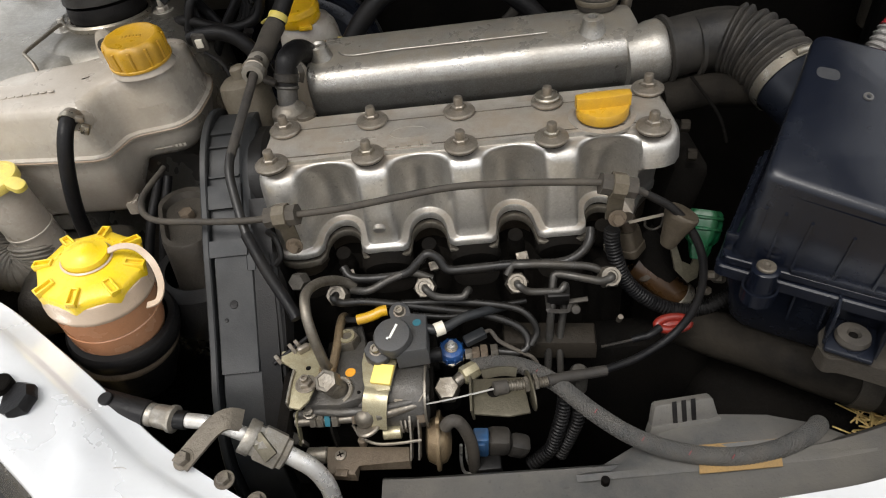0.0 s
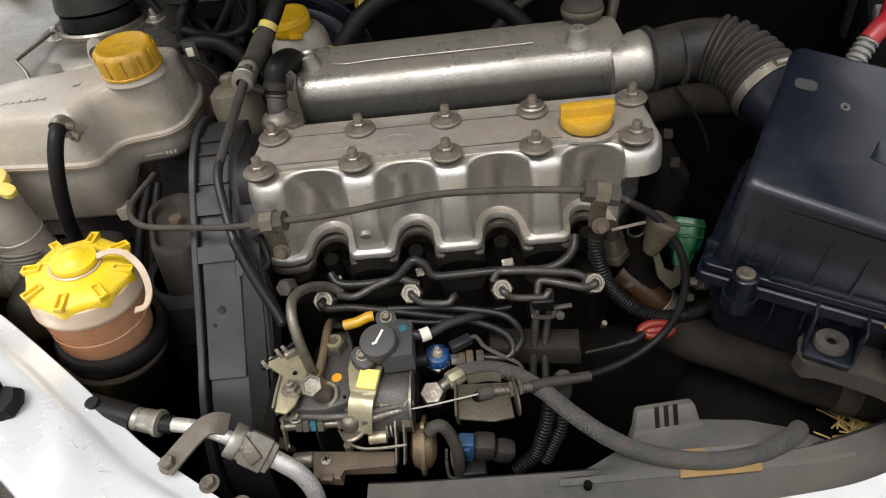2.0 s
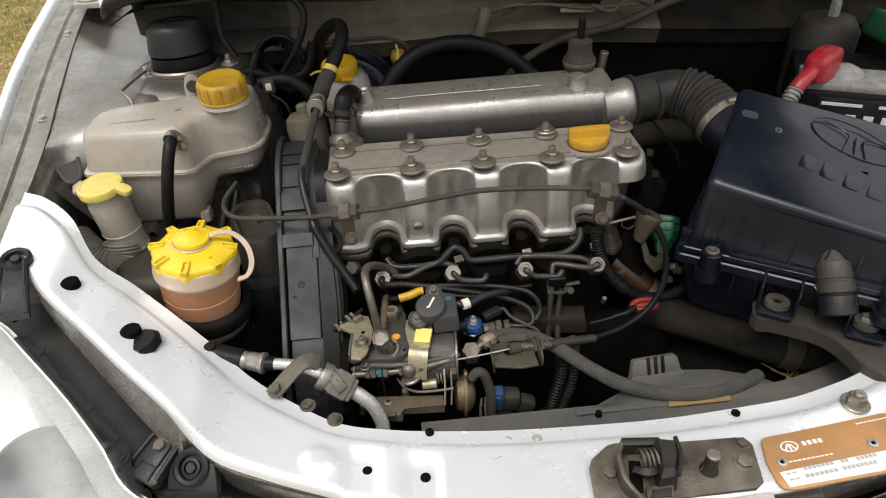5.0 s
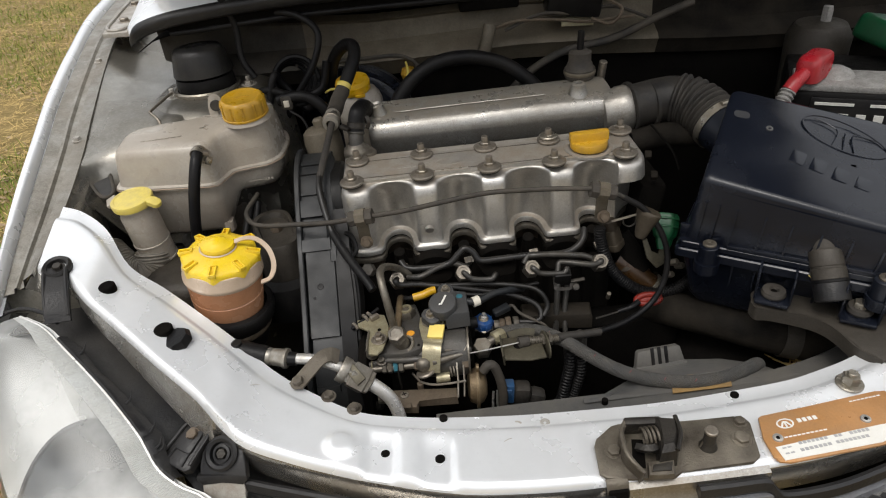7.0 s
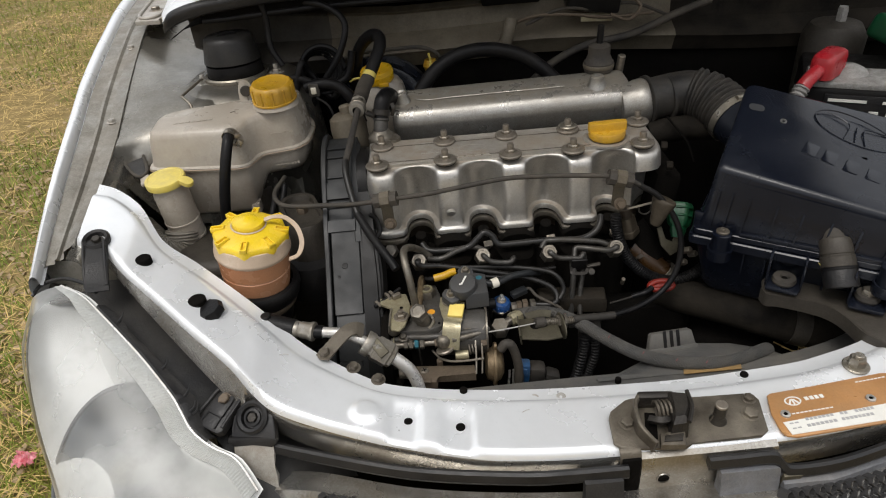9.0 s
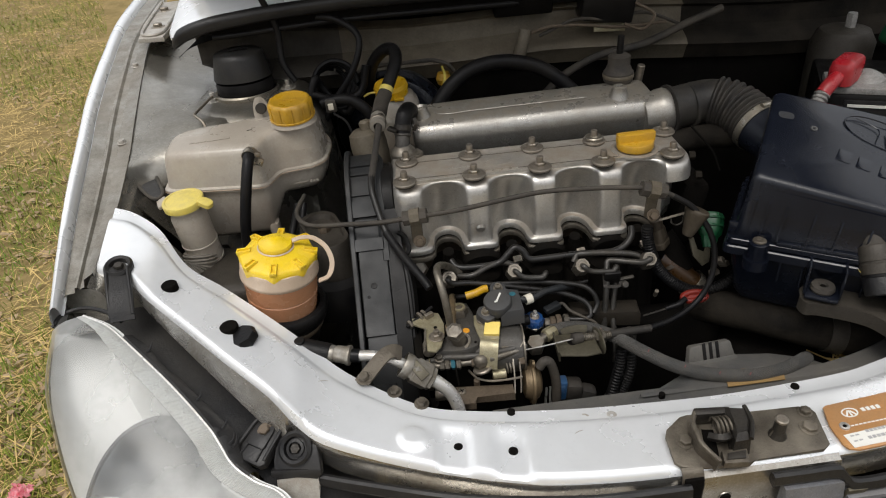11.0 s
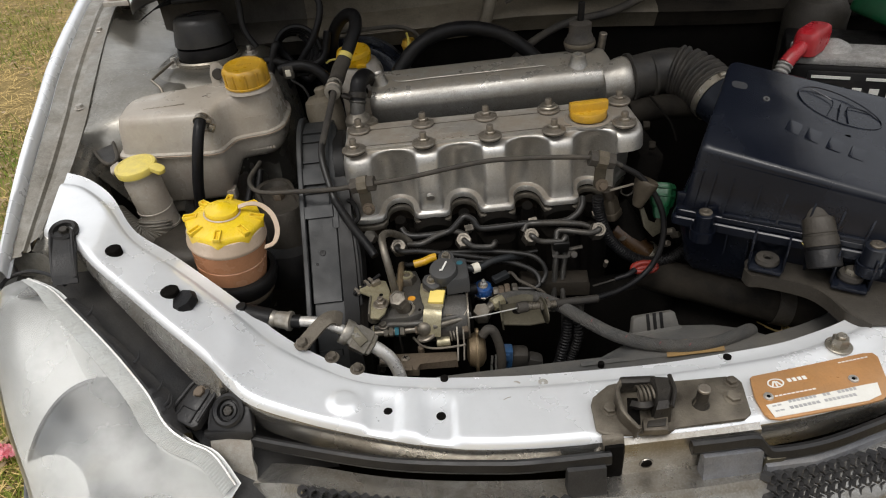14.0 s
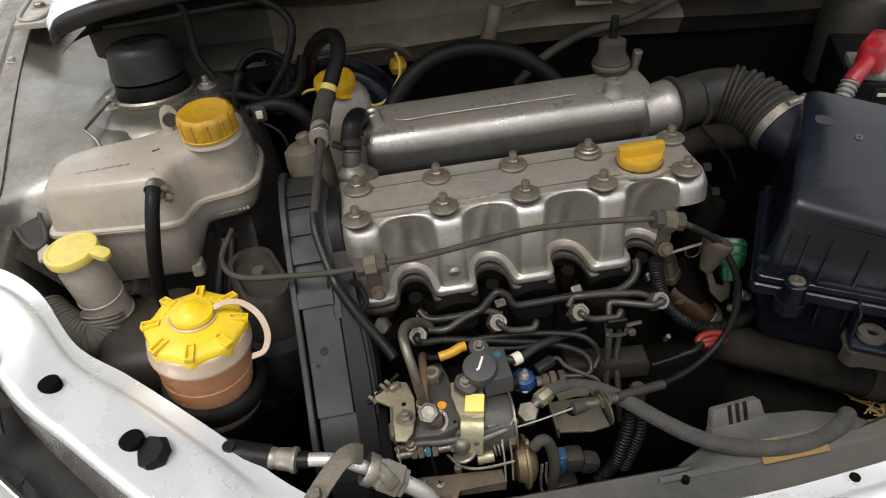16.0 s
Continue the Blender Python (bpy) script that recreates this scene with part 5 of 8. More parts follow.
    # Height, front of the lobes, depth and radius of the bays, rim, roundness, front of the right-hand end.
    levels = [(.868, .4695, .516, .0190, .004, .6, .53), (.8735, .469, .516, .0190, .004, .6, .53), (.8755, .4702, .517, .0198, .003, .6, .53), (.8765, .4725, .5215, .0245, .0005, .64, .53), (.8775, .4732, .523, .0264, 0, .7, .53), (.89, .4726, .5245, .0268, 0, .76, .53), (.905, .4734, .523, .0272, 0, .8, .53), (.922, .475, .520, .0276, 0, .84, .525),
              (.930, .4761, .5178, .0277, 0, .86, .49), (.934, .4768, .5163, .0278, 0, .87, .4768), (.941, .4782, .513, .0279, 0, .89, .4782), (.947, .4797, .5095, .028, 0, .91, .4797), (.951, .4812, .506, .0282, -.0006, .93, .4812), (.9535, .4826, .5035, .0284, -.0014, .94, .4826), (.9555, .4846, .502, .0288, -.0025, .95, .4846), (.9572, .487, .5013, .0294, -.004, .96, .487), (.9583, .4898, .5013, .0304, -.006, .97, .4898), (.959, .493, .502, .0318, -.009, 1, .493)]
    rings = [[Vector((x, y, z)) for x, y in cover_outline(lo, ap, rr, g, rd, el, 1 if z < .9 else 2)] for z, lo, ap, rr, g, rd, el in levels]
    part("cover_body", loft(rings), "cast", t, smooth=42)
    part("gasket", loft([[Vector((x, y, z)) for x, y in cover_outline(.475, .518, .0205, .003, .6, .532, 1)] for z in (.8645, .8682)]), "black", t)
    part("head_flange", loft([[Vector((x, y, z)) for x, y in cover_outline(.4675 + d, .512 + d, .0180 + d, .003, .6, .531, 1)] for z, d in ((.856, .004), (.8575, .0005), (.863, 0), (.8648, .001))]), "bolt", t, "dull machined head flange")
    pad = [(-.186, .512), (-.18, .506), (-.075, .5055), (.02, .503), (.1, .501), (.155, .500), (.18, .500), (.196, .506), (.198, .557), (.19, .564), (.06, .564), (-.05, .563), (-.15, .562), (-.183, .556)]
    part("top_pad", prism(pad, .955, .9638, .0012), "cast", t, "raised centre strip of the cover")
    for y0, y1 in ((.5085, .508), (.5565, .5545)):
        part("pad_line", box((.375, .0014, .0006), pose(.008, (y0 + y1) / 2, .9639, 0, 0, -1.2), 0), "latch", t, "thin dark line along the strip")
    part("cast_emblem", lathe([(.017, 0), (.017, .0006), (.0158, .0006), (.0158, 0)], pose(-.045, .533, .9637) @ Matrix.Diagonal((1.1, .6, 1, 1)), 40), "cast", t, "raised oval casting mark")
    for k in range(4):
        part("cast_mark", box((.008, .007, .0012), pose(-.062 + .0115 * k, .511, .9641, 0, 0, 0), .0003), "cast", t)
    for k in range(6):
        part("cast_mark", box((.0045, .004, .001), pose(-.112 + .0065 * k, .53, .964), .0003), "cast", t)
    part("casting_dimple", rod((-.082, .464, .903), (-.082, .4685, .905), .006, seg=16), "cast", t)
    for i, (x, y) in enumerate([(-.168, .558), (-.081, .557), (.005, .556), (.091, .556), (.189, .558), (-.173, .5), (-.083, .498), (.003, .497), (.085, .493), (.176, .492)]):
        w = part("cup_washer", lathe([(0, .0), (.0142, 0), (.0153, .001), (.0156, .0028), (.0148, .0042), (.0108, .0054), (.0085, .0060), (.008, .0056), (0, .0056)], pose(x, y, .9645), 28), "stud", t, "dusty cup washer")
        part("rubber_seal", lathe([(.012, .0), (.0135, .001), (.0135, .0035), (.012, .005), (.01, .005), (.01, 0)], pose(x, y, .9618), 24), "dusty_rubber", t)
        part("nut", hexbar((x, y, .969), (x, y, .9742), .0068), "zinc" if i in (3, 6, 8) else "stud", w)
        part("stud", lathe([(.0046, 0), (.0046, .0068), (.004, .0085), (.0026, .009), (0, .009)], pose(x, y, .9735), 14), "stud", w)
        if i == 3:
            part("spacer", rod((x, y, .9695), (x, y, .9735), .0125, seg=24), "zinc", w)
    cap = thing("oil_filler_cap", "yellow plastic oil filler cap with a grip bar", "cap", (.137, .521, .962))
    part("cap_disc", lathe([(0, 0), (.0236, 0), (.0243, .002), (.0243, .0085), (.0232, .0105), (0, .011)], pose(.137, .523, .966), 40), "amber", cap)
    part("grip_bar", loft([[Vector((.137 + sx * .0248, .523 + sy * w, z)) for sx, sy in ((1, .7), (1, -.7), (.6, -1), (-.6, -1), (-1, -.7), (-1, .7), (-.6, 1), (.6, 1))] for w, z in ((.0075, .975), (.007, .984), (.0062, .9864), (.005, .987))]), "amber", cap)
    part("seat_ring", lathe([(.031, .0), (.031, .003), (.026, .004), (.026, 0)], pose(.137, .523, .9615), 40), "cast", cap, "machined seat")
    return t


valve_cover()


def cylinder_head():
    t = thing("engine_block", "grimy engine block, darkened for the shade under the cover", "engine", (0, .5, .45))
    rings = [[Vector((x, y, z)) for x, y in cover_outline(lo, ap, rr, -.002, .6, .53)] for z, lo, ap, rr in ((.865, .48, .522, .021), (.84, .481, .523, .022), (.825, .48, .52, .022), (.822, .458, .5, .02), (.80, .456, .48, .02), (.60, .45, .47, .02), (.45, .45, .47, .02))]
    # The head's near-black colour includes the shade under the cover.
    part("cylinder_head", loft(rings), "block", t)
    # The lobes of the head under the cover's flange show as dull brown metal.
    rings = [[Vector((x, y, z)) for x, y in cover_outline(lo, ap, rr, -.002, .6, .529)] for z, lo, ap, rr in ((.862, .4785, .5215, .0215), (.84, .4795, .5225, .0225), (.832, .4805, .523, .0225))]
    part("head_face", loft(rings), "brown", t, "dull brown cast face of the head")
    for c in SCALLOPS:
        # Injectors take the same near-black, for the shade inside the bays.
        part("injector", lathe([(.009, 0), (.009, .016), (.0075, .018), (.0075, .03), (.005, .031), (0, .031)], aim((c, .492, .835), (c - .002, .475, .885)), 16), "block", t, "injector body in the near-black of its shaded bay")
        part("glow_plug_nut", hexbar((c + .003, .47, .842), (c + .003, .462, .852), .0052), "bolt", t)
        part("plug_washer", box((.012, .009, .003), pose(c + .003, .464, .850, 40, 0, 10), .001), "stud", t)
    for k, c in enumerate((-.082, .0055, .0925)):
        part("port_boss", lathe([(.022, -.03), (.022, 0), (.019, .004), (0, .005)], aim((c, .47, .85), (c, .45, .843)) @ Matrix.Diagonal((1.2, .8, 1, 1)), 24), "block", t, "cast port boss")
    part("head_bolt", hexbar((-.165, .45, .862), (-.167, .438, .872), .009), "cast_dark", t)
    # These deep parts are coloured near-black to hold the bay's shade.
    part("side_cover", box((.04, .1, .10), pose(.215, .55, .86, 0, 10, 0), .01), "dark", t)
    part("gearbox", box((.22, .2, .25), pose(.34, .43, .58, 0, 0, -10), .04, seg=3), "dark", t, "grimy gearbox housing, toned down to the shade deep in the bay")
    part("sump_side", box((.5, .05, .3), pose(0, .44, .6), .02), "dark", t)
    part("rear_pipe", tube([(.22, .60, .925), (.27, .60, .93), (.33, .60, .925), (.40, .62, .91)], .018, 14), "grime_shade", t, "grimy coolant pipe")
    part("dipstick_tube", tube([(.243, .59, .955), (.262, .555, .93), (.27, .54, .905)], .0017, 8), "dark", t)
    for p in ((.212, .52, .945), (.215, .50, .925)):
        part("side_bolt", hexbar(p, (p[0] + .008, p[1] - .002, p[2]), .006), "grime_shade", t)
    # Coolant outlet with sensors at the right-hand end.
    part("water_outlet", lathe([(.018, -.03), (.019, 0), (.017, .012), (.014, .03), (.0, .03)], aim((.185, .475, .82), (.197, .462, .80)), 24), "dark", t, "dark cast water outlet")
    plug = aim((.1605, .4605, .846), (.1555, .465, .8685))
    part("sensor_plug", loft([[plug @ Vector((x * k, y * k, z)) for x, y in rounded(.026, .02, .006, 4)] for z, k in ((-.004, .8), (-.002, .96), (.0, 1.0), (.006, 1.0), (.007, .9), (.022, .86), (.026, .78))]), "tan_dust", t, "dusty tan sensor plug")
    part("plug_stem", rod((.1555, .465, .868), (.152, .467, .885), .0085, seg=16), "brown", t)
    part("sensor_arm", strip([(.149, .447, .895), (.163, .446, .8985), (.18, .444, .903)], .0028, .0014, (0, -.6, .8)), "latch", t, "thin steel arm")
    part("arm_loop", tube([(.163, .4445, .897), (.164, .4435, .891), (.171, .443, .887), (.178, .443, .891), (.179, .444, .9)], .0011, 6), "latch_dark", t)
    horn = aim((.183, .43, .887), (.192, .434, .913))
    part("sensor_housing", lathe([(0, -.010), (.007, -.009), (.0095, -.004), (.011, .003), (.0145, .014), (.0175, .022), (.018, .026), (.0165, .028), (.0, .0285)], horn @ Matrix.Diagonal((.95, .7, 1, 1)), 28), "tan_dust", t, "dusty tan funnel-shaped housing")
    part("knob", lathe([(.009, -.016), (.0095, -.002), (.0085, .004), (.004, .0065), (0, .0065)], aim((.1765, .461, .81), (.1705, .454, .82)), 20), "brown", t, "brown rounded stub")
    part("cast_elbow", tube([(.168, .475, .815), (.183, .467, .805), (.198, .458, .792), (.214, .452, .777), (.226, .45, .762)], .0165, 20, taper=.0145), "amber_cast", t, "glossy amber-brown moulded elbow")
    clamp = aim((.211, .453, .78), (.222, .45, .768))
    part("hose_clamp", lathe([(.0172, -.005), (.0182, -.0045), (.0182, .0045), (.0172, .005)], clamp, 28), "zinc", t, "steel hose clamp")
    part("clamp_worm", box((.016, .006, .009), clamp @ pose(0, -.02, 0), .0015), "zinc", t)
    part("bracket_web", prism([(0, 0), (.006, .002), (.01, -.016), (.02, -.022), (.024, -.012), (.03, -.012), (.026, -.036), (.016, -.04), (.004, -.024)], -.0015, .0015, .0006, pose(.188, .438, .866, 70, 0, 6)), "olive", t, "dull alloy bracket web")
    for p in ((.226, .432, .83), (.236, .436, .82), (.221, .43, .812)):
        part("small_bolt", hexbar(p, (p[0] + .006, p[1] - .008, p[2] + .006), .0046), "latch", t)
    green = pose(.222, .452, .874, -38, 8, -12)
    shell = []
    for z, k in ((-.03, .45), (-.022, .62), (-.016, .66), (-.012, .9), (-.004, 1.0), (.006, 1.02), (.014, .96), (.017, .8)):
        shell.append([green @ Vector((k * (.0155 + .0016 * math.cos(5 * v)) * math.cos(v), k * (.012 + .0012 * math.cos(5 * v)) * math.sin(v), z)) for v in np.linspace(0, 2 * math.pi, 40, endpoint=False)])
    g = part("green_connector", loft(shell), "green", t, "green plastic connector with a fluted shell", smooth=30)
    for z in (-.002, .0085):
        part("connector_rib", lathe([(.0158, 0), (.0172, .0008), (.0172, .0024), (.0158, .0032)], green @ pose(0, 0, z) @ Matrix.Diagonal((1, .8, 1, 1)), 28), "green", g)
    part("starter_body", prism([(.026, .433), (.118, .42), (.114, .392), (.024, .403)], .77, .793, .006), "starter", t, "brown dusty block under the pipes")
    return t


cylinder_head()


def intake_manifold():
    t = thing("intake_manifold", "dusty cast aluminium intake manifold tube", "manifold", (.03, .65, .94))
    # Section: flat top, rounded front shoulder, undercut front; the tube stands a little askew to the cover.
    arc = [(.633 - .0235 * math.sin(a), .9655 + .0235 * math.cos(a)) for a in np.linspace(.15, 1.9, 12)]
    outline = [(.668, .918), (.69, .928), (.696, .95), (.697, .972), (.694, .984), (.689, .9905), (.683, .9925), (.672, .9925), (.658, .992), (.646, .991), (.6385, .9895)] + arc + [(.6125, .944), (.618, .932), (.632, .92)]

    def section(x, s=1.0):
        cy, cz = .652, .955
        return [Vector((x, cy + (y - cy) * s + .012 - .046 * x, cz + (z - cz) * s + .004 * math.sin(5 * x))) for y, z in outline]
    xs = [(-.153, .88), (-.1505, .955), (-.146, .99), (-.14, 1.0), (-.1, 1.0), (-.04, 1.0), (.03, 1.0), (.1, 1.0), (.16, 1.0), (.19, 1.0), (.196, .99), (.2, .95)]
    part("plenum", loft([section(x, s) for x, s in xs]), "alloy", t, smooth=34)
    part("end_ring", lathe([(.0, -.03), (.0315, -.03), (.032, -.006), (.0335, -.003), (.0345, .008), (.033, .012), (0, .012)], aim((.2125, .636, .9615), (.3, .642, .966)), 40), "alloy", t, "round machined outlet")
    line = [(-.075, .6475), (-.03, .6455), (.03, .642), (.09, .639), (.105, .6385)]
    part("casting_line", tube([(x, y + .007, .9922 + .004 * math.sin(5 * x)) for x, y in line], .0006, 6), "alloy", t, "raised casting line")
    part("casting_line", tube([(-.118, .668, .992 + .004 * math.sin(-.59)), (-.112, .659, .992 + .004 * math.sin(-.56)), (-.098, .6545, .992 + .004 * math.sin(-.49)), (-.075, .6545, .992 + .004 * math.sin(-.375))], .0006, 6), "alloy", t, "raised casting line")
    part("boss", lathe([(.016, -.006), (.0125, .002), (.0105, .010), (.0105, .0125), (.009, .0135), (.0052, .0135), (.004, .006), (0, .006)], pose(.152, .642, .9935), 28), "alloy", t, "bored casting boss")
    part("boss", lathe([(.014, -.006), (.0115, .003), (.0105, .013), (.0085, .0145), (.006, .012), (0, .012)], pose(-.137, .664, .988, 0, -10, 0), 24), "alloy", t, "bored casting boss")
    for k in range(4):
        part("runner", tube([(-.12 + .09 * k, .66, .93), (-.12 + .09 * k, .64, .88), (-.12 + .09 * k, .60, .86)], .02, 12), "cast_dark", t)
    return t


intake_manifold()


def intake_duct():
    t = thing("intake_duct", "black ribbed rubber air duct with a hose clamp", "air duct", (.3, .6, .96))
    part("sleeve", tube([(.219, .634, .963), (.245, .637, .966), (.27, .638, .969), (.289, .634, .971), (.303, .624, .97)], .031, 32, 4), "bellows", t, "dusty rubber elbow")
    for x, r in ((.226, .0365), (.258, .0342)):
        part("rim", lathe([(r - .004, -.003), (r, -.002), (r, .002), (r - .004, .003)], aim((x, .6345 + (x - .237) * .1, .9645), (x + .1, .645, .97)), 32), "bellows", t)
    path = spline([(.292, .632, .971), (.305, .621, .969), (.3165, .606, .965), (.325, .589, .959), (.331, .571, .953)], 8)
    for k in range(9):
        i = 2 + round(k * 27 / 8)
        p, q = path[i - 1], path[min(i + 1, len(path) - 1)]
        part("bellows_ring", lathe([(.031, -.0042), (.0338, -.0032), (.0366, -.0008), (.0366, .0008), (.0338, .0032), (.031, .0042)], aim(path[i], path[i] + (q - p)), 36), "bellows", t, "fold of the rubber bellows")
    part("bellows", tube(path, .0318, 32, 1, smooth=False), "bellows", t, "ribbed bellows")
    m = aim((.3315, .5695, .9525), (.337, .552, .947))
    part("clamp", lathe([(.0365, -.0055), (.0378, -.0055), (.0378, .0055), (.0365, .0055)], m, 40), "zinc", t, "steel worm clamp")
    part("clamp_screw", rod(m @ Vector((-.012, .037, .0)), m @ Vector((.012, .037, .0)), .0042, seg=12), "zinc", t)
    part("clamp_head", hexbar(m @ Vector((.011, .037, 0)), m @ Vector((.018, .037, 0)), .0052), "zinc", t)
    part("neck", tube([(.331, .571, .953), (.336, .556, .949), (.344, .53, .944)], .035, 32, 3), "navy", t)


intake_duct()


def sensor_stack():
    t = thing("vacuum_valve", "dusty black and grey round sensor behind the manifold", "sensor", (.165, .69, .98))
    part("body", lathe([(.014, -.05), (.014, .0), (.021, .002), (.0225, .006), (.0225, .016), (.02, .018), (.018, .024), (.0165, .026), (.0165, .04), (.01, .044), (0, .044)], pose(.166, .69, .995), 28), "dusty_rubber", t)
    part("band", lathe([(.0228, .008), (.0234, .009), (.0234, .013), (.0228, .014)], pose(.166, .69, .995), 28), "cowl", t)
    part("nipple", rod((.166, .69, 1.035), (.167, .69, 1.065), .005), "rubber", t)
    part("screw", rod((.2, .7, .98), (.203, .695, 1.015), .006), "stud", t)


sensor_stack()


def timing_cover():
    t = thing("timing_cover", "dark grey dusty plastic timing belt cover", "belt cover", (-.227, .45, .7))
    # Side line of the cover, from its upper back over the top and down the sloping front.
    side = [(.655, .90), (.64, .942), (.612, .965), (.578, .969), (.545, .959), (.515, .939), (.49, .918), (.467, .9), (.43, .866), (.395, .835), (.36, .806), (.335, .772), (.322, .74), (.315, .68)]
    line = [Vector((0, p.y, p.z)) for p in spline([Vector((0, y, z)) for y, z in side], 10)]
    run = [0.0]
    for a, b in zip(line, line[1:]):
        run.append(run[-1] + (b - a).length)

    def where(y):
        """How far along the line its front or top passes this y."""
        i = next(k for k in range(28, len(line)) if line[k].y <= y)
        return run[i]

    def at(s):
        k = min(len(line) - 2, max(0, next((i for i in range(len(run) - 1) if run[i + 1] >= s), len(run) - 2)))
        d = (line[k + 1] - line[k]).normalized()
        return line[k].lerp(line[k + 1], (s - run[k]) / (run[k + 1] - run[k])), Vector((0, d.z, -d.y)) if d.y > 0 else Vector((0, -d.z, d.y)) * -1

    def band(x0, x1, lift, s0, s1, deep=.012, soft=.0012, n=None):
        """A slab along the line between two lengths, its outer edges broken."""
        n = n or max(2, int((s1 - s0) / .006))
        rings = []
        for k in range(n + 1):
            p, nn = at(s0 + (s1 - s0) * k / n)
            e = soft if 0 < k < n else soft * 2
            base = [(x0, -deep), (x0, lift - e), (x0 + soft, lift), (x1 - soft, lift), (x1, lift - e), (x1, -deep)]
            rings.append([p + Vector((x, 0, 0)) + nn * h for x, h in base])
        return loft(rings)
    end = run[-1]
    up, mid, low = where(.462), where(.378), where(.333)
    part("cover_shell", band(-.2475, -.206, -.004, 0, up, .05), "grey", t, "dusty ribbed upper cover", smooth=30)
    part("outer_rim", band(-.2535, -.2465, .0035, 0, end, .05), "grey", t, "raised rim of the cover", smooth=30)
    part("inner_rim", band(-.2155, -.2005, .001, where(.60), where(.452), .05, .004), "grey", t, "rounded inner wall of the cover", smooth=40)
    for y, w, h in ((.574, .006, -.001), (.552, .0022, -.001), (.524, .0022, -.001), (.492, .0022, -.001)):
        part("cross_rib", band(-.247, -.2145, h, where(y), where(y) + w), "grey", t)
    part("step_plate", band(-.249, -.2125, .0015, where(.5165), where(.4985), .008), "grey", t, "raised cover plate")
    part("step_rib", band(-.2485, -.2095, .0028, where(.474), where(.4635), .008), "grey", t)
    part("lower_panel", band(-.2445, -.207, .0, up, mid, .05), "grey", t, "flat dusty lower panel", smooth=30)
    part("panel_edge", band(-.2455, -.213, .0012, where(.3805), where(.378), .008), "grey", t)
    part("foot_panel", band(-.2435, -.2, -.003, mid, end, .05), "grey", t, "scuffed foot of the cover", smooth=30)
    part("foot_rib", band(-.243, -.213, .0, where(.338), where(.335), .008), "grey", t)
    part("side_cover", loft([[Vector((x, .56 + .06 * math.cos(a) * s, .906 + .056 * math.sin(a) * s)) for a in np.linspace(0, 2 * math.pi, 41)[:-1]] for x, s in ((-.206, .93), (-.205, 1.0), (-.192, 1.0), (-.189, .94), (-.187, .7), (-.185, .66))]), "black", t, "black round sprocket cover", smooth=30)
    part("inner_cover", loft([[Vector((x, y, z)) for y, z in ((.50, .93), (.455, .889), (.40, .842), (.345, .79), (.32, .75), (.34, .70), (.42, .74), (.5, .80))] for x in (-.206, -.190, -.187)]), "black", t, "black inner belt guard")
    part("guard_rib", tube([(-.187, .46, .893), (-.184, .42, .858), (-.184, .38, .817), (-.186, .35, .777)], .0035, 8), "black", t)
    part("guard_flap", strip([(-.188, .452, .885), (-.179, .43, .864), (-.179, .40, .833), (-.186, .372, .80)], .012, .003, (1, -.3, .3)), "black", t, "wavy edge of the belt guard")
    part("guard_clip", tube([(-.19, .475, .908), (-.182, .467, .906), (-.178, .455, .893), (-.186, .45, .885)], .003, 8), "black", t)
    for y, r in ((.43, .0042), (.418, .0022)):
        p, nn = at(where(y))
        part("mould_dot", lathe([(r, 0), (r * .9, .0006), (r * .6, .0006), (0, .0001)], aim(p + Vector((-.228 if r > .003 else -.236, 0, 0)) + nn * .0001, p + Vector((-.228 if r > .003 else -.236, 0, 0)) + nn), 16), "black", t)
    return t


timing_cover()


def ac_line():
    t = thing("steel_coolant_pipe", "bent dusty steel pipe with black rubber hose", "pipe", (-.2, .6, .95))
    part("dusty_pipe", tube([(-.197, .64, 1.006), (-.202, .61, .995), (-.2075, .575, .984), (-.213, .54, .973), (-.2162, .522, .9665)], .0046, 14), "dusty_rubber", t, "dusty upper stretch of the pipe")
    part("steel_pipe", tube([(-.2148, .53, .9695), (-.2165, .518, .965), (-.2165, .504, .957), (-.213, .488, .943), (-.205, .462, .922), (-.192, .436, .905), (-.178, .416, .894), (-.165, .397, .885)], .0044, 14), "line", t)
    part("rubber_end", tube([(-.204, .459, .92), (-.186, .428, .902), (-.164, .396, .884), (-.158, .386, .878)], .0054, 14), "rubber", t, "black rubber sleeve")
    part("hose", tube([(-.1995, .668, .998), (-.195, .697, 1.003), (-.186, .719, 1.013), (-.175, .738, 1.03), (-.166, .757, 1.046), (-.168, .778, 1.056), (-.184, .797, 1.051), (-.204, .81, 1.028), (-.215, .82, .99), (-.22, .83, .94)], .0098, 18), "rubber", t, "arched black rubber hose")
    part("hose_cuff", tube([(-.2012, .655, .998), (-.1985, .674, .9985), (-.195, .697, 1.003), (-.1885, .713, 1.0095)], .0112, 18), "dusty_rubber", t, "dusty grey hose cuff")
    part("joint", lathe([(.0058, -.004), (.0108, -.003), (.0116, 0), (.0116, .008), (.0098, .0095), (.0098, .018), (.0112, .02), (.0112, .028), (.0095, .03), (.0095, .04)], aim((-.2022, .622, .998), (-.2008, .66, .998)), 20), "dusty_pipe", t, "dusty crimped pipe joint")
    part("joint_clamp", lathe([(.0116, 0), (.0126, .001), (.0126, .006), (.0116, .007)], aim((-.2021, .6275, .998), (-.2008, .66, .998)), 20), "stud", t)
    part("paint_band", lathe([(.0105, 0), (.0108, .001), (.0108, .007), (.0105, .008)], aim((-.1872, .7165, 1.0115), (-.1815, .7275, 1.021)), 18), "pale_yellow", t, "yellow-green paint ring")
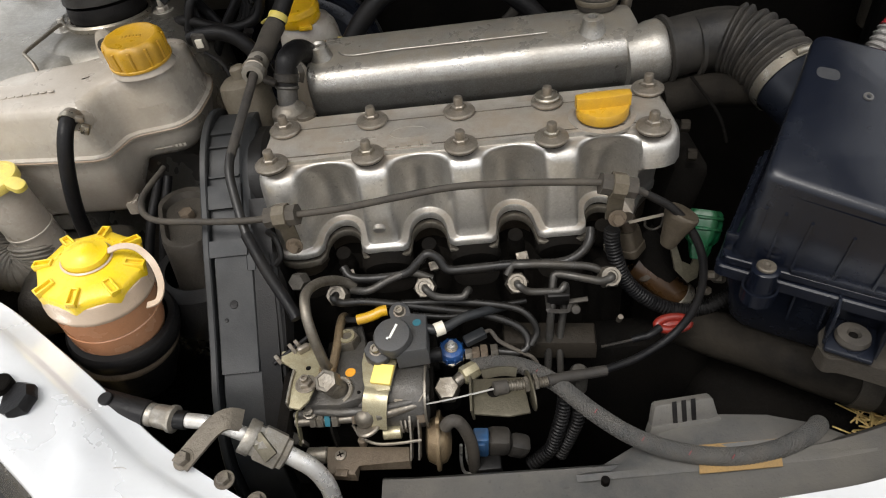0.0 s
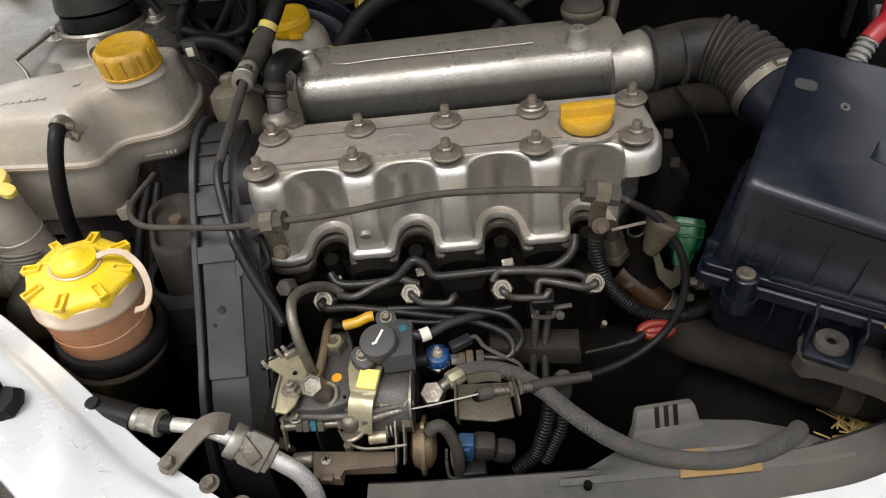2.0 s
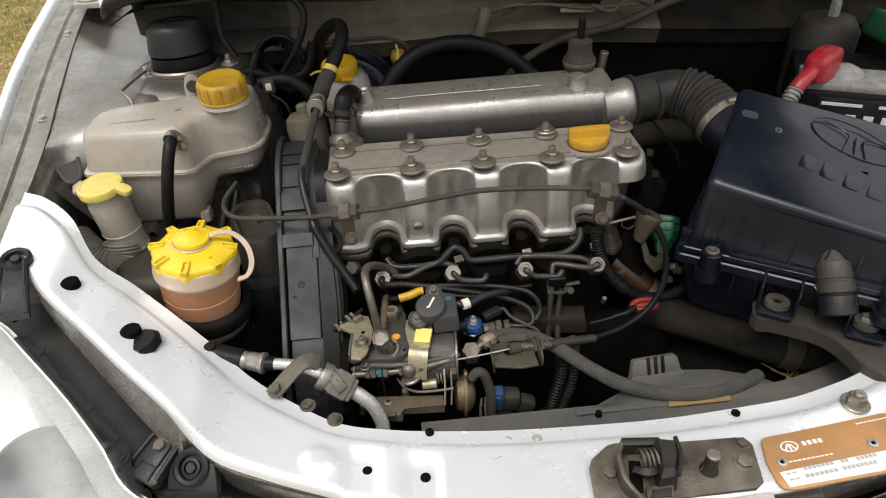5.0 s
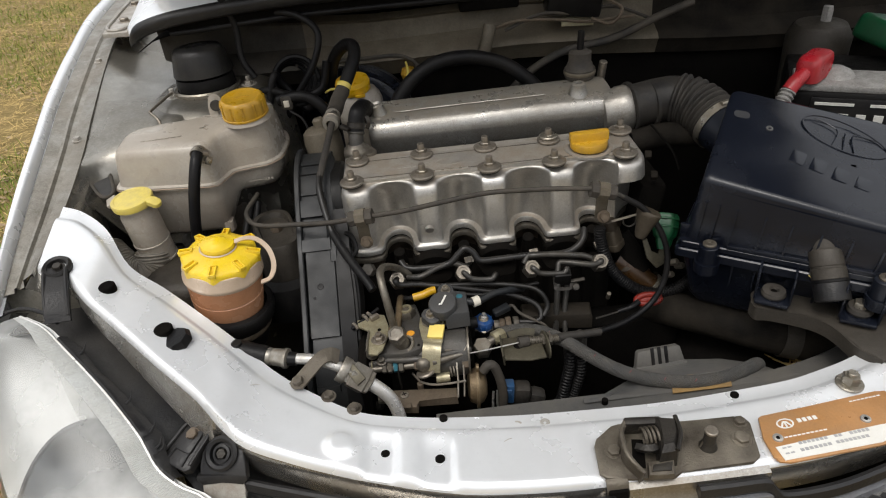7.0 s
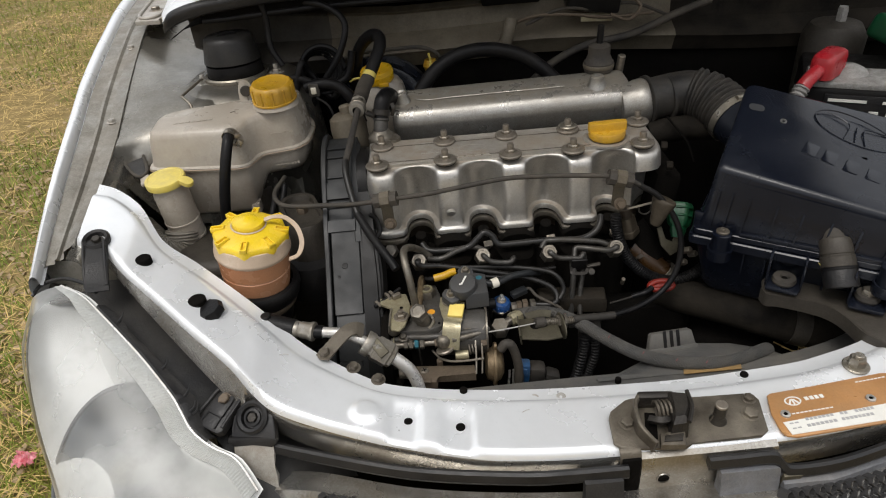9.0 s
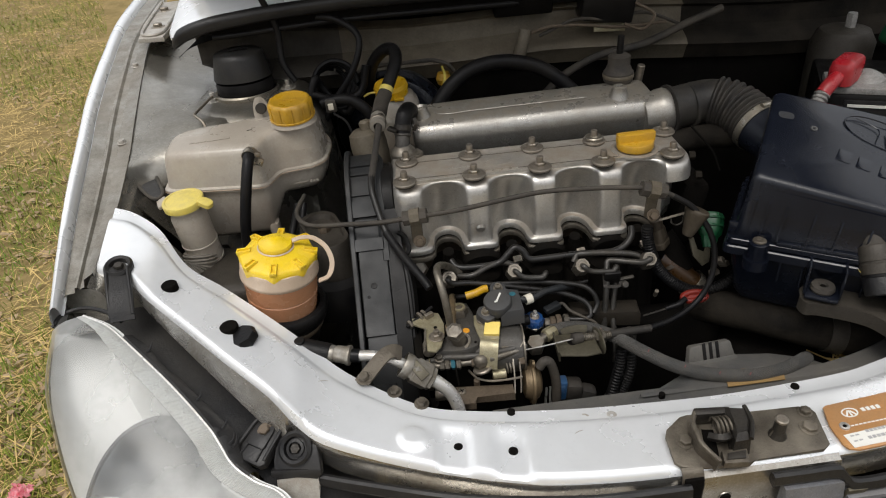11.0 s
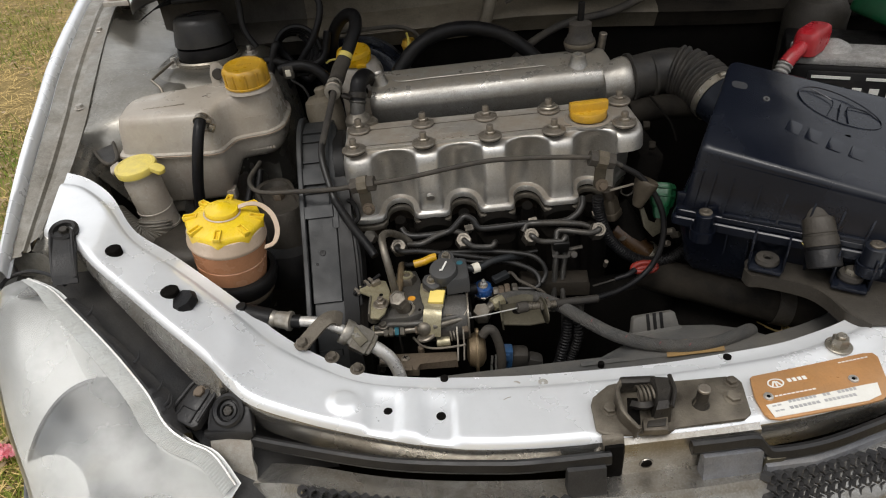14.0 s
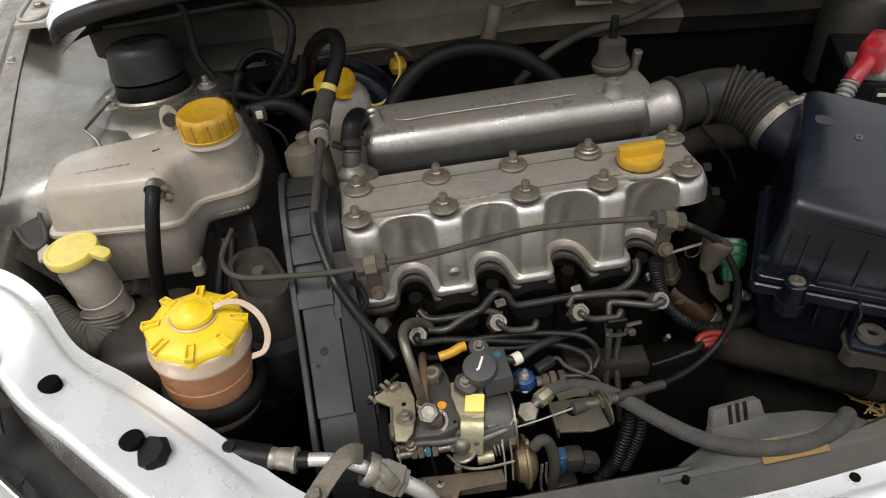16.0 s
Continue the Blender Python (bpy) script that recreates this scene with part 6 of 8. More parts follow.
    o = thing("coolant_outlet", "dusty aluminium coolant elbow with black hose clamp", "coolant elbow", (-.171, .605, .955))
    part("elbow", tube([(-.171, .604, .954), (-.1705, .606, .968), (-.169, .611, .982), (-.167, .616, .992)], .0105, 18), "pump", o, "dull cast elbow")
    part("elbow_bead", lathe([(.0105, 0), (.0122, .002), (.0122, .004), (.0105, .006)], aim((-.169, .611, .9815), (-.167, .616, .992)), 20), "pump", o)
    part("flange", lathe([(.0185, -.004), (.019, .003), (.0175, .008), (.0135, .011), (.0105, .016)], pose(-.171, .603, .957), 24), "bolt", o)
    part("flange_lug", prism(rounded(.02, .03, .008), -.004, .006, .001, pose(-.156, .597, .957, 0, 0, 30)), "bolt", o)
    part("hose", tube([(-.1685, .612, .986), (-.1665, .617, .998), (-.163, .624, 1.008), (-.157, .642, 1.008), (-.152, .665, .995), (-.15, .69, .97)], .0115, 18), "rubber", o, "black rubber hose end")
    part("clamp", lathe([(.0118, 0), (.0128, .001), (.0128, .008), (.0118, .009)], aim((-.168, .6135, .989), (-.166, .618, 1.0)), 24), "latch_dark", o)
    part("clamp_ear", box((.014, .009, .006), pose(-.182, .606, .996, 0, 20, -20), .002), "latch_dark", o)
    part("clamp_ear", strip([(-.152, .608, .99), (-.148, .606, 1.0), (-.15, .609, 1.008)], .005, .0015, (0, -1, .2)), "latch_dark", o)
    th = thing("thermostat_housing", "dusty grey canister with a rounded lid", "canister", (-.225, .63, .9))
    part("canister", lathe([(.026, -.09), (.027, -.02), (.025, -.006), (.018, 0), (0, .002)], pose(-.222, .64, .988, -10, -6, 0), 24), "cowl", th)
    part("lid_boss", lathe([(.009, 0), (.009, .012), (.006, .015), (0, .015)], pose(-.219, .634, .988, -10, -10, 0), 14), "cowl", th)


ac_line()


def throttle_cable():
    t = thing("throttle_cable", "long grey throttle cable in rubber clips over the engine", "cable", (0, .45, .93))
    path = [(-.320, .590, .918), (-.324, .530, .923), (-.304, .495, .923), (-.251, .475, .929), (-.204, .465, .932), (-.165, .458, .938), (-.111, .452, .944), (-.059, .449, .952), (-.009, .447, .958), (.040, .445, .957), (.088, .442, .954), (.133, .438, .949),
            (.158, .436, .936), (.183, .430, .919), (.203, .420, .890), (.211, .410, .859), (.206, .400, .825), (.187, .390, .799), (.151, .375, .788), (.114, .363, .788)]
    part("cable", tube(path, .0032, 12), "dusty_rubber", t)
    part("black_sheath", tube([(.158, .436, .936), (.183, .430, .919), (.203, .420, .890), (.211, .410, .859), (.206, .400, .825), (.187, .390, .799), (.151, .375, .788), (.115, .3635, .788)], .0038, 12), "rubber", t)
    part("cable_sleeve", tube([(.116, .363, .788), (.095, .359, .791), (.076, .355, .795), (.059, .3505, .798)], .0052, 14), "bellows", t)
    for p, q in (((-.18, .4605, .936), (-.150, .4565, .9395)), ((.118, .4395, .9505), (.148, .437, .943))):
        part("rubber_block", tube([p, q], .010, 8, 1, smooth=False), "dusty_rubber", t)
        m = Vector(p).lerp(Vector(q), .5)
        d = (Vector(q) - Vector(p)).normalized()
        part("clip_band", lathe([(.0105, -.0065), (.0118, -.006), (.0118, .006), (.0105, .0065)], aim(m, m + d), 8), "cowl", t, "dusty tan steel clip")
        part("clip_leg", box((.015, .003, .035), pose(m.x, m.y + .003, m.z - .024, 8, 0, 0), .001), "cowl", t, "dusty tan clip leg")
        hex_bolt(t, (m.x + .002, m.y - .001, m.z - .036), (0, -1, .3), .0055, .007, "rust", 1.5, "clip_bolt")


throttle_cable()


def injection_pump():
    t = thing("injection_pump", "diesel injection pump with plated levers and brackets", "fuel pump", (-.1, .36, .74))
    # The housing is coloured for the shade low in the bay.
    part("housing", loft([[Vector((x, y, z)) for x, y in ((-.15, .338), (-.052, .338), (-.046, .345), (-.046, .385), (-.06, .42), (-.1, .43), (-.15, .42))] for z in (.70, .79, .80)]), "block", t, "cast pump housing, near-black for the shade round it")
    part("top_plate", prism([(-.139, .421), (-.112, .421), (-.107, .4), (-.106, .375), (-.105, .345), (-.108, .336), (-.128, .330), (-.16, .333), (-.158, .345), (-.138, .362)], .80, .822, .003), "pump", t, "dull grey cast top plate")
    part("front_rim", tube([(-.172, .334, .806), (-.15, .332, .812), (-.128, .328, .813), (-.1, .329, .812), (-.072, .332, .812), (-.05, .337, .81)], .0036, 12), "pump", t, "cast front rim of the pump")
    part("round_body", lathe([(.0, -.042), (.026, -.042), (.0285, -.036), (.0285, .016), (.027, .02), (.012, .022), (0, .022)], aim((-.072, .352, .794), (-.05, .3505, .794)), 36), "pump", t, "dull aluminium cylinder")
    part("clamp_ring", lathe([(.0287, -.0012), (.0296, -.001), (.0296, .001), (.0287, .0012)], aim((-.0515, .3505, .794), (-.03, .349, .794)), 36), "bolt", t)
    part("clamp_wire", tube([(-.052, .374, .812), (-.0515, .364, .8205), (-.0515, .35, .8235), (-.052, .338, .82), (-.058, .331, .814)], .0008, 8), "stud", t)
    # Position sensor on the pump's top.
    part("sensor_block", prism([(-.075, .415), (-.046, .405), (-.046, .365), (-.075, .363)], .822, .845, .003), "sensor", t, "grey position sensor block")
    cap = part("sensor_cap", lathe([(0, 0), (.0165, 0), (.0175, .003), (.0175, .014), (.0163, .0165), (.0155, .0168), (0, .0172)], pose(-.076, .381, .838, 13, -4, 0), 40), "sensor", t, "round dark grey cap")
    for k, (dx, dy, ln) in enumerate(((0, 0, .015), (-.0048, -.0074, .0022))):
        part("mark", box((.0022, ln, .0008), pose(-.0755 + dx, .3795 + dy, .8556, 13, -4, -30), 0), "label", cap, "worn white line")
    for x, y, z, a in ((-.093, .372, .835, 40), (-.071, .411, .84, 12)):
        part("sensor_ear", prism(rounded(.019, .024, .008), -.004, .006, .002, pose(x, y, z, 13, -4, a)), "sensor", t)
        part("screw_washer", rod((x, y, z + .005), (x, y - .001, z + .0075), .0062, seg=20), "stud", t)
        part("screw", lathe([(0, 0), (.0046, 0), (.0046, .0045), (.004, .0055), (.0024, .0055), (.0024, .003), (0, .003)], pose(x, y - .001, z + .007, 13, -4, 0), 18), "zinc", t)
    part("paint_mark", lathe([(.0042, 0), (.0038, .0005), (0, .0006)], pose(-.055, .396, .8452), 16), "teal", t, "teal paint dab")
    part("yellow_sleeve", tube([(-.113, .413, .838), (-.1, .414, .840), (-.09, .417, .842), (-.084, .418, .842)], .0052, 12), "amber", t, "yellow cable sleeve")
    part("sleeve_wire", tube([(-.112, .413, .838), (-.122, .416, .836), (-.124, .425, .83), (-.12, .435, .82)], .003, 8), "rubber", t)
    part("sensor_lead", tube([(-.066, .378, .832), (-.058, .386, .836), (-.048, .394, .837), (-.04, .393, .836), (-.028, .396, .835), (-.012, .404, .836), (.01, .413, .832), (.03, .428, .82)], .0046, 10), "grey", t)
    part("cable_tie", lathe([(.0052, -.0045), (.0066, -.0045), (.0066, .0045), (.0052, .0045), (.0052, -.0045)], aim((-.035, .394, .8355), (-.02, .399, .836)), 12), "white", t, "white plastic cable tie")
    # Plated bracket: a plate that bends down over the front.
    part("front_bracket", prism([(-.107, .386), (-.098, .387), (-.084, .38), (-.074, .378), (-.0785, .36), (-.082, .338), (-.104, .337), (-.107, .352), (-.109, .37)], .8245, .8268, .0006), "passivate", t, "yellow plated bracket")
    part("bracket_bend", strip([(-.0935, .341, .8256), (-.095, .334, .8252), (-.0965, .328, .8205), (-.0985, .323, .81), (-.1, .319, .797)], .022, .0023, (0, -.4, .9)), "passivate", t, "yellow plated bracket leg")
    part("bracket_washer", rod((-.096, .375, .8255), (-.096, .3745, .831), .009, seg=20), "stud", t)
    part("tag", box((.019, .0185, .0045), pose(-.0885, .352, .8305, 14, -4, -16), .0008), "tag", t, "bright yellow plastic tag")
    # Throttle lever.
    lever = part("throttle_lever", prism([(-.172, .4), (-.151, .393), (-.146, .372), (-.147, .352), (-.153, .331), (-.16, .323), (-.17, .326), (-.17, .344), (-.168, .365), (-.184, .377), (-.185, .389), (-.176, .388)], .8295, .832, .0006), "passivate", t, "speckled plated lever")
    part("lever_hole", rod((-.157, .366, .831), (-.157, .366, .8325), .0024), "dark", lever)
    part("lever_flange", strip([(-.171, .328, .829), (-.1705, .345, .829), (-.169, .364, .829)], .012, .002, (1, 0, .1)), "zinc", lever, "bright bent lever flange")
    part("lever_spring", rod((-.168, .357, .815), (-.168, .34, .815), .0075, seg=18), "stud", t)
    part("lever_washer", rod((-.157, .348, .832), (-.157, .348, .8338), .0098, seg=24), "stud", t)
    part("lever_nut", hexbar((-.157, .348, .8336), (-.157, .348, .8388), .0066), "stud", t)
    part("lever_stud", lathe([(.0036, 0), (.0036, .004), (.0018, .0044), (.0018, .003), (0, .003)], pose(-.157, .348, .8385), 16), "stud", t)
    part("speed_screw", rod((-.192, .378, .828), (-.158, .402, .836), .0022), "rubber", t)
    for p, r in (((-.171, .3925, .833), .0058), ((-.176, .389, .832), .0066), ((-.189, .38, .829), .0058)):
        part("speed_nut", hexbar(p, (p[0] + .003, p[1] + .0022, p[2] + .0007), r), "stud", t)
    part("lever_stop", box((.012, .006, .008), pose(-.163, .387, .835, 0, 0, 30), .002), "stud", t)
    # Banjo bolt leaning to the front.
    part("banjo_head", lathe([(0, 0), (.0108, 0), (.0112, .002), (.0112, .010), (.0102, .0125), (.0072, .0135), (.0068, .0125), (0, .0125)], aim((-.1335, .3435, .836), (-.1365, .337, .852)), 6), "bolt", t, "dull hexagonal bolt head")
    part("banjo_stem", rod((-.127, .349, .812), (-.134, .342, .838), .0092, seg=24), "bolt", t)
    part("banjo_ring", lathe([(.0095, 0), (.0125, .0), (.0132, .0016), (.0125, .0036), (.0095, .0036), (.0095, 0)], aim((-.128, .3455, .8205), (-.1345, .338, .846)), 28), "zinc", t)
    part("plug_nut", hexbar((-.124, .4, .815), (-.124, .4, .831), .0122), "bolt", t)
    part("plug_top", lathe([(.0082, 0), (.0078, .002), (.0052, .0023), (.005, 0), (0, 0)], pose(-.124, .4, .8308), 20), "passivate", t, "brassy plug centre")
    part("orange_dab", lathe([(.005, 0), (.0045, .0006), (0, .0007)], pose(-.12, .364, .8222), 16), "orange_dab", t, "orange paint dab")
    part("plate_screw", rod((-.111, .341, .822), (-.111, .341, .8232), .0016), "dark", t)
    # Linkage along the pump's front.
    part("link_rod", rod((-.172, .329, .803), (-.112, .327, .804), .0042), "bolt", t)
    part("link_plate", strip([(-.169, .333, .812), (-.1695, .327, .80), (-.1705, .32, .782)], .008, .0016, (1, 0, .1)), "passivate", t)
    for x, c, r in ((-.157, "bolt", .0068), (-.1505, "bolt", .0074), (-.1435, "teal", .0074), (-.137, "bolt", .0082), (-.119, "rust", .0076)):
        part("link_nut", hexbar((x, .3285, .804), (x + .0055, .3283, .804), r), c, t)
    part("link_bracket", strip([(-.138, .33, .808), (-.138, .322, .796), (-.137, .318, .78)], .01, .002, (1, 0, .2)), "block", t)
    part("ball_joint", lathe([(0, -.010), (.006, -.0085), (.0088, -.005), (.0098, 0), (.0088, .005), (.005, .0086), (0, .0095)], pose(-.108, .326, .806), 24), "bolt", t, "round link ball joint")
    part("ball_washer", rod((-.106, .321, .794), (-.107, .322, .798), .012, seg=24), "stud", t)
    part("link_arm", tube([(-.1, .3265, .807), (-.086, .3265, .808), (-.07, .329, .809), (-.06, .331, .809)], .0048, 14, taper=.0032), "bolt", t)
    part("arm_collar", lathe([(.0052, -.003), (.0064, -.0025), (.0064, .0025), (.0052, .003)], aim((-.094, .3265, .8075), (-.08, .3265, .808)), 18), "bolt", t)
    hex_bolt(t, (-.0765, .335, .81), (0, -.3, 1), .0046, .006, "bolt", 1.35, "arm_screw")
    hex_bolt(t, (-.157, .3315, .812), (0, -.3, 1), .0046, .006, "bolt", 1.35, "corner_screw")
    for dx, c in ((0, "zinc"), (.0075, "bolt")):
        part("idle_lever", strip([(-.0675 + dx, .334, .806), (-.068 + dx, .325, .797), (-.069 + dx, .313, .782), (-.071 + dx, .302, .768)], .0085, .0016, (1, -.1, .1)), c, t)
    part("lever_coil", tube([(-.078 + .0006 * k, .325 + .007 * math.cos(k), .79 + .007 * math.sin(k)) for k in np.arange(0, 20, .5)], .0011, 5, 2), "stud", t, "small coil spring")
    part("nut_plate", hexbar((-.062, .327, .797), (-.054, .327, .797), .0068), "rust", t)
    part("spring_wire", tube([(-.123, .331, .787), (-.118, .323, .786), (-.113, .317, .785), (-.1, .3105, .785), (-.083, .309, .785), (-.06, .31, .785)], .0014, 8), "stud", t)
    part("shaft_stub", rod((-.095, .322, .783), (-.078, .322, .783), .0062), "passivate", t)
    part("support_bracket", prism([(-.149, .319), (-.072, .311), (-.072, .295), (-.119, .298), (-.12, .288), (-.146, .292)], .764, .775, .0015), "rust", t, "brown steel support bracket")
    part("bracket_slot", box((.012, .007, .003), pose(-.133, .2905, .7755, 0, 0, -6), .001), "rust", t)
    part("bracket_screw", lathe([(.0055, 0), (.0052, .0016), (.003, .0024), (0, .0024)], pose(-.135, .308, .775), 18), "stud", t)
    for a in (20, 110):
        part("screw_slot", box((.006, .0011, .0005), pose(-.135, .308, .7775, 0, 0, a), 0), "dark", t)
    part("bracket_bush", rod((-.167, .314, .77), (-.148, .313, .77), .0075), "stud", t)
    part("bracket_pin", rod((-.115, .319, .772), (-.115, .318, .782), .0038), "rust", t)
    part("pump_flange", box((.012, .1, .09), pose(-.18, .36, .77, 0, 0, 0), .004), "block", t)
    for p in ((-.182, .322, .79), (-.178, .4, .79), (-.176, .33, .74)):
        part("flange_bolt", hexbar(p, (p[0] + .01, p[1] - .004, p[2] + .004), .006), "cast_dark", t)
    part("silver_tab", box((.016, .004, .02), pose(-.176, .324, .775, 20, 0, 0), .001), "stud", t)
    # Outlet side: shaft, stop solenoid, terminal and unions.
    part("delivery_block", rod((-.07, .405, .79), (-.04, .405, .79), .02, seg=24), "block", t)
    part("shaft", rod((-.056, .385, .808), (-.036, .386, .808), .007, seg=20), "rubber", t)
    part("shaft_disc", rod((-.052, .385, .808), (-.0485, .385, .808), .012, seg=24), "bolt", t)
    part("tie_rod", rod((-.075, .381, .812), (-.054, .383, .812), .0032), "stud", t)
    tilt = aim((-.028, .398, .788), (-.0265, .3955, .81))
    v = part("stop_solenoid", lathe([(0, -.03), (.0115, -.03), (.0125, -.004), (.0135, -.002), (.0135, .002), (.0118, .004), (0, .004)], tilt, 28), "black", t, "black stop solenoid")
    part("solenoid_ring", lathe([(.0132, 0), (.0142, .001), (.0142, .004), (.0125, .005)], tilt, 6), "stud", v)
    part("solenoid_cap", lathe([(.0122, .004), (.0124, .011), (.0108, .0145), (.006, .016), (0, .016)], tilt, 28), "blue", v, "blue plastic solenoid top")
    for k in range(10):
        part("cap_notch", box((.0026, .0016, .007), tilt @ pose(0, 0, 0, 0, 0, 36 * k) @ pose(.0123, 0, .008), 0), "blue", v)
    part("terminal_washer", rod(tilt @ Vector((0, 0, .0155)), tilt @ Vector((0, 0, .0172)), .0066, seg=20), "stud", v)
    part("terminal_nut", hexbar(tilt @ Vector((0, 0, .017)), tilt @ Vector((0, 0, .021)), .0048), "alu", v)
    part("terminal_stud", rod(tilt @ Vector((0, 0, .021)), tilt @ Vector((0, 0, .0255)), .0025, seg=12), "alu", v)
    part("flag_terminal", box((.022, .0105, .008), pose(-.003, .399, .812, 0, -8, 20), .0016), "grey", t, "dark grey wire terminal")
    part("terminal_wire", tube([(.007, .403, .8135), (.013, .404, .812), (.02, .396, .806), (.035, .389, .799), (.05, .385, .79), (.056, .38, .778), (.056, .374, .765)], .0021, 8), "dusty_rubber", t)
    part("wire_end", tube([(.007, .403, .8135), (.011, .4045, .813), (.015, .402, .81)], .0013, 8), "white", t)
    for x, r, c in ((-.014, .0058, "stud"), (-.007, .007, "rust"), (.001, .0085, "rust"), (.011, .0078, "bolt")):
        part("pipe_union", hexbar((x, .394, .793), (x + .007, .394, .793), r), c, t)
    part("return_bolt", hexbar((-.034, .36, .783), (-.034, .3545, .798), .0122), "bolt", t)
    part("return_bolt_base", rod((-.033, .365, .76), (-.034, .36, .784), .0105), "block", t)
    part("hose_stem", tube([(-.03, .362, .787), (-.022, .368, .79), (-.014, .374, .79)], .006, 12), "bolt", t)
    # Cold-start diaphragm, edge on, with its vacuum hose and the plug beside it.
    ax = aim((-.046, .322, .762), (-.036, .3215, .7615))
    d = part("diaphragm", lathe([(0, -.0125), (.012, -.012), (.019, -.0095), (.0215, -.004), (.0225, -.002), (.027, -.0018), (.0278, 0), (.027, .0018), (.022, .002), (.0195, .007), (.012, .011), (0, .012)], ax, 40), "bronze", t, "round bronze-coloured diaphragm")
    part("rim_ear", prism(rounded(.011, .008, .003), -.0016, .0016, .0004, ax @ pose(0, .0295, 0, 0, 0, 90)), "bronze", d)
    part("rim_ear", prism(rounded(.011, .008, .003), -.0016, .0016, .0004, ax @ pose(0, -.0295, 0, 0, 0, 90)), "bronze", d)
    part("nozzle", tube([(-.038, .318, .79), (-.032, .318, .798), (-.025, .318, .795), (-.019, .318, .775), (-.016, .318, .748), (-.017, .318, .711)], .0058, 14), "dusty_rubber", d, "dusty hose on the diaphragm")
    part("electric_plug", box((.015, .015, .03), pose(-.008, .331, .736, 0, 4, -4), .002), "blue_plug", t, "blue electrical connector")
    part("plug_lock", box((.007, .003, .012), pose(-.008, .3225, .741, 0, 4, -4), .001), "blue_plug", t)
    part("plug_boot", box((.024, .022, .026), pose(.009, .336, .727, 0, 6, -4), .006), "bellows", t, "dusty black connector boot")
    part("plug_boot", box((.022, .02, .022), pose(.028, .336, .715, 0, 22, -4), .006), "bellows", t, "dusty black connector boot")
    part("black_connector", box((.026, .02, .045), pose(-.003, .322, .695, 0, 0, 0), .003), "black", t)
    part("spring_clip", tube([(-.027, .325, .745), (-.029, .322, .72), (-.027, .32, .702), (-.016, .319, .700), (-.0135, .321, .712)], .0016, 8), "alu", t)
    part("spring_clip", tube([(-.022, .326, .745), (-.023, .323, .725), (-.021, .321, .708)], .0014, 8), "alu", t)
    # Throttle cable's bracket.
    b = part("cable_bracket", prism([(-.01, .359), (.037, .356), (.039, .318), (.02, .316), (-.011, .322)], .7985, .8005, .0006), "olive", t, "dull olive steel cable bracket")
    part("bracket_lip", strip([(.0, .363, .8005), (.018, .362, .8045), (.032, .3605, .803)], .009, .002, (0, -1, .6)), "olive", t)
    part("bracket_fold", strip([(-.0105, .358, .799), (-.0115, .34, .799), (-.012, .322, .798)], .016, .002, (1, 0, .1)), "olive", t)
    part("bracket_end", lathe([(0, 0), (.0155, 0), (.0165, .0006), (.0165, .0018), (.0155, .0024), (0, .0024)], aim((.0415, .343, .797), (.06, .345, .796)) @ Matrix.Diagonal((1.25, .85, 1, 1)), 28), "olive", t, "oval bracket end plate")
    part("bracket_bore", lathe([(.0062, 0), (.0055, .0005), (0, .0005)], pose(.009, .343, .8005), 20), "dark", t)
    part("cable_ferrule", rod((.009, .3425, .8055), (.022, .345, .804), .0066, seg=18), "dusty_rubber", t)
    part("cable_thread", tube([(.021, .345, .804), (.04, .347, .801), (.062, .351, .797)], .0042, 12, ribs=.0009, pitch=.0028), "bolt", t, "threaded cable end")
    for x in (.037, .0455):
        part("lock_nut", hexbar((x, .3465 + (x - .037) * .2, .8015), (x + .004, .3472 + (x - .037) * .2, .801), .0078), "bolt", t)
    part("inner_wire", tube([(.009, .3425, .8055), (-.03, .335, .807), (-.056, .331, .8085)], .0009, 6), "alu", t, "bare steel cable wire")
    return t


injection_pump()


def fuel_pipes():
    t = thing("injector_pipes", "grey steel fuel injection pipes with plated union nuts", "fuel pipes", (0, .42, .84))
    nuts = [(-.131, .433, .853), (-.0455, .431, .853), (.042, .424, .853), (.129, .42, .853)]
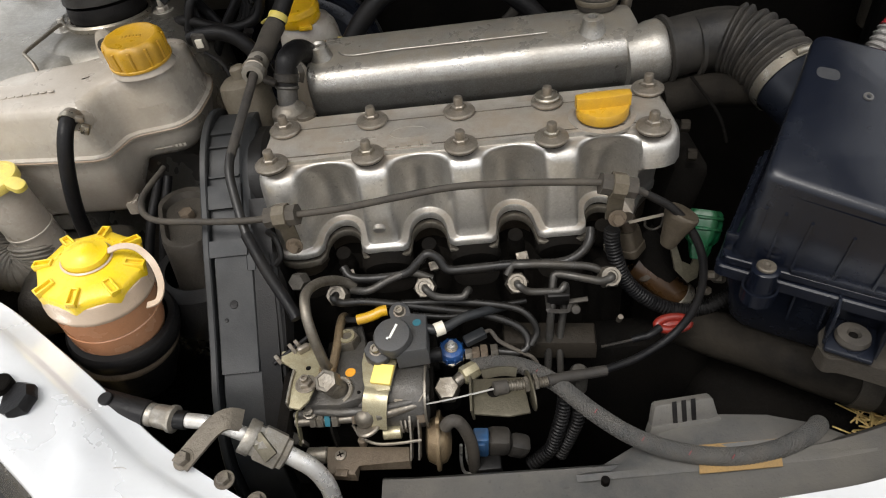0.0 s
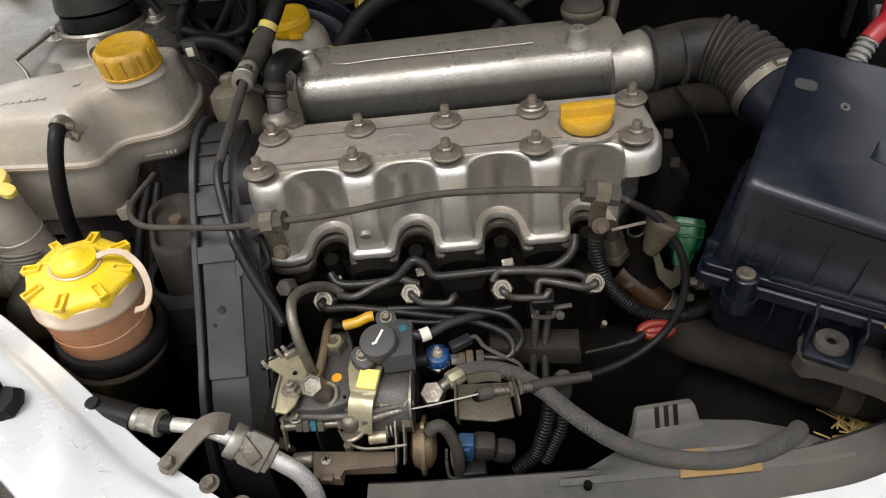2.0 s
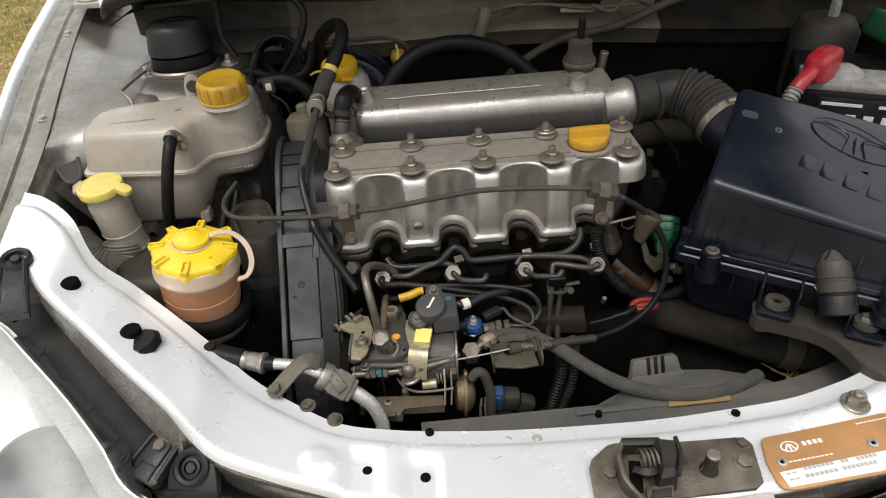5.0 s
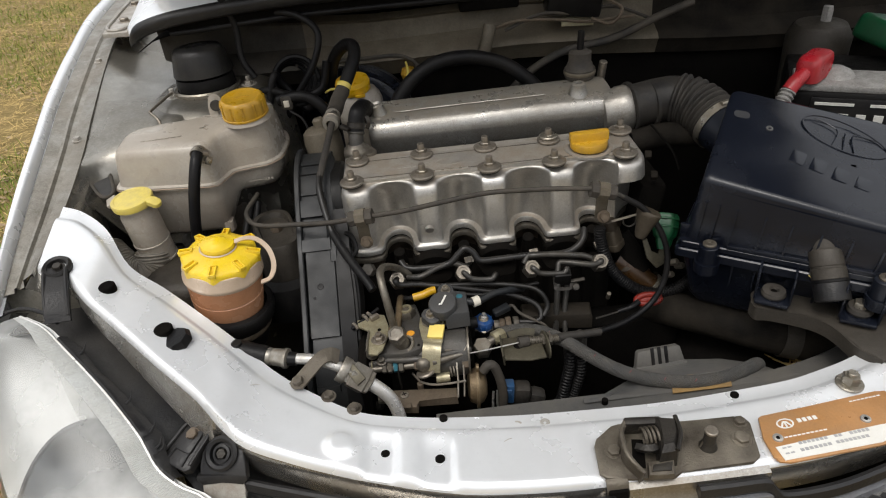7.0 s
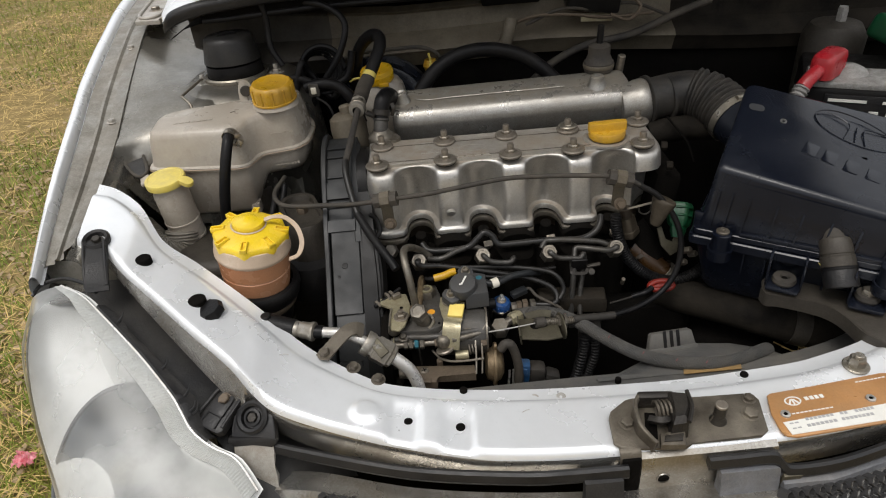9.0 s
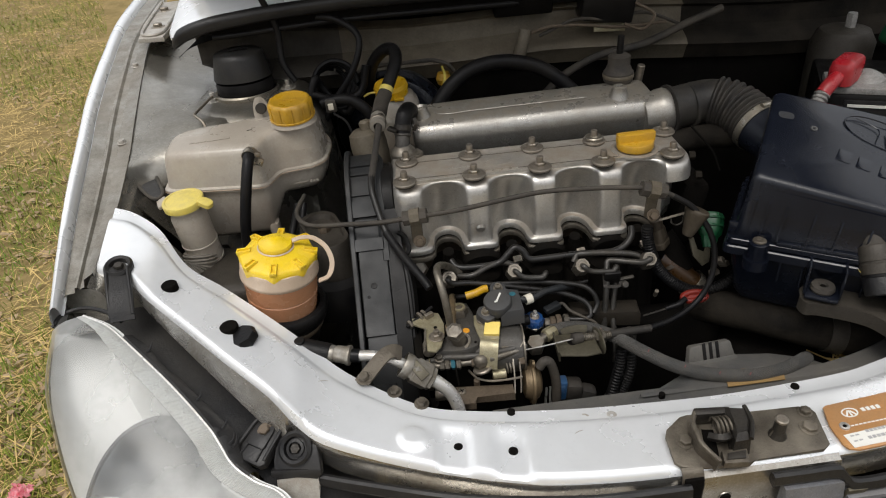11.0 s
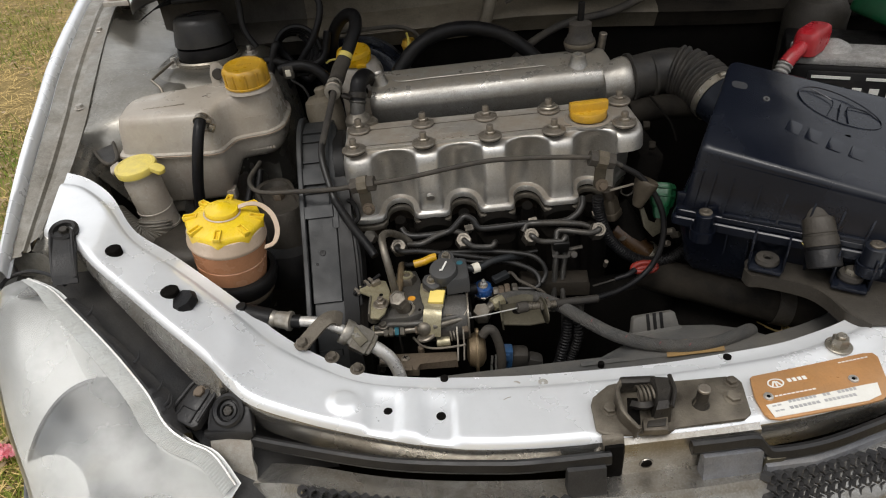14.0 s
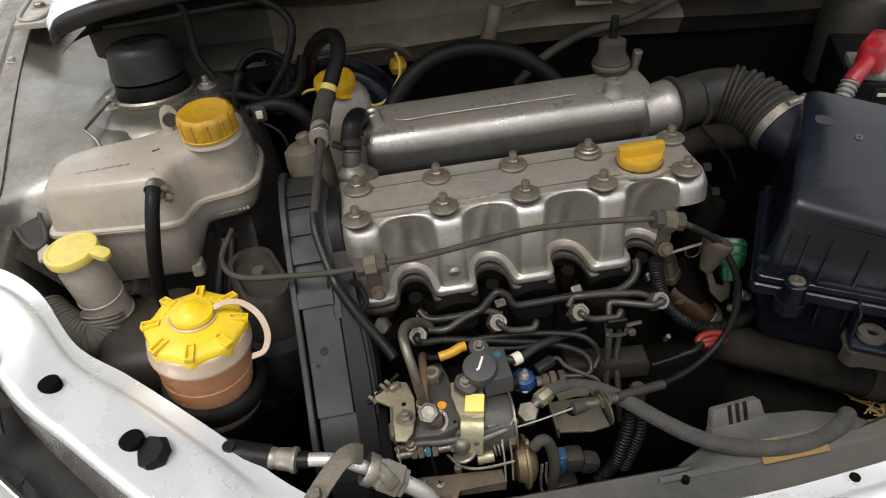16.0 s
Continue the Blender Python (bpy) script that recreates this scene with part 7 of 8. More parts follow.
    # One delivery pipe leaves each nut; the other lines run on to the next one.
    runs = [
        (.0056, [(-.116, .447, .85), (-.128, .441, .866), (-.14, .42, .886), (-.1465, .397, .897), (-.1455, .378, .893), (-.142, .365, .876), (-.139, .36, .848), (-.1385, .36, .832)]),
        (.0046, [(-.131, .433, .855), (-.133, .426, .857), (-.127, .4255, .851), (-.103, .427, .847), (-.065, .423, .84), (-.022, .42, .83), (.015, .416, .82), (.041, .407, .81), (.048, .396, .8), (.04, .389, .795), (.018, .394, .793)]),
        (.0046, [(-.118, .442, .85), (-.1, .436, .853), (-.079, .444, .857), (-.058, .449, .858), (-.038, .445, .851)]),
        (.0042, [(-.0455, .431, .855), (-.044, .424, .858), (-.036, .421, .851), (-.02, .42, .848), (-.010, .42, .848), (-.006, .424, .85), (-.004, .43, .846), (-.004, .436, .838)]),
        (.004, [(-.07, .425, .842), (-.02, .424, .838), (.032, .416, .832), (.05, .408, .825), (.057, .4, .81), (.05, .392, .80)]),
        (.0046, [(.034, .437, .853), (.04, .442, .86), (.049, .44, .862), (.068, .439, .861), (.094, .436, .859), (.113, .435, .855), (.124, .432, .85)]),
        (.0042, [(.042, .424, .855), (.043, .417, .858), (.052, .416, .850), (.07, .416, .847), (.081, .416, .846), (.087, .421, .848), (.087, .419, .83), (.08, .404, .79), (.078, .385, .76), (.076, .37, .73)]),
        (.0046, [(.129, .42, .856), (.128, .414, .859), (.12, .416, .854), (.109, .422, .852), (.09, .431, .851), (.08, .434, .85), (.077, .43, .845), (.073, .414, .825), (.069, .403, .79), (.066, .39, .75)]),
        (.0030, [(-.06, .415, .835), (-.02, .413, .829), (.02, .42, .829), (.05, .424, .829)]),
    ]
    for k, (r, path) in enumerate(runs):
        part("steel_pipe", tube(path, r * .84, 14), "bolt" if k == 0 else "line" if k in (1, 4, 8) else "pipe", t)
    part("brass_pipe", tube([(-.1385, .358, .824), (-.135, .376, .827), (-.1325, .395, .83), (-.131, .414, .832), (-.1295, .428, .828), (-.129, .436, .815)], .0044, 14), "bronze", t, "plated elbow pipe")
    part("pipe_collar", lathe([(.0052, 0), (.0068, .001), (.0068, .011), (.0052, .012)], aim((-.1383, .3595, .826), (-.139, .36, .848)), 16), "bronze", t, "brassy pipe collar")
    for p in nuts:
        x, y, z = p
        top = Vector((x, y - .002, z + .0035))
        low = Vector((x, y + .012, z - .0115))
        n = part("union_nut", hexbar(low, top, .0112), "bolt", t)
        part("nut_rim", lathe([(.0092, 0), (.0088, .0012), (.0064, .0012), (.006, .0), (.0092, 0)], aim(top, top * 2 - low), 20), "bolt", n)
        part("injector_stem", rod((x, y + .035, z - .02), (x, y + .01, z - .008), .0105), "block", t)
    part("rail", tube([(-.125, .462, .862), (-.118, .453, .857), (-.10, .449, .856), (-.065, .448, .858), (-.05, .452, .868), (-.04, .455, .875), (-.03, .452, .87), (-.022, .446, .86), (.0, .445, .859), (.04, .444, .86), (.085, .441, .859), (.105, .445, .864), (.115, .452, .873), (.118, .462, .88)], .0046, 10), "line", t, "dull glow plug rail")
    part("pipe_clamp", box((.021, .004, .022), pose(.079, .413, .838, 20, 0, -4), .0015), "black", t)
    part("clamp_lip", strip([(.069, .418, .846), (.0695, .412, .83), (.071, .409, .8275), (.087, .407, .8275), (.09, .41, .831), (.096, .411, .834)], .004, .0014, (0, -1, .6)), "latch_dark", t, "bent steel clamp edge")
    part("clamp_tongue", box((.018, .005, .003), pose(.098, .411, .836, 20, -10, -6), .001), "latch_dark", t)
    part("clamp_screw", rod((.095, .41, .826), (.0945, .404, .831), .0045), "latch_dark", t)


fuel_pipes()


def fuel_hose():
    t = thing("fuel_hose", "grey braided fuel hose with faint red marks", "hose", (.15, .29, .77))
    path = [(-.009, .381, .789), (.016, .382, .790), (.042, .374, .790), (.068, .352, .790), (.095, .320, .788), (.124, .295, .784), (.158, .278, .782), (.198, .270, .780), (.237, .273, .778), (.268, .284, .776), (.287, .297, .767), (.297, .308, .75), (.302, .314, .71)]
    part("hose", tube(path, .0076, 16), "braid", t)
    part("ferrule", lathe([(.006, 0), (.0088, .002), (.0092, .006), (.0088, .016), (.0076, .018)], aim((-.02, .37, .79), (-.005, .3785, .79)), 8), "passivate", t, "plated crimp ferrule")
    # Crossing strands of the woven cover.
    line = spline(path, 10)
    bm, run = bmesh.new(), [0.0]
    for a, b in zip(line, line[1:]):
        run.append(run[-1] + (b - a).length)
    for hand in (1, -1):
        for s in range(11):
            pts = []
            for i, p in enumerate(line):
                d = (line[min(i + 1, len(line) - 1)] - line[max(i - 1, 0)]).normalized()
                side = d.cross(Vector((0, 0, 1))).normalized()
                ang = 2 * math.pi * s / 11 + hand * run[i] / .006
                pts.append(p + (math.cos(ang) * side + math.sin(ang) * side.cross(d)) * .0076)
            tube(pts, .00055, 4, 4, bm=bm)
    tagged(part("braid", bm, "braid", t, "woven textile cover"), kind="stuff")
    for k in (14, 24, 31, 37, 42):
        p = spline(path)[k]
        part("red_mark", box((.0045, .0008, .001), pose(p.x + .001, p.y - .004, p.z + .0073, 30, 0, 50), 0), "fade", t)
    u = thing("wiring_loom", "black corrugated wiring conduit", "conduit", (.2, .43, .79))
    part("conduit", tube([(.136, .452, .885), (.136, .450, .872), (.142, .445, .846), (.155, .440, .818), (.182, .435, .792), (.213, .430, .782), (.243, .430, .790), (.267, .440, .801), (.29, .46, .81)], .0066, 14, ribs=.0012, pitch=.0036), "rubber", u)
    w = thing("front_loom", "black corrugated conduit beside the pump", "conduit", (.07, .34, .7))
    part("conduit", tube([(.076, .352, .77), (.073, .345, .75), (.067, .34, .725), (.06, .337, .7), (.04, .334, .68)], .0062, 14, ribs=.0011, pitch=.004), "rubber", w)
    part("conduit", tube([(.088, .352, .765), (.088, .345, .74), (.08, .34, .715), (.07, .335, .69)], .0058, 14, ribs=.001, pitch=.004), "rubber", w)
    part("bung", lathe([(.009, -.02), (.009, .006), (.006, .01), (0, .011)], pose(.093, .372, .772), 14), "cast_dark", w)
    d = thing("dipstick", "dark red dipstick loop handle", "dipstick", (.186, .4, .79))
    part("loop", tube([(.19 + .0155 * math.cos(a), .404 + .0055 * math.sin(a), .796 + .003 * math.sin(a)) for a in np.linspace(0, 6.283, 17)], .0042, 10, 3), "handle", d, "dark red plastic loop")
    part("web", lathe([(0, -.0012), (.011, -.0012), (.0125, 0), (.011, .0012), (.006, .0022), (0, .0012)], pose(.19, .404, .795, 28, 0, 0) @ Matrix.Diagonal((1.05, .42, 1, 1)), 24), "handle", d, "thin web inside the loop")
    part("stalk", tube([(.176, .4, .797), (.165, .394, .795), (.155, .394, .792), (.148, .394, .79)], .0042, 10, taper=.0034), "rubber", d)
    part("blade", tube([(.149, .394, .79), (.135, .3955, .785), (.12, .397, .78)], .0014, 8), "latch_dark", d, "thin steel dipstick end")
    part("bolt", rod((.139, .412, .80), (.1385, .406, .812), .0028), "latch", d)


fuel_hose()


def refrigerant_line():
    t = thing("refrigerant_line", "bright aluminium refrigerant pipe with crimped hose and coupling", "pipe", (-.2, .29, .83))
    part("rubber_hose", tube([(-.36, .35, .86), (-.335, .332, .865), (-.30, .32, .861), (-.28, .314, .8575)], .012, 14), "rubber", t)
    part("crimp", lathe([(.012, 0), (.0145, .002), (.0145, .008), (.013, .010), (.0145, .012), (.0145, .02), (.013, .022), (.0145, .024), (.015, .036), (.017, .038), (.017, .042), (.01, .044)], aim((-.293, .3178, .8595), (-.26, .309, .8565)) @ Matrix.Diagonal((.68, .68, .9, 1)), 24), "coupling", t, "crimped aluminium ferrule")
    part("neck", tube([(-.262, .309, .8565), (-.246, .306, .856)], .0078, 14, 1, smooth=False), "black", t)
    part("pipe", tube([(-.25, .307, .856), (-.225, .301, .856), (-.203, .295, .849), (-.19, .291, .84)], .0062, 16), "alu", t)
    part("coupling", lathe([(.011, 0), (.0165, .002), (.0165, .012), (.019, .014), (.019, .034), (.0165, .036), (.0165, .04), (.011, .042)], aim((-.197, .2935, .845), (-.163, .283, .822)) @ Matrix.Diagonal((.85, .85, .9, 1)), 6), "coupling", t, "hexagonal aluminium coupling")
    part("coupling_collar", lathe([(.0142, 0), (.0149, .001), (.0149, .009), (.0142, .01)], aim((-.199, .294, .846), (-.163, .283, .822)), 28), "coupling", t)
    part("key", box((.012, .022, .004), pose(-.181, .281, .8455, 30, -20, 30), .001), "olive", t, "plated coupling flat")
    part("bent_pipe", tube([(-.176, .287, .832), (-.161, .283, .82), (-.149, .28, .805), (-.142, .276, .783), (-.141, .272, .755), (-.141, .27, .7)], .0076, 18), "bright_alu", t, "bright bent aluminium pipe")
    part("strap", strip([(-.244, .267, .852), (-.238, .275, .8535), (-.228, .285, .858), (-.217, .294, .8632), (-.207, .299, .8628), (-.199, .301, .855)], .018, .0022, (-.2, -.3, 1)), "latch", t, "brown steel retaining strap")
    hex_bolt(t, (-.241, .272, .8525), (-.1, -.2, 1), .0062, .007, "latch", 1.45, "strap_bolt")


refrigerant_line()


def fuel_filter():
    t = thing("fuel_filter", "fuel filter jar with a bright yellow scalloped cap", "fuel filter", (-.332, .42, .83))
    base = pose(-.347, .430, .846, 2, 7, 0)
    part("jar", lathe([(.041, .0), (.0425, .01), (.0435, .022), (.0442, .030), (.0432, .031), (.0442, .032), (.0452, .046), (.0465, .056), (.0470, .058)], base, 48), "jar", t, "amber fuel-filled plastic jar")
    part("neck", lathe([(.0465, .056), (.0482, .059), (.0482, .063), (.0468, .066), (.0468, .073), (.0455, .077), (.04, .08)], base, 48), "milky", t, "milky orange-tinted plastic neck")
    rings = []
    for r0, h, sc in ((.042, .071, .4), (.047, .0725, 1), (.0478, .080, 1), (.0465, .084, 1), (.044, .0855, .9), (.034, .0885, .3), (.027, .0905, 0), (.0, .091, 0)):
        ring = []
        for k in range(96):
            a = 2 * math.pi * k / 96
            rr = r0 * (1.0 - sc * .075 * abs(math.sin(4 * a)) ** 1.2)
            ring.append(base @ Vector((rr * math.cos(a), rr * math.sin(a), h)))
        rings.append(ring)
    cap = part("cap", loft(rings[:-1]), "yellow", t, "bright yellow scalloped screw cap")
    part("knob", lathe([(.0195, .0), (.0202, .005), (.0192, .0072), (.014, .0082), (.0105, .0105), (.006, .0122), (0, .0128)], base @ pose(-.002, .004, .0905), 40), "yellow", cap, "round yellow vent knob")
    for k in range(26):
        if k % 9 < 7:
            m = base @ pose(-.002, .004, 0, 0, 0, 13.8 * k) @ pose(.0275, 0, .0898, 0, 7, 0)
            part("embossed_mark", box((.0026, .0018 if k % 3 else .0026, .001), m, .0003), "yellow", cap)
    part("knob_ring", lathe([(.0205, 0), (.0222, .0008), (.0205, .0018)], base @ pose(-.002, .004, .0908), 40), "milky", cap)
    for k in range(8):
        m = base @ pose(0, 0, 0, 0, 0, 45 * k) @ pose(.0395, 0, .0872, 0, 9, 0)
        bm = box((.0165, .0018, .0062), m @ pose(0, .0032, 0), .0005)
        box((.0165, .0018, .0062), m @ pose(0, -.0032, 0), .0005, bm)
        box((.0018, .0082, .0062), m @ pose(.0078, 0, 0), .0005, bm)
        box((.0018, .0082, .0062), m @ pose(-.0078, 0, 0), .0005, bm)
        box((.0155, .0072, .002), m @ pose(0, 0, -.0012), .0003, bm)
        part("grip_rib", bm, "yellow", cap, "hollow yellow grip")
    part("strap", strip([base @ Vector(p) for p in ((.018, .006, .0975), (.03, .008, .101), (.045, .004, .102), (.06, -.008, .096), (.0665, -.02, .082), (.062, -.027, .068), (.05, -.026, .06))], .0058, .0016, (.1, -.3, 1)), "milky", t, "milky plastic retaining strap")
    part("bowl_ring", lathe([(.044, -.02), (.05, -.012), (.052, .0), (.0515, .006), (.049, .009), (.043, .0095)], base @ pose(.003, 0, 0), 48), "rubber", t, "black rubber ring")
    part("bowl", lathe([(.0, -.085), (.03, -.085), (.034, -.07), (.042, -.05), (.047, -.012)], base, 40), "black", t, "dark lower filter bowl")
    part("band", lathe([(.0475, -.026), (.049, -.024), (.049, -.018), (.0475, -.016)], base, 40), "rust", t)
    part("drain", hexbar(base @ Vector((.0, 0, -.1)), base @ Vector((0, 0, -.085)), .012), "zinc", t)


fuel_filter()


def coolant_tank():
    t = thing("coolant_tank", "milky stained plastic coolant expansion tank", "coolant tank", (-.38, .62, .88))
    # Plan: a long half whose front stands forward and, past a slanting step, a shorter block under the cap.
    plan = [(-.503, .584), (-.376, .578), (-.366, .581), (-.3545, .612), (-.345, .619), (-.303, .627), (-.289, .643), (-.284, .70), (-.298, .745), (-.36, .737), (-.405, .70), (-.47, .69), (-.508, .668)]
    radii = [.014, .007, .007, .006, .006, .009, .011, .03, .03, .03, .03, .03, .02]

    def ring(z, grow, lift=None):
        """The plan grown outwards by so much, its corners rounded."""
        n = len(plan)
        pts = []
        for i, (x, y) in enumerate(plan):
            a, b = Vector(plan[i - 1]), Vector(plan[(i + 1) % n])
            p = Vector((x, y))
            d1, d2 = (p - a).normalized(), (b - p).normalized()
            n1, n2 = Vector((d1.y, -d1.x)), Vector((d2.y, -d2.x))
            m = (n1 + n2) / max(.35, 1 + n1.dot(n2))
            pts.append(p + m * grow)
        out = []
        for i, p in enumerate(pts):
            a, b = pts[i - 1], pts[(i + 1) % n]
            ra, rb = min(radii[i], (a - p).length * .45), min(radii[i], (b - p).length * .45)
            p0, p1 = p + (a - p).normalized() * ra, p + (b - p).normalized() * rb
            for k in range(6):
                q = k / 5
                v = p0 * (1 - q) ** 2 + p * 2 * q * (1 - q) + p1 * q * q
                h = z + (lift(v.x, v.y) if lift else 0)
                out.append(Vector((v.x, v.y, h)))
        return out

    def step(x, y):
        """The block's floor lies higher than that of the long half."""
        return .04 * max(0, min(1, (x + .374) / .02))

    def crown(x, y):
        """The top rises gently to the filler."""
        return .008 * math.exp(-((x + .322) ** 2 + (y - .652) ** 2) / .0022) + .003 * max(0, min(1, (-.36 - x) / .1))

    def tilt(x, y):
        return .006 * max(0, min(1, (-.38 - x) / .12))
    rings = [ring(.866, -.02, step), ring(.868, -.012, step), ring(.876, -.005, step), ring(.93, -.001, tilt), ring(.942, 0, tilt), ring(.9435, .0045, tilt), ring(.9485, .0045, tilt), ring(.95, .0, tilt), ring(.965, -.0015), ring(.985, -.004), ring(.994, -.006), ring(.9985, -.0085, crown), ring(1.0012, -.0125, crown), ring(1.0022, -.018, crown), ring(1.0025, -.028, crown)]
    body = loft(rings, caps=False)
    # Close the top with a domed sheet and the floor with a flat one.
    last = rings[-1]
    cx, cy = -.385, .645
    inner = [[Vector((cx + (p.x - cx) * k, cy + (p.y - cy) * k, 1.0025 + crown(cx + (p.x - cx) * k, cy + (p.y - cy) * k))) for p in last] for k in (1, .75, .5, .25, .05)]
    loft(inner, caps=False, bm=body)
    bmesh.ops.remove_doubles(body, verts=body.verts, dist=.0001)
    part("tank", body, "tank", t, smooth=50)
    part("seam", loft([ring(.9448, .0047, tilt), ring(.946, .0056, tilt), ring(.9472, .0047, tilt)], caps=False), "seam", t, "brown-stained welded seam", smooth=60)
    for z, w in ((.975, .016), (.925, .02)):
        part("level_line", box((w, .0006, .0011), pose(-.325, .6205 if z > .95 else .6195, z, 0, 0, 7), 0), "tank", t, "moulded level line")
        for k in range(3):
            part("level_mark", box((.003, .0006, .0034), pose(-.311 + .0046 * k, .6222 + .0005 * k if z > .95 else .6212 + .0005 * k, z, 0, 0, 7), 0), "tank", t)
    for k in range(7):
        part("moulded_mark", box((.006, .0035, .0008), pose(-.462 + .0082 * k, .618 + .0006 * k, 1.0057, 0, 0, 4), .0002), "tank", t)
    part("side_lug", prism(rounded(.014, .02, .005), .866, .882, .003, pose(-.372, .592, 0)), "tank", t)
    part("filler_neck", lathe([(.0335, -.002), (.031, .003), (.0295, .009), (.028, .01)], pose(-.322, .652, 1.009), 36), "tank", t)
    c = thing("screw_cap", "amber-yellow plastic screw cap on the coolant tank", "cap", (-.32, .65, 1.018))
    m = pose(-.322, .652, 1.0155, 5, 0, 0)
    rings = []
    for r0, h, sc in ((.0285, 0, .4), (.0308, .001, 1), (.0312, .0185, 1), (.0305, .0225, .9), (.0285, .0255, .5), (.0262, .0268, .1), (.0245, .0263, 0), (.0235, .0256, 0)):
        rings.append([m @ Vector((r0 * (1 + .03 * sc * math.cos(11 * a)) * math.cos(a), r0 * (1 + .03 * sc * math.cos(11 * a)) * math.sin(a), h)) for a in np.linspace(0, 6.2832, 133)[:-1]])
    part("cap_body", loft(rings), "amber", c, "ribbed amber-yellow cap", smooth=50)
    for k in range(11):
        a = 2 * math.pi * (k + .5) / 11
        p = m @ Vector((.0302 * math.cos(a), .0302 * math.sin(a), .002))
        q = m @ Vector((.0302 * math.cos(a), .0302 * math.sin(a), .0225))
        part("grip_rib", rod(p, q, .0016, seg=8), "amber", c)
    part("skirt_ring", lathe([(.030, -.001), (.0325, 0), (.0325, .0022), (.031, .003)], m, 48), "amber", c)
    for k in range(6):
        part("embossed_mark", box((.0028, .0042, .0008), m @ pose(-.0095 + .0038 * k, .001 - .0006 * abs(k - 2.5), .0258, 0, 0, 8), .0002), "amber", c, "embossed mark")
    part("mount_tab", strip([(-.378, .69, 1.0), (-.378, .694, 1.018), (-.374, .697, 1.028), (-.368, .697, 1.018), (-.366, .692, 1.0)], .012, .004, (0, -1, .2)), "tank", t)
    part("mount_screw", rod((-.372, .692, 1.018), (-.372, .686, 1.019), .008), "dusty_rubber", t)
    part("outlet", rod((-.375, .59, .985), (-.375, .571, .9965), .0105, seg=18), "tank", t)
    lug = [(-.578, .655), (-.551, .672), (-.53, .63), (-.506, .575), (-.512, .56), (-.53, .578), (-.562, .628)]
    part("left_lug", prism(lug, .951, .955, .001), "pan", t, "dusty grey triangular mounting strap")
    part("lug_border", tube([(x, y, .956) for x, y in lug + lug[:1]], .0024, 8, 3), "dusty_rubber", t)
    part("lug_screw", lathe([(.008, 0), (.008, .003), (.005, .005), (0, .005)], pose(-.552, .65, .955), 16), "stud", t)
    part("hose_clamp", lathe([(.0098, -.004), (.0108, -.0035), (.0108, .0035), (.0098, .004)], aim((-.375, .572, .998), (-.3755, .56, .9985)), 24), "stud", t, "small steel hose clamp")
    part("clamp_screw", box((.008, .006, .006), pose(-.364, .566, 1.0, 0, 20, 10), .001), "stud", t)
    h = thing("coolant_hose", "black rubber hose from the coolant tank", "hose", (-.39, .54, .88))
    part("hose", tube([(-.375, .578, .996), (-.375, .566, 1.0), (-.377, .552, .992), (-.383, .538, .967), (-.393, .531, .926), (-.40, .531, .889), (-.405, .535, .84)], .0074, 16), "rubber", h)
    part("clamp", lathe([(.0098, -.003), (.0108, -.003), (.0108, .003), (.0098, .003)], aim((-.375, .568, .9985), (-.377, .552, .994)), 18), "zinc", h)
    part("clamp_ear", box((.008, .006, .01), pose(-.362, .563, .99, 0, 30, 0), .001), "zinc", h)
    k = thing("overflow_hose", "black rubber hose joining the tank by a clip", "hose", (-.24, .69, 1.0))
    part("hose", tube([(-.283, .70, 1.01), (-.262, .697, 1.015), (-.24, .695, 1.013), (-.222, .692, 1.0), (-.212, .69, .982), (-.205, .69, .95)], .0085, 14), "rubber", k)
    part("clip_frame", box((.016, .008, .02), pose(-.27, .692, 1.009, 0, 0, 0), .002), "cast_dark", k)
    part("clip_window", box((.008, .003, .01), pose(-.27, .687, 1.009, 0, 0, 0), .001), "white", k)
    part("thin_lead", tube([(-.268, .688, .998), (-.25, .68, .985), (-.243, .672, .96), (-.242, .668, .92), (-.245, .66, .88)], .002, 8), "rubber", k)


coolant_tank()


def washer_bottle():
    t = thing("washer_filler", "washer filler neck with an aged yellow flip cap", "washer bottle", (-.47, .54, .85))
    m = pose(-.472, .546, .953, 4, -2, 0)
    part("neck", lathe([(.024, -.14), (.024, -.095), (.025, -.0945), (.025, -.0925), (.024, -.092), (.024, -.066), (.025, -.0655), (.025, -.0635), (.024, -.063), (.024, -.02), (.0215, -.012), (.0215, 0)], m, 32), "tank", t, "milky plastic filler neck")
    cap = part("cap", lathe([(.022, -.005), (.0272, -.004), (.0278, .003), (.0268, .0052), (.0235, .006), (.0225, .0052), (.012, .006), (0, .0066)], m, 40), "pale_yellow", t, "aged yellow flip cap")
    part("cap_tab", prism(rounded(.02, .014, .006), -.002, .004, .001, m @ pose(.032, -.012, 0, 0, 18, -25)), "pale_yellow", cap)
    part("hinge", box((.014, .02, .006), m @ pose(-.03, .006, 0, 0, -20, 20), .002), "tank", cap)
    part("ribbed_pipe", tube([(-.4725, .545, .872), (-.475, .538, .856), (-.487, .528, .848), (-.506, .529, .853), (-.524, .542, .864), (-.54, .556, .874)], .023, 24, 4, ribs=.0016, pitch=.005), "dusty_pipe", t, "dusty grey ribbed filler pipe")


washer_bottle()


def brake_reservoir():
    t = thing("brake_reservoir", "milky brake fluid reservoir with a yellow cap", "reservoir", (-.178, .76, .93))
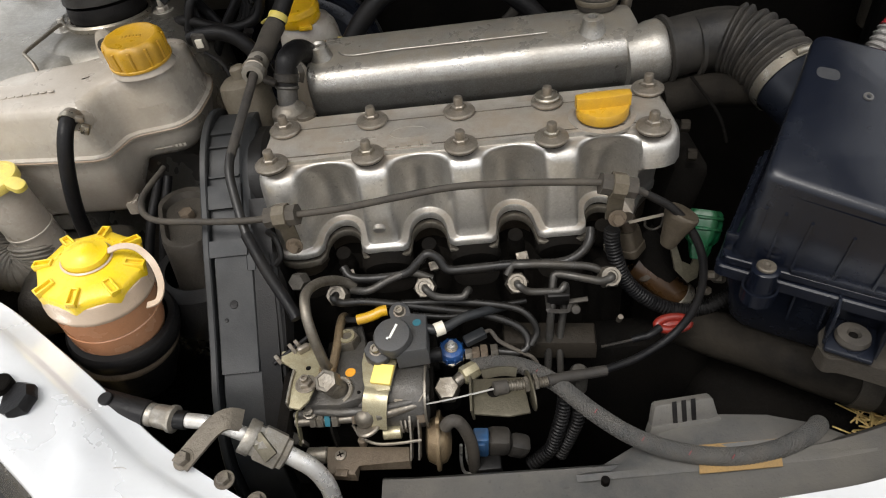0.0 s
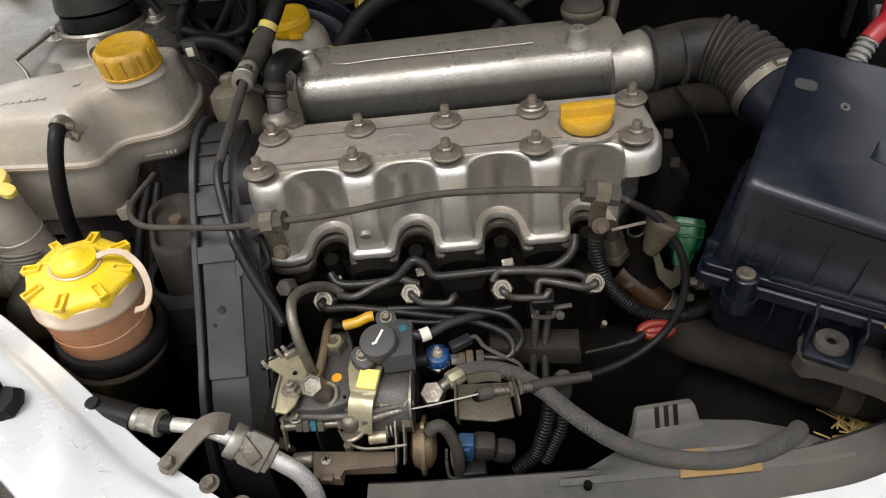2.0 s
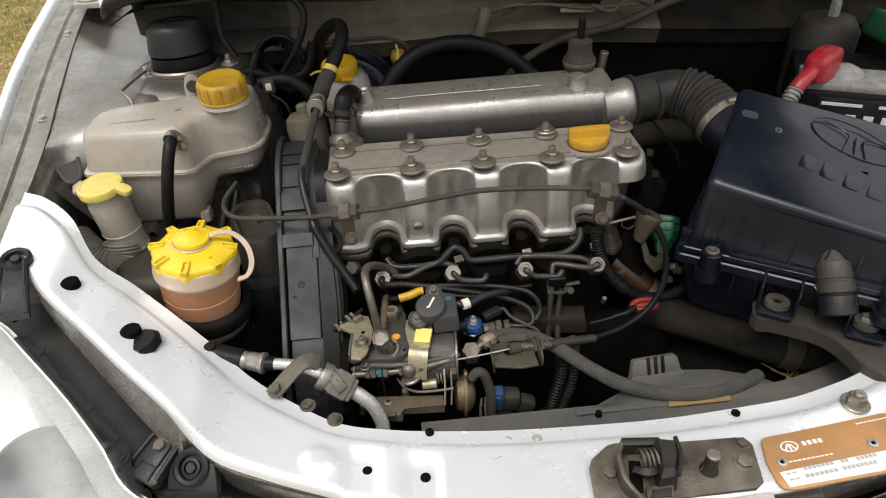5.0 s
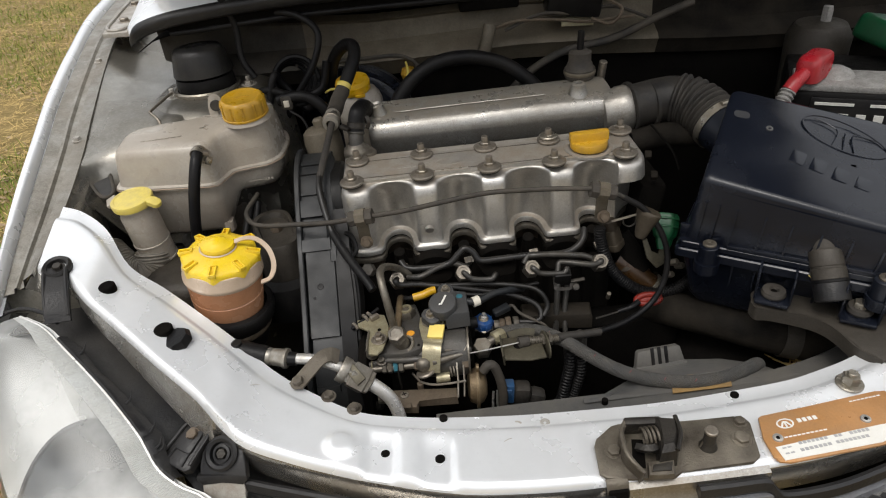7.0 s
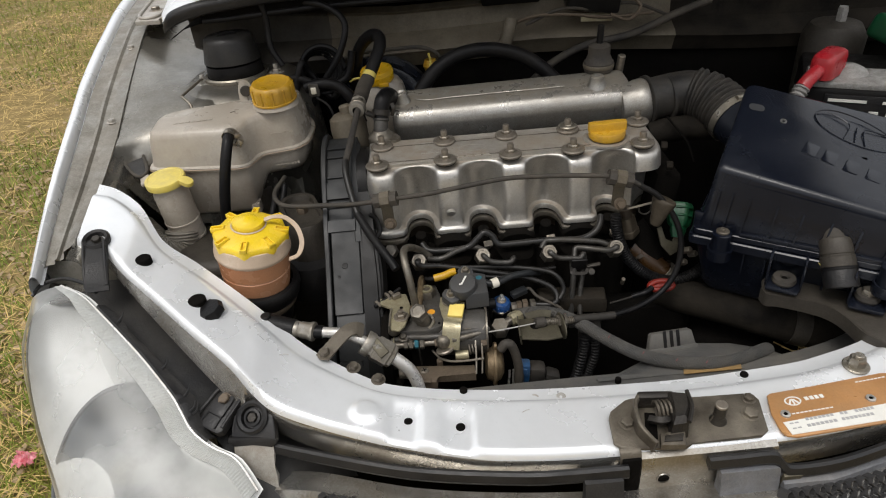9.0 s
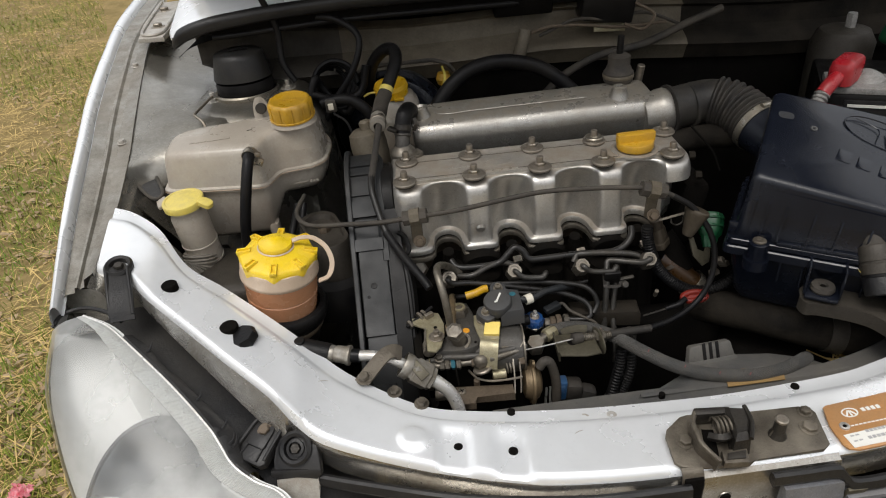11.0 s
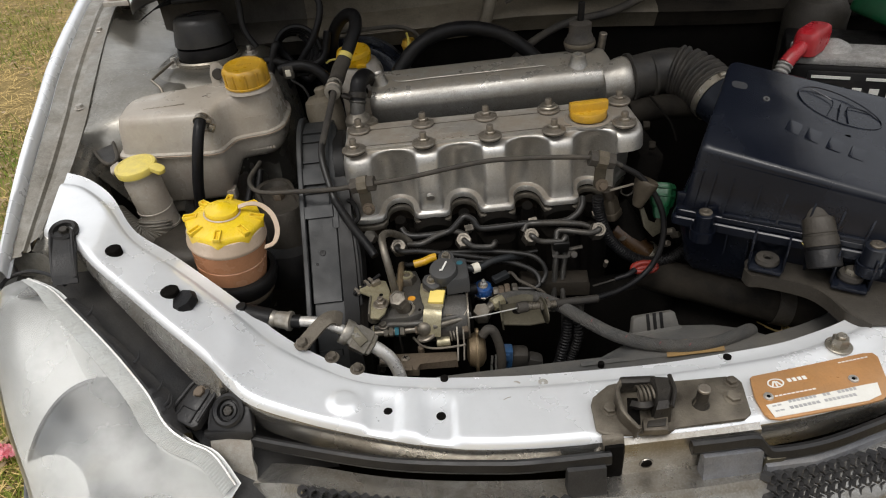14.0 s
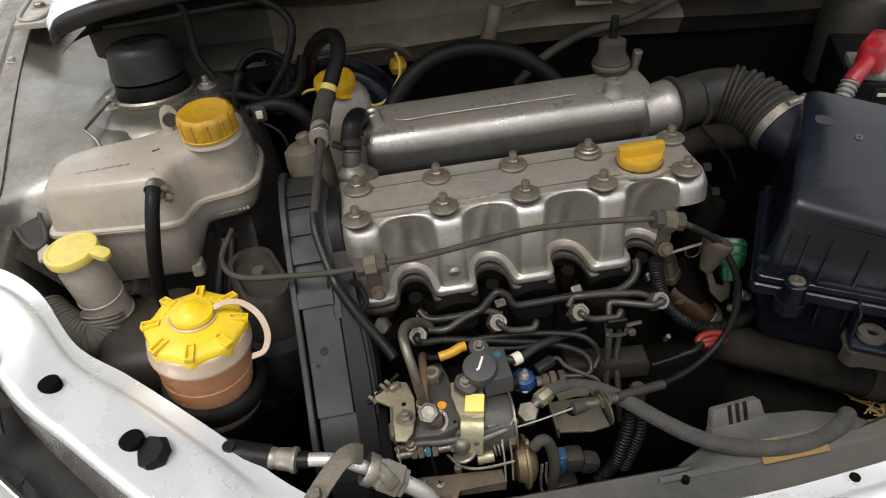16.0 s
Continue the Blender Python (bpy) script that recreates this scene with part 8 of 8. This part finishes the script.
    part("bottle", loft([[pose(-.172, .80, 0) @ Vector((x * s, y * s, z)) for x, y in rounded(.074, .07, .028, 8)] for z, s in ((.86, 1), (.935, 1.0), (.9395, 1.03), (.9435, 1.03), (.9465, 1.0), (.958, .98), (.968, .9), (.974, .78), (.978, .72))]), "tank", t, smooth=60)
    cap = part("cap", lathe([(.0262, 0), (.0275, .002), (.0278, .016), (.0262, .0195), (.0225, .0203), (.021, .0195), (0, .02)], pose(-.179, .795, .979, 6, -3, 0), 44), "gold", t, "yellow plastic screw cap")
    part("cap_rim", lathe([(.0277, .011), (.0284, .0118), (.0284, .0145), (.0277, .0155)], pose(-.179, .795, .979, 6, -3, 0), 44), "gold", cap)
    part("cap_lip", box((.016, .008, .005), pose(-.168, .767, .979), .001), "gold", cap)
    part("yellow_lead", tube([(-.145, .79, .955), (-.13, .788, .951), (-.112, .79, .957), (-.1, .795, .972), (-.092, .80, .982), (-.088, .815, .995), (-.09, .84, 1.0)], .0021, 8), "pale_yellow", t, "thin yellow wire")
    part("yellow_lead", tube([(-.225, .79, .982), (-.215, .785, .988), (-.2, .787, .987)], .0018, 8), "pale_yellow", t)
    b = thing("brake_booster", "black round brake booster", "brake booster", (-.185, .88, .9))
    part("drum", lathe([(0, -.05), (.03, -.049), (.036, -.044), (.055, -.042), (.06, -.036), (.076, -.032), (.082, -.024), (.087, -.02), (.09, -.006), (.0985, -.004), (.0985, .004), (.09, .006), (.09, .05)], aim((-.185, .862, .9), (-.185, .96, .9)), 64), "navy", b, "dark painted steel drum")
    part("drum_rim", lathe([(.0985, -.003), (.101, -.001), (.101, .003), (.0985, .005)], aim((-.185, .862, .9), (-.185, .96, .9)), 64), "seal", b)
    part("fluid_bulb", lathe([(0, -.013), (.01, -.010), (.0135, 0), (.01, .010), (0, .013)], pose(-.088, .856, .975), 20), "amber", b, "small amber bulb")
    part("bulb_lead", tube([(-.25, .845, 1.0), (-.2, .842, 1.013), (-.15, .84, 1.014), (-.105, .84, 1.013), (-.08, .84, 1.003), (-.07, .842, .99)], .0034, 8), "dusty_rubber", b, "grey lead over the booster")
    v = thing("vacuum_hose", "thick black arched vacuum hose", "hose", (0, .76, 1.0))
    part("hose", tube([(-.135, .72, .93), (-.113, .73, .969), (-.083, .740, 1.003), (-.044, .750, 1.022), (.006, .757, 1.024), (.056, .757, 1.01), (.091, .75, .987), (.117, .74, .96), (.13, .73, .93)], .0114, 16), "rubber", v)
    r = thing("rear_hose", "black hose running along the firewall", "hose", (.2, .82, .97))
    part("hose", tube([(.08, .83, .93), (.12, .83, .965), (.18, .835, .99), (.26, .84, 1.0), (.34, .85, 1.025), (.40, .86, 1.04)], .0065, 12), "dusty_rubber", r)
    part("stub", tube([(.04, .835, 1.0), (.05, .84, 1.025), (.055, .845, 1.045)], .011, 12), "cowl", r)
    for i, p in enumerate(([(-.3, .80, .94), (-.27, .785, .985), (-.235, .785, 1.03), (-.22, .80, 1.075), (-.25, .82, 1.1), (-.3, .83, 1.11)], [(-.34, .80, .99), (-.31, .78, 1.0), (-.27, .78, .985), (-.23, .79, .99), (-.215, .80, 1.03)],
                           [(-.33, .79, 1.02), (-.345, .80, 1.05), (-.345, .81, 1.1), (-.36, .80, 1.16)], [(-.32, .77, .96), (-.3, .785, 1.02), (-.29, .80, 1.0), (-.26, .79, .96), (-.24, .78, .98)])):
        w = thing("cable_loop", "loose loop of black cable behind the tank", "cable", p[0], "cables behind the tank")
        part("cable", tube(p, (.0055, .0065, .005, .006)[i], 10), "rubber", w)
    for k in range(4):
        c, r = Vector((-.268 - .004 * k, .80 + .005 * k, 1.004 - .003 * k)), .036 - .003 * k
        w = thing("cable_loop", "coiled black cable behind the tank", "cable", c, "cables behind the tank")
        part("cable", tube([c + Vector((r * math.cos(a), .3 * r * math.sin(a) + .004 * k, r * math.sin(a))) for a in np.linspace(.4 * k, 6.1 + .4 * k, 15)], .0042, 8, 4), "rubber", w)
    for i, p in enumerate(([(.06, .85, 1.035), (.1, .845, 1.045), (.16, .848, 1.04), (.22, .85, 1.03), (.3, .852, 1.03)], [(.08, .85, 1.03), (.14, .845, 1.052), (.2, .85, 1.045), (.26, .85, 1.05), (.33, .86, 1.02)], [(.24, .84, 1.07), (.27, .83, 1.05), (.25, .825, 1.03), (.22, .83, 1.04)])):
        w = thing("wire", "thin dusty wires hanging on the scuttle", "wire", p[0], "wires on the scuttle")
        part("strand", tube(p, .0028, 8), ("rust", "dusty_rubber", "rust")[i], w)
    s = thing("stay_rod", "thin bent wire clip on the strut tower", "clip", (-.45, .67, 1.0))
    part("wire", tube([(-.462, .80, 1.006), (-.465, .785, 1.012), (-.4695, .755, 1.013), (-.4755, .714, 1.0135), (-.4755, .707, 1.0125), (-.472, .703, 1.0115), (-.4615, .692, 1.006), (-.458, .686, 1.0)], .0022, 8), "stud", s)


brake_reservoir()


def engine_mount():
    t = thing("engine_mount", "dusty brown engine mount under the tank", "engine mount", (-.29, .54, .82))
    part("arm", loft([[pose(-.295, .54, 0, 0, 0, 20) @ Vector((x * s, y * s, z)) for x, y in rounded(.055, .11, .026)] for z, s in ((.82, 1.2), (.865, 1.05), (.885, 1.0), (.889, .95), (.889, .8), (.882, .74), (.882, .3))]), "bracket", t, "dusty brown dished mount plate")
    part("mount_bolt", hexbar((-.295, .545, .881), (-.295, .545, .8905), .0085), "rust", t)
    part("rubber_base", lathe([(.06, 0), (.062, .03), (.055, .05), (.04, .055)], pose(-.285, .51, .79), 28), "rubber", t)
    part("lower_ledge", box((.11, .13, .06), pose(-.43, .53, .825, 0, 8, 10), .02, seg=3), "bracket", t, "dusty sheet metal ledge")
    for p in ([(-.335, .60, .90), (-.345, .56, .87), (-.36, .53, .82)], [(-.325, .60, .90), (-.335, .56, .86), (-.35, .53, .80)]):
        part("mount_cable", tube(p, .005, 10), "rubber", t)


engine_mount()


# ---- air filter box ----
AIR = turned(.2385, .405, 0, -33)
CAN0, CAN1 = (.3525, .29, .86), (.3535, .34, .92)


def air_box():
    t = thing("air_filter_box", "dark navy plastic air filter box with ribbed front", "air filter box", (.36, .43, .85))
    W, D = .31, .26
    # Plan of the lid: the corner towards the engine is cut back where the duct enters.
    top = [(.0, .0), (W, .0), (.29, .26), (.001, .15)]
    foot = [(-.010, -.011), (W + .004, -.011), (W + .004, D + .012), (-.008, .155)]

    def outline(pts, inset, r):
        """A polygon drawn in by so much, its corners rounded."""
        n = len(pts)
        moved = []
        for i, p in enumerate(pts):
            a, b, p = Vector(pts[i - 1]), Vector(pts[(i + 1) % n]), Vector(p)
            d1, d2 = (p - a).normalized(), (b - p).normalized()
            n1, n2 = Vector((-d1.y, d1.x)), Vector((-d2.y, d2.x))
            moved.append(p + (n1 + n2) / max(.4, 1 + n1.dot(n2)) * inset)
        out = []
        for i, p in enumerate(moved):
            a, b = moved[i - 1], moved[(i + 1) % n]
            p0, p1 = p + (a - p).normalized() * min(r, (a - p).length * .45), p + (b - p).normalized() * min(r, (b - p).length * .45)
            out += [p0 * (1 - q) ** 2 + p * 2 * q * (1 - q) + p1 * q * q for q in (0, .2, .4, .6, .8, 1)]
        return out

    def lid_z(u, v):
        """The lid's top rises to the back and falls away towards the battery."""
        return .9696 - .14 * u + .343 * v - 1.14 * u * v

    def on_lid(u, v, up=0.0):
        return AIR @ Vector((u, v, lid_z(u, v) + up))

    def seat(u, v, up=0.0, turn=0.0):
        """A frame lying on the lid."""
        e = .004
        x = (on_lid(u + e, v) - on_lid(u, v)).normalized()
        y = (on_lid(u, v + e) - on_lid(u, v)).normalized()
        z = x.cross(y).normalized()
        y = z.cross(x)
        m = Matrix((x, y, z)).transposed().to_4x4()
        return Matrix.Translation(on_lid(u, v, up)) @ m @ pose(0, 0, 0, 0, 0, turn)

    def flat(pts, z, inset=0.0, r=.012):
        return [AIR @ Vector((p.x, p.y, z)) for p in outline(pts, inset, r)]

    def crown(inset, drop, r):
        return [on_lid(p.x, p.y, -drop) for p in outline(top, inset, r)]
    mid = [(a[0] * .5 + b[0] * .5, a[1] * .5 + b[1] * .5) for a, b in zip(top, foot)]
    lid = [flat(foot, .888), flat(foot, .894), flat(mid, .925, -.001), crown(-.0008, .012, .009), crown(.0, .006, .009), crown(.0012, .0026, .0095), crown(.0035, .0007, .010), crown(.007, .0, .012)]
    bm = loft(lid, caps=False)
    rim = outline(top, .007, .012)
    hub = Vector((.15, .09))
    loft([[on_lid(hub.x + (p.x - hub.x) * k, hub.y + (p.y - hub.y) * k) for p in rim] for k in (1, .85, .68, .5, .33, .16, .02)], caps=False, bm=bm)
    bmesh.ops.remove_doubles(bm, verts=bm.verts, dist=.0001)
    part("lid", bm, "navy", t, "smooth dark navy lid", smooth=50)
    # Thin moulded ribs down the sloping front.
    for u in (.006, .021, .041, .072, .1, .13, .16, .19, .22, .25):
        low, high = AIR @ Vector((u - .001, -.0125, .893)), AIR @ Vector((u + .003, -.0048, .942 - .14 * u))
        part("rib", strip([low, low.lerp(high, .5) + AIR.to_3x3() @ Vector((0, -.0015, 0)), high], .006, .0022, AIR.to_3x3() @ Vector((1, 0, 0))), "navy", t, "moulded rib")
    part("lid_flange", loft([flat(foot, .8815, -.005, .008), flat(foot, .8875, -.005, .008), flat(foot, .8885, -.004, .008)]), "navy", t, smooth=30)
    part("flange_strip", box((.24, .006, .006), AIR @ pose(.16, -.013, .8905), .001), "navy", t)
    part("base_flange", loft([flat(foot, .868, -.008, .008), flat(foot, .878, -.008, .008), flat(foot, .8795, -.0065, .008)]), "navy", t, smooth=30)
    part("base", loft([flat(foot, .869, -.001), flat(foot, .845, .004), flat(foot, .80, .012), flat(foot, .785, .02)]), "navy", t)
    part("clip_tab", box((.02, .005, .02), AIR @ pose(-.006, -.004, .897, 0, 0, 0), .002), "navy", t)
    for u in (.022, .2):
        part("screw_boss", lathe([(.0115, -.012), (.0115, .016), (.009, .0175), (0, .0175)], AIR @ pose(u, -.0235, .878), 24), "navy", t)
        part("boss_cup", lathe([(.0145, -.02), (.0148, -.006), (.0128, -.006), (.0125, -.018)], AIR @ pose(u, -.0225, .878), 24), "navy", t)
        part("screw", lathe([(.0078, 0), (.0078, .0018), (.0066, .0028), (.0032, .0028), (.002, .001), (0, .001)], AIR @ pose(u, -.0235, .8955), 20), "latch", t)
    for u in (.05, .075, .14):
        part("base_ridge", box((.0025, .008, .035), AIR @ pose(u, -.011, .85, 0, 0, 0), .001), "navy", t)
    for u, v in ((.0993, -.026), (.1863, -.0225)):
        part("foot", box((.036, .044, .005), AIR @ pose(u, -.022, .8425), .002), "navy", t)
        part("foot_side", box((.0028, .036, .04), AIR @ pose(u - .0185, -.02, .862, 0, 0, 0), .001), "navy", t)
        part("foot_side", box((.0028, .036, .04), AIR @ pose(u + .0185, -.02, .862, 0, 0, 0), .001), "navy", t)
        p = AIR @ Vector((u, v, .845))
        part("grommet", lathe([(.0125, 0), (.0138, .003), (.0125, .0075), (.0055, .008), (.004, .004), (0, .004)], Matrix.Translation(p), 28), "dusty_rubber", t, "grey rubber grommet")
        part("grommet_bore", rod(p + Vector((0, 0, .0045)), p + Vector((0, 0, .0062)), .0035, seg=14), "dark", t)
        if u > .15:
            part("foot_bolt", hexbar(p + Vector((0, 0, .006)), p + Vector((0, 0, .014)), .0082), "zinc", t)
    # Emblem shapes moulded in the lid.
    ring = []
    for k in range(56):
        a = 2 * math.pi * k / 56
        u, v = .136 + .048 * math.cos(a) - .004 * math.sin(a), .1375 + .0275 * math.sin(a)
        ring.append(on_lid(u, v, .0002))
    part("emblem_ring", tube(ring + ring[:1], .0009, 6, 1, smooth=False), "navy", t, "raised oval emblem")
    for pts in (((.1, .1535), (.122, .149), (.128, .14), (.124, .114)), ((.172, .1535), (.15, .149), (.144, .14), (.148, .114)), ((.136, .145), (.136, .113))):
        part("emblem_bar", tube([on_lid(u, v, .0001) for u, v in pts], .0008, 6), "navy", t)
    for u, v in ((.092, .0727), (.1143, .0695), (.1385, .0655), (.1625, .0627)):
        part("moulded_mark", prism(rounded(.0165, .022, .002, 2), -.001, .0006, .0003, seat(u, v, 0, -6)), "navy", t, "raised moulded mark")
    part("dimple", lathe([(.0042, 0), (.004, .0012), (.0026, .0014), (.0018, .0), (0, 0)], seat(.0548, .1048), 18), "shroud", t)
    part("scuff", prism(rounded(.019, .012, .005, 4), -.001, .0007, 0, seat(.021, .112, 0, 14)), "scuff", t, "dull grey scuffed patch")
    b = thing("air_box_bracket", "dusty beige steel bracket under the air box", "bracket", (.34, .31, .835))
    plan = [(.291, .346), (.2855, .333), (.287, .3205), (.3, .3165), (.325, .302), (.343, .287), (.352, .268), (.357, .24), (.37, .218), (.47, .2), (.47, .28), (.36, .35), (.31, .36)]
    part("plate", prism(plan, .8335, .8365, .0006), "bracket", b)
    part("plate_edge", strip([Vector((x, y, .827)) for x, y in plan[1:9]], .018, .003, (-.5, -1, 0)), "bracket", b)
    c = thing("breather_canister", "black cylinder with dusty grey tape rings", "canister", CAN0)
    m = aim(CAN0, CAN1)
    part("cylinder", lathe([(0, 0), (.0165, 0), (.0182, .0015), (.0184, .02), (.0176, .022)], m, 32), "seal", c, "black end cup")
    part("collar", lathe([(.0186, .021), (.019, .0215), (.019, .024), (.0186, .0245)], m, 32), "rubber", c)
    part("tape", lathe([(.0176, .024), (.0184, .025), (.0182, .036), (.0172, .037), (.0172, .039), (.018, .04), (.0172, .055), (.0165, .057)], m, 32), "bracket", c, "dusty grey and yellow tape")
    part("yellow_mark", strip([m @ Vector((.0189 * math.cos(a), .0189 * math.sin(a), .0305 + .0012 * math.sin(5 * a))) for a in np.linspace(-2.6, -.3, 9)], .0035, .0006, (0, -.7, .7)), "pale_yellow", c, "scrap of yellow tape")
    part("yellow_mark", strip([m @ Vector((.0186 * math.cos(a), .0186 * math.sin(a), .046 + .001 * math.sin(7 * a))) for a in np.linspace(-2.2, -.9, 7)], .0025, .0006, (0, -.7, .7)), "pale_yellow", c, "scrap of yellow tape")
    part("top", lathe([(.0165, .056), (.0135, .059), (.0125, .072), (.0105, .075), (0, .075)], m, 28), "dusty_rubber", c)
    part("lead", tube([m @ Vector((.006, .004, .074)), m @ Vector((.010, .006, .086)), m @ Vector((.006, .010, .1))], .0012, 8), "stud", c)
    h = thing("snorkel_hose", "dusty grey thick hose under the air box", "hose", (.3, .34, .77))
    part("hose", tube([(.205, .445, .755), (.242, .415, .758), (.28, .393, .756), (.32, .365, .755), (.354, .346, .753), (.42, .325, .74)], .024, 20), "grime_shade", h)
    part("band", lathe([(.0245, -.01), (.0256, -.01), (.0256, .01), (.0245, .01)], aim((.354, .346, .753), (.375, .339, .749)), 28), "bracket", h)


air_box()


def battery():
    t = thing("battery", "dirty car battery with corroded terminals and label", "battery", (.57, .62, .8))
    m = turned(.463, .635, 0, -26)
    part("case", box((.25, .17, .17), m @ pose(.125, .085, .875), .006), "black", t, "black battery case")
    part("top_rail", box((.24, .07, .012), m @ pose(.125, .04, .963), .003), "lead", t, "grimy corroded battery top")
    part("label", box((.2, .004, .045), m @ pose(.13, -.002, .93), .001), "seal", t, "dirty dark label")
    for k, w in enumerate((.05, .03, .06)):
        part("printed_line", box((w, .002, .004), m @ pose(.06 + .06 * k, -.0045, .945 - .0 * k), 0), "label", t)
    for k in range(5):
        part("printed_mark", box((.012, .002, .012), m @ pose(.075 + .022 * k, -.0045, .925), 0), "label", t)
    part("crust", lathe([(.03, 0), (.022, .01), (.01, .016), (0, .017)], m @ pose(.06, .05, .965), 12), "lead", t, "whitish corrosion crust")
    r = part("terminal_cover", loft([[m @ pose(.028, .03, z, 0, 0, 65) @ Vector((x * s, y * s, 0)) for x, y in rounded(.066, .034, .013)] for z, s in ((.972, 1), (.995, 1.0), (1.003, .92), (1.006, .78), (1.007, .3))]), "red", t, "red plastic terminal cover")
    part("cover_neck", tube([m @ Vector((.014, .004, .985)), m @ Vector((.004, -.012, .978)), m @ Vector((-.004, -.022, .968))], .0105, 12), "red", t, "red cable boot")
    part("cable_sleeve", tube([m @ Vector((-.003, -.02, .969)), m @ Vector((-.014, -.04, .945))], .009, 12, 3, ribs=.0025, pitch=.006), "lead", t, "ribbed pale cable sleeve")
    part("cable", tube([m @ Vector((-.02, -.05, .937)), m @ Vector((-.035, -.07, .89)), m @ Vector((-.04, -.08, .82))], .009, 12), "rubber", t)
    c = thing("brake_canister", "dusty beige canister with a bolt behind the battery", "canister", (.58, .80, .95))
    part("canister", lathe([(.05, -.1), (.052, .01), (.04, .03), (.02, .036), (0, .037)], pose(.62, .84, .955), 32), "bracket", c)
    part("bolt", hexbar((.62, .83, .99), (.62, .83, 1.015), .009), "lead", c)
    g = thing("green_cover", "dark green plastic cover beside the battery", "cover", (.68, .72, .95))
    part("cover", box((.13, .1, .04), pose(.69, .73, .985, 10, 15, 25), .01, seg=3), "green", g)


battery()


def radiator_shroud():
    t = thing("radiator_shroud", "dusty dark grey plastic radiator shroud", "shroud", (.15, .27, .75))
    top = [(-.10, .275, .757), (-.06, .268, .765), (.02, .262, .772), (.1, .258, .776), (.2, .256, .778), (.3, .262, .778), (.4, .29, .778), (.5, .34, .79)]
    part("front_rail", loft([[Vector(p) + Vector((0, d, e)) for d, e in ((-.05, .03), (-.03, .004), (-.012, .0), (.018, -.004), (.024, -.012), (.024, -.06), (-.05, -.08))] for p in spline(top, 5)]), "shroud", t)
    part("rail_hole", rod((.093, .26, .77), (.093, .26, .7805), .0036), "dark", t)
    part("fan_ring", lathe([(.10, -.02), (.135, -.018), (.14, -.008), (.14, .004), (.10, .004)], aim((.22, .30, .64), (.22, .50, .67)), 48), "shroud", t, "round fan housing")
    # A broad sloping deck rises from the rail to the fan's rim.
    rings = []
    for x, y1, z1 in ((.07, .272, .766), (.1, .283, .765), (.13, .297, .766), (.15, .307, .767), (.17, .314, .768), (.21, .318, .7685), (.25, .314, .767), (.29, .303, .763), (.32, .288, .757)):
        rings.append([Vector((x, .262, .776)), Vector((x, .268, .7765)), Vector((x, y1 - .006, z1 + .001)), Vector((x, y1, z1 - .001)), Vector((x, y1 + .003, z1 - .007)), Vector((x, y1 + .004, z1 - .06))])
    part("deck", loft(rings, close=False), "shroud", t, "sloping dusty shroud deck", smooth=35)
    tab = [(-.031, .0), (.031, .0), (.0265, .021), (.024, .023), (-.024, .023), (-.0265, .021)]
    lean = pose(.176, .3145, .766, 62, 0, 4)
    part("lug", prism(tab, -.004, .005, .0012, lean), "shroud", t, "moulded mounting lug")
    part("lug_step", prism([(-.034, -.004), (.034, -.004), (.031, .004), (-.031, .004)], -.003, .007, .001, lean), "shroud", t)
    for k in range(3):
        # Black bars on the face stand in for shade inside the slots.
        part("lug_groove", box((.0042, .026, .0012), lean @ pose(-.009 + .0085 * k, .012, .0054, 0, 0, 0), .0004), "rubber", t, "dark slot in the lug")
    part("tan_label", loft([[Vector((.170 + d, .258, .7785 + h)), Vector((.238 + d, .258, .7785 + h)), Vector((.246 + d, .284, .7762 + h)), Vector((.178 + d, .285, .776 + h))] for d, h in ((0, 0), (0, .0008))]), "tan", t, "tan paper label")


radiator_shroud()


def dry_nest():
    """Dry twigs caught behind the panel."""
    rnd = random.Random(11)
    bm = bmesh.new()
    for _ in range(150):
        p = Vector((.385 + rnd.uniform(-.02, .045), .33 + rnd.uniform(-.035, .025), .71 + rnd.uniform(-.008, .012)))
        d = Vector((rnd.uniform(-1, 1), rnd.uniform(-1, 1), rnd.uniform(-.4, .6))).normalized() * rnd.uniform(.015, .04)
        rod(p - d, p + d, .0009, seg=5, bm=bm)
    solo("straw_bits", bm, "straw", "bits of dry straw caught beside the shroud", "straw", (.377, .33, .71), kind="stuff")


dry_nest()
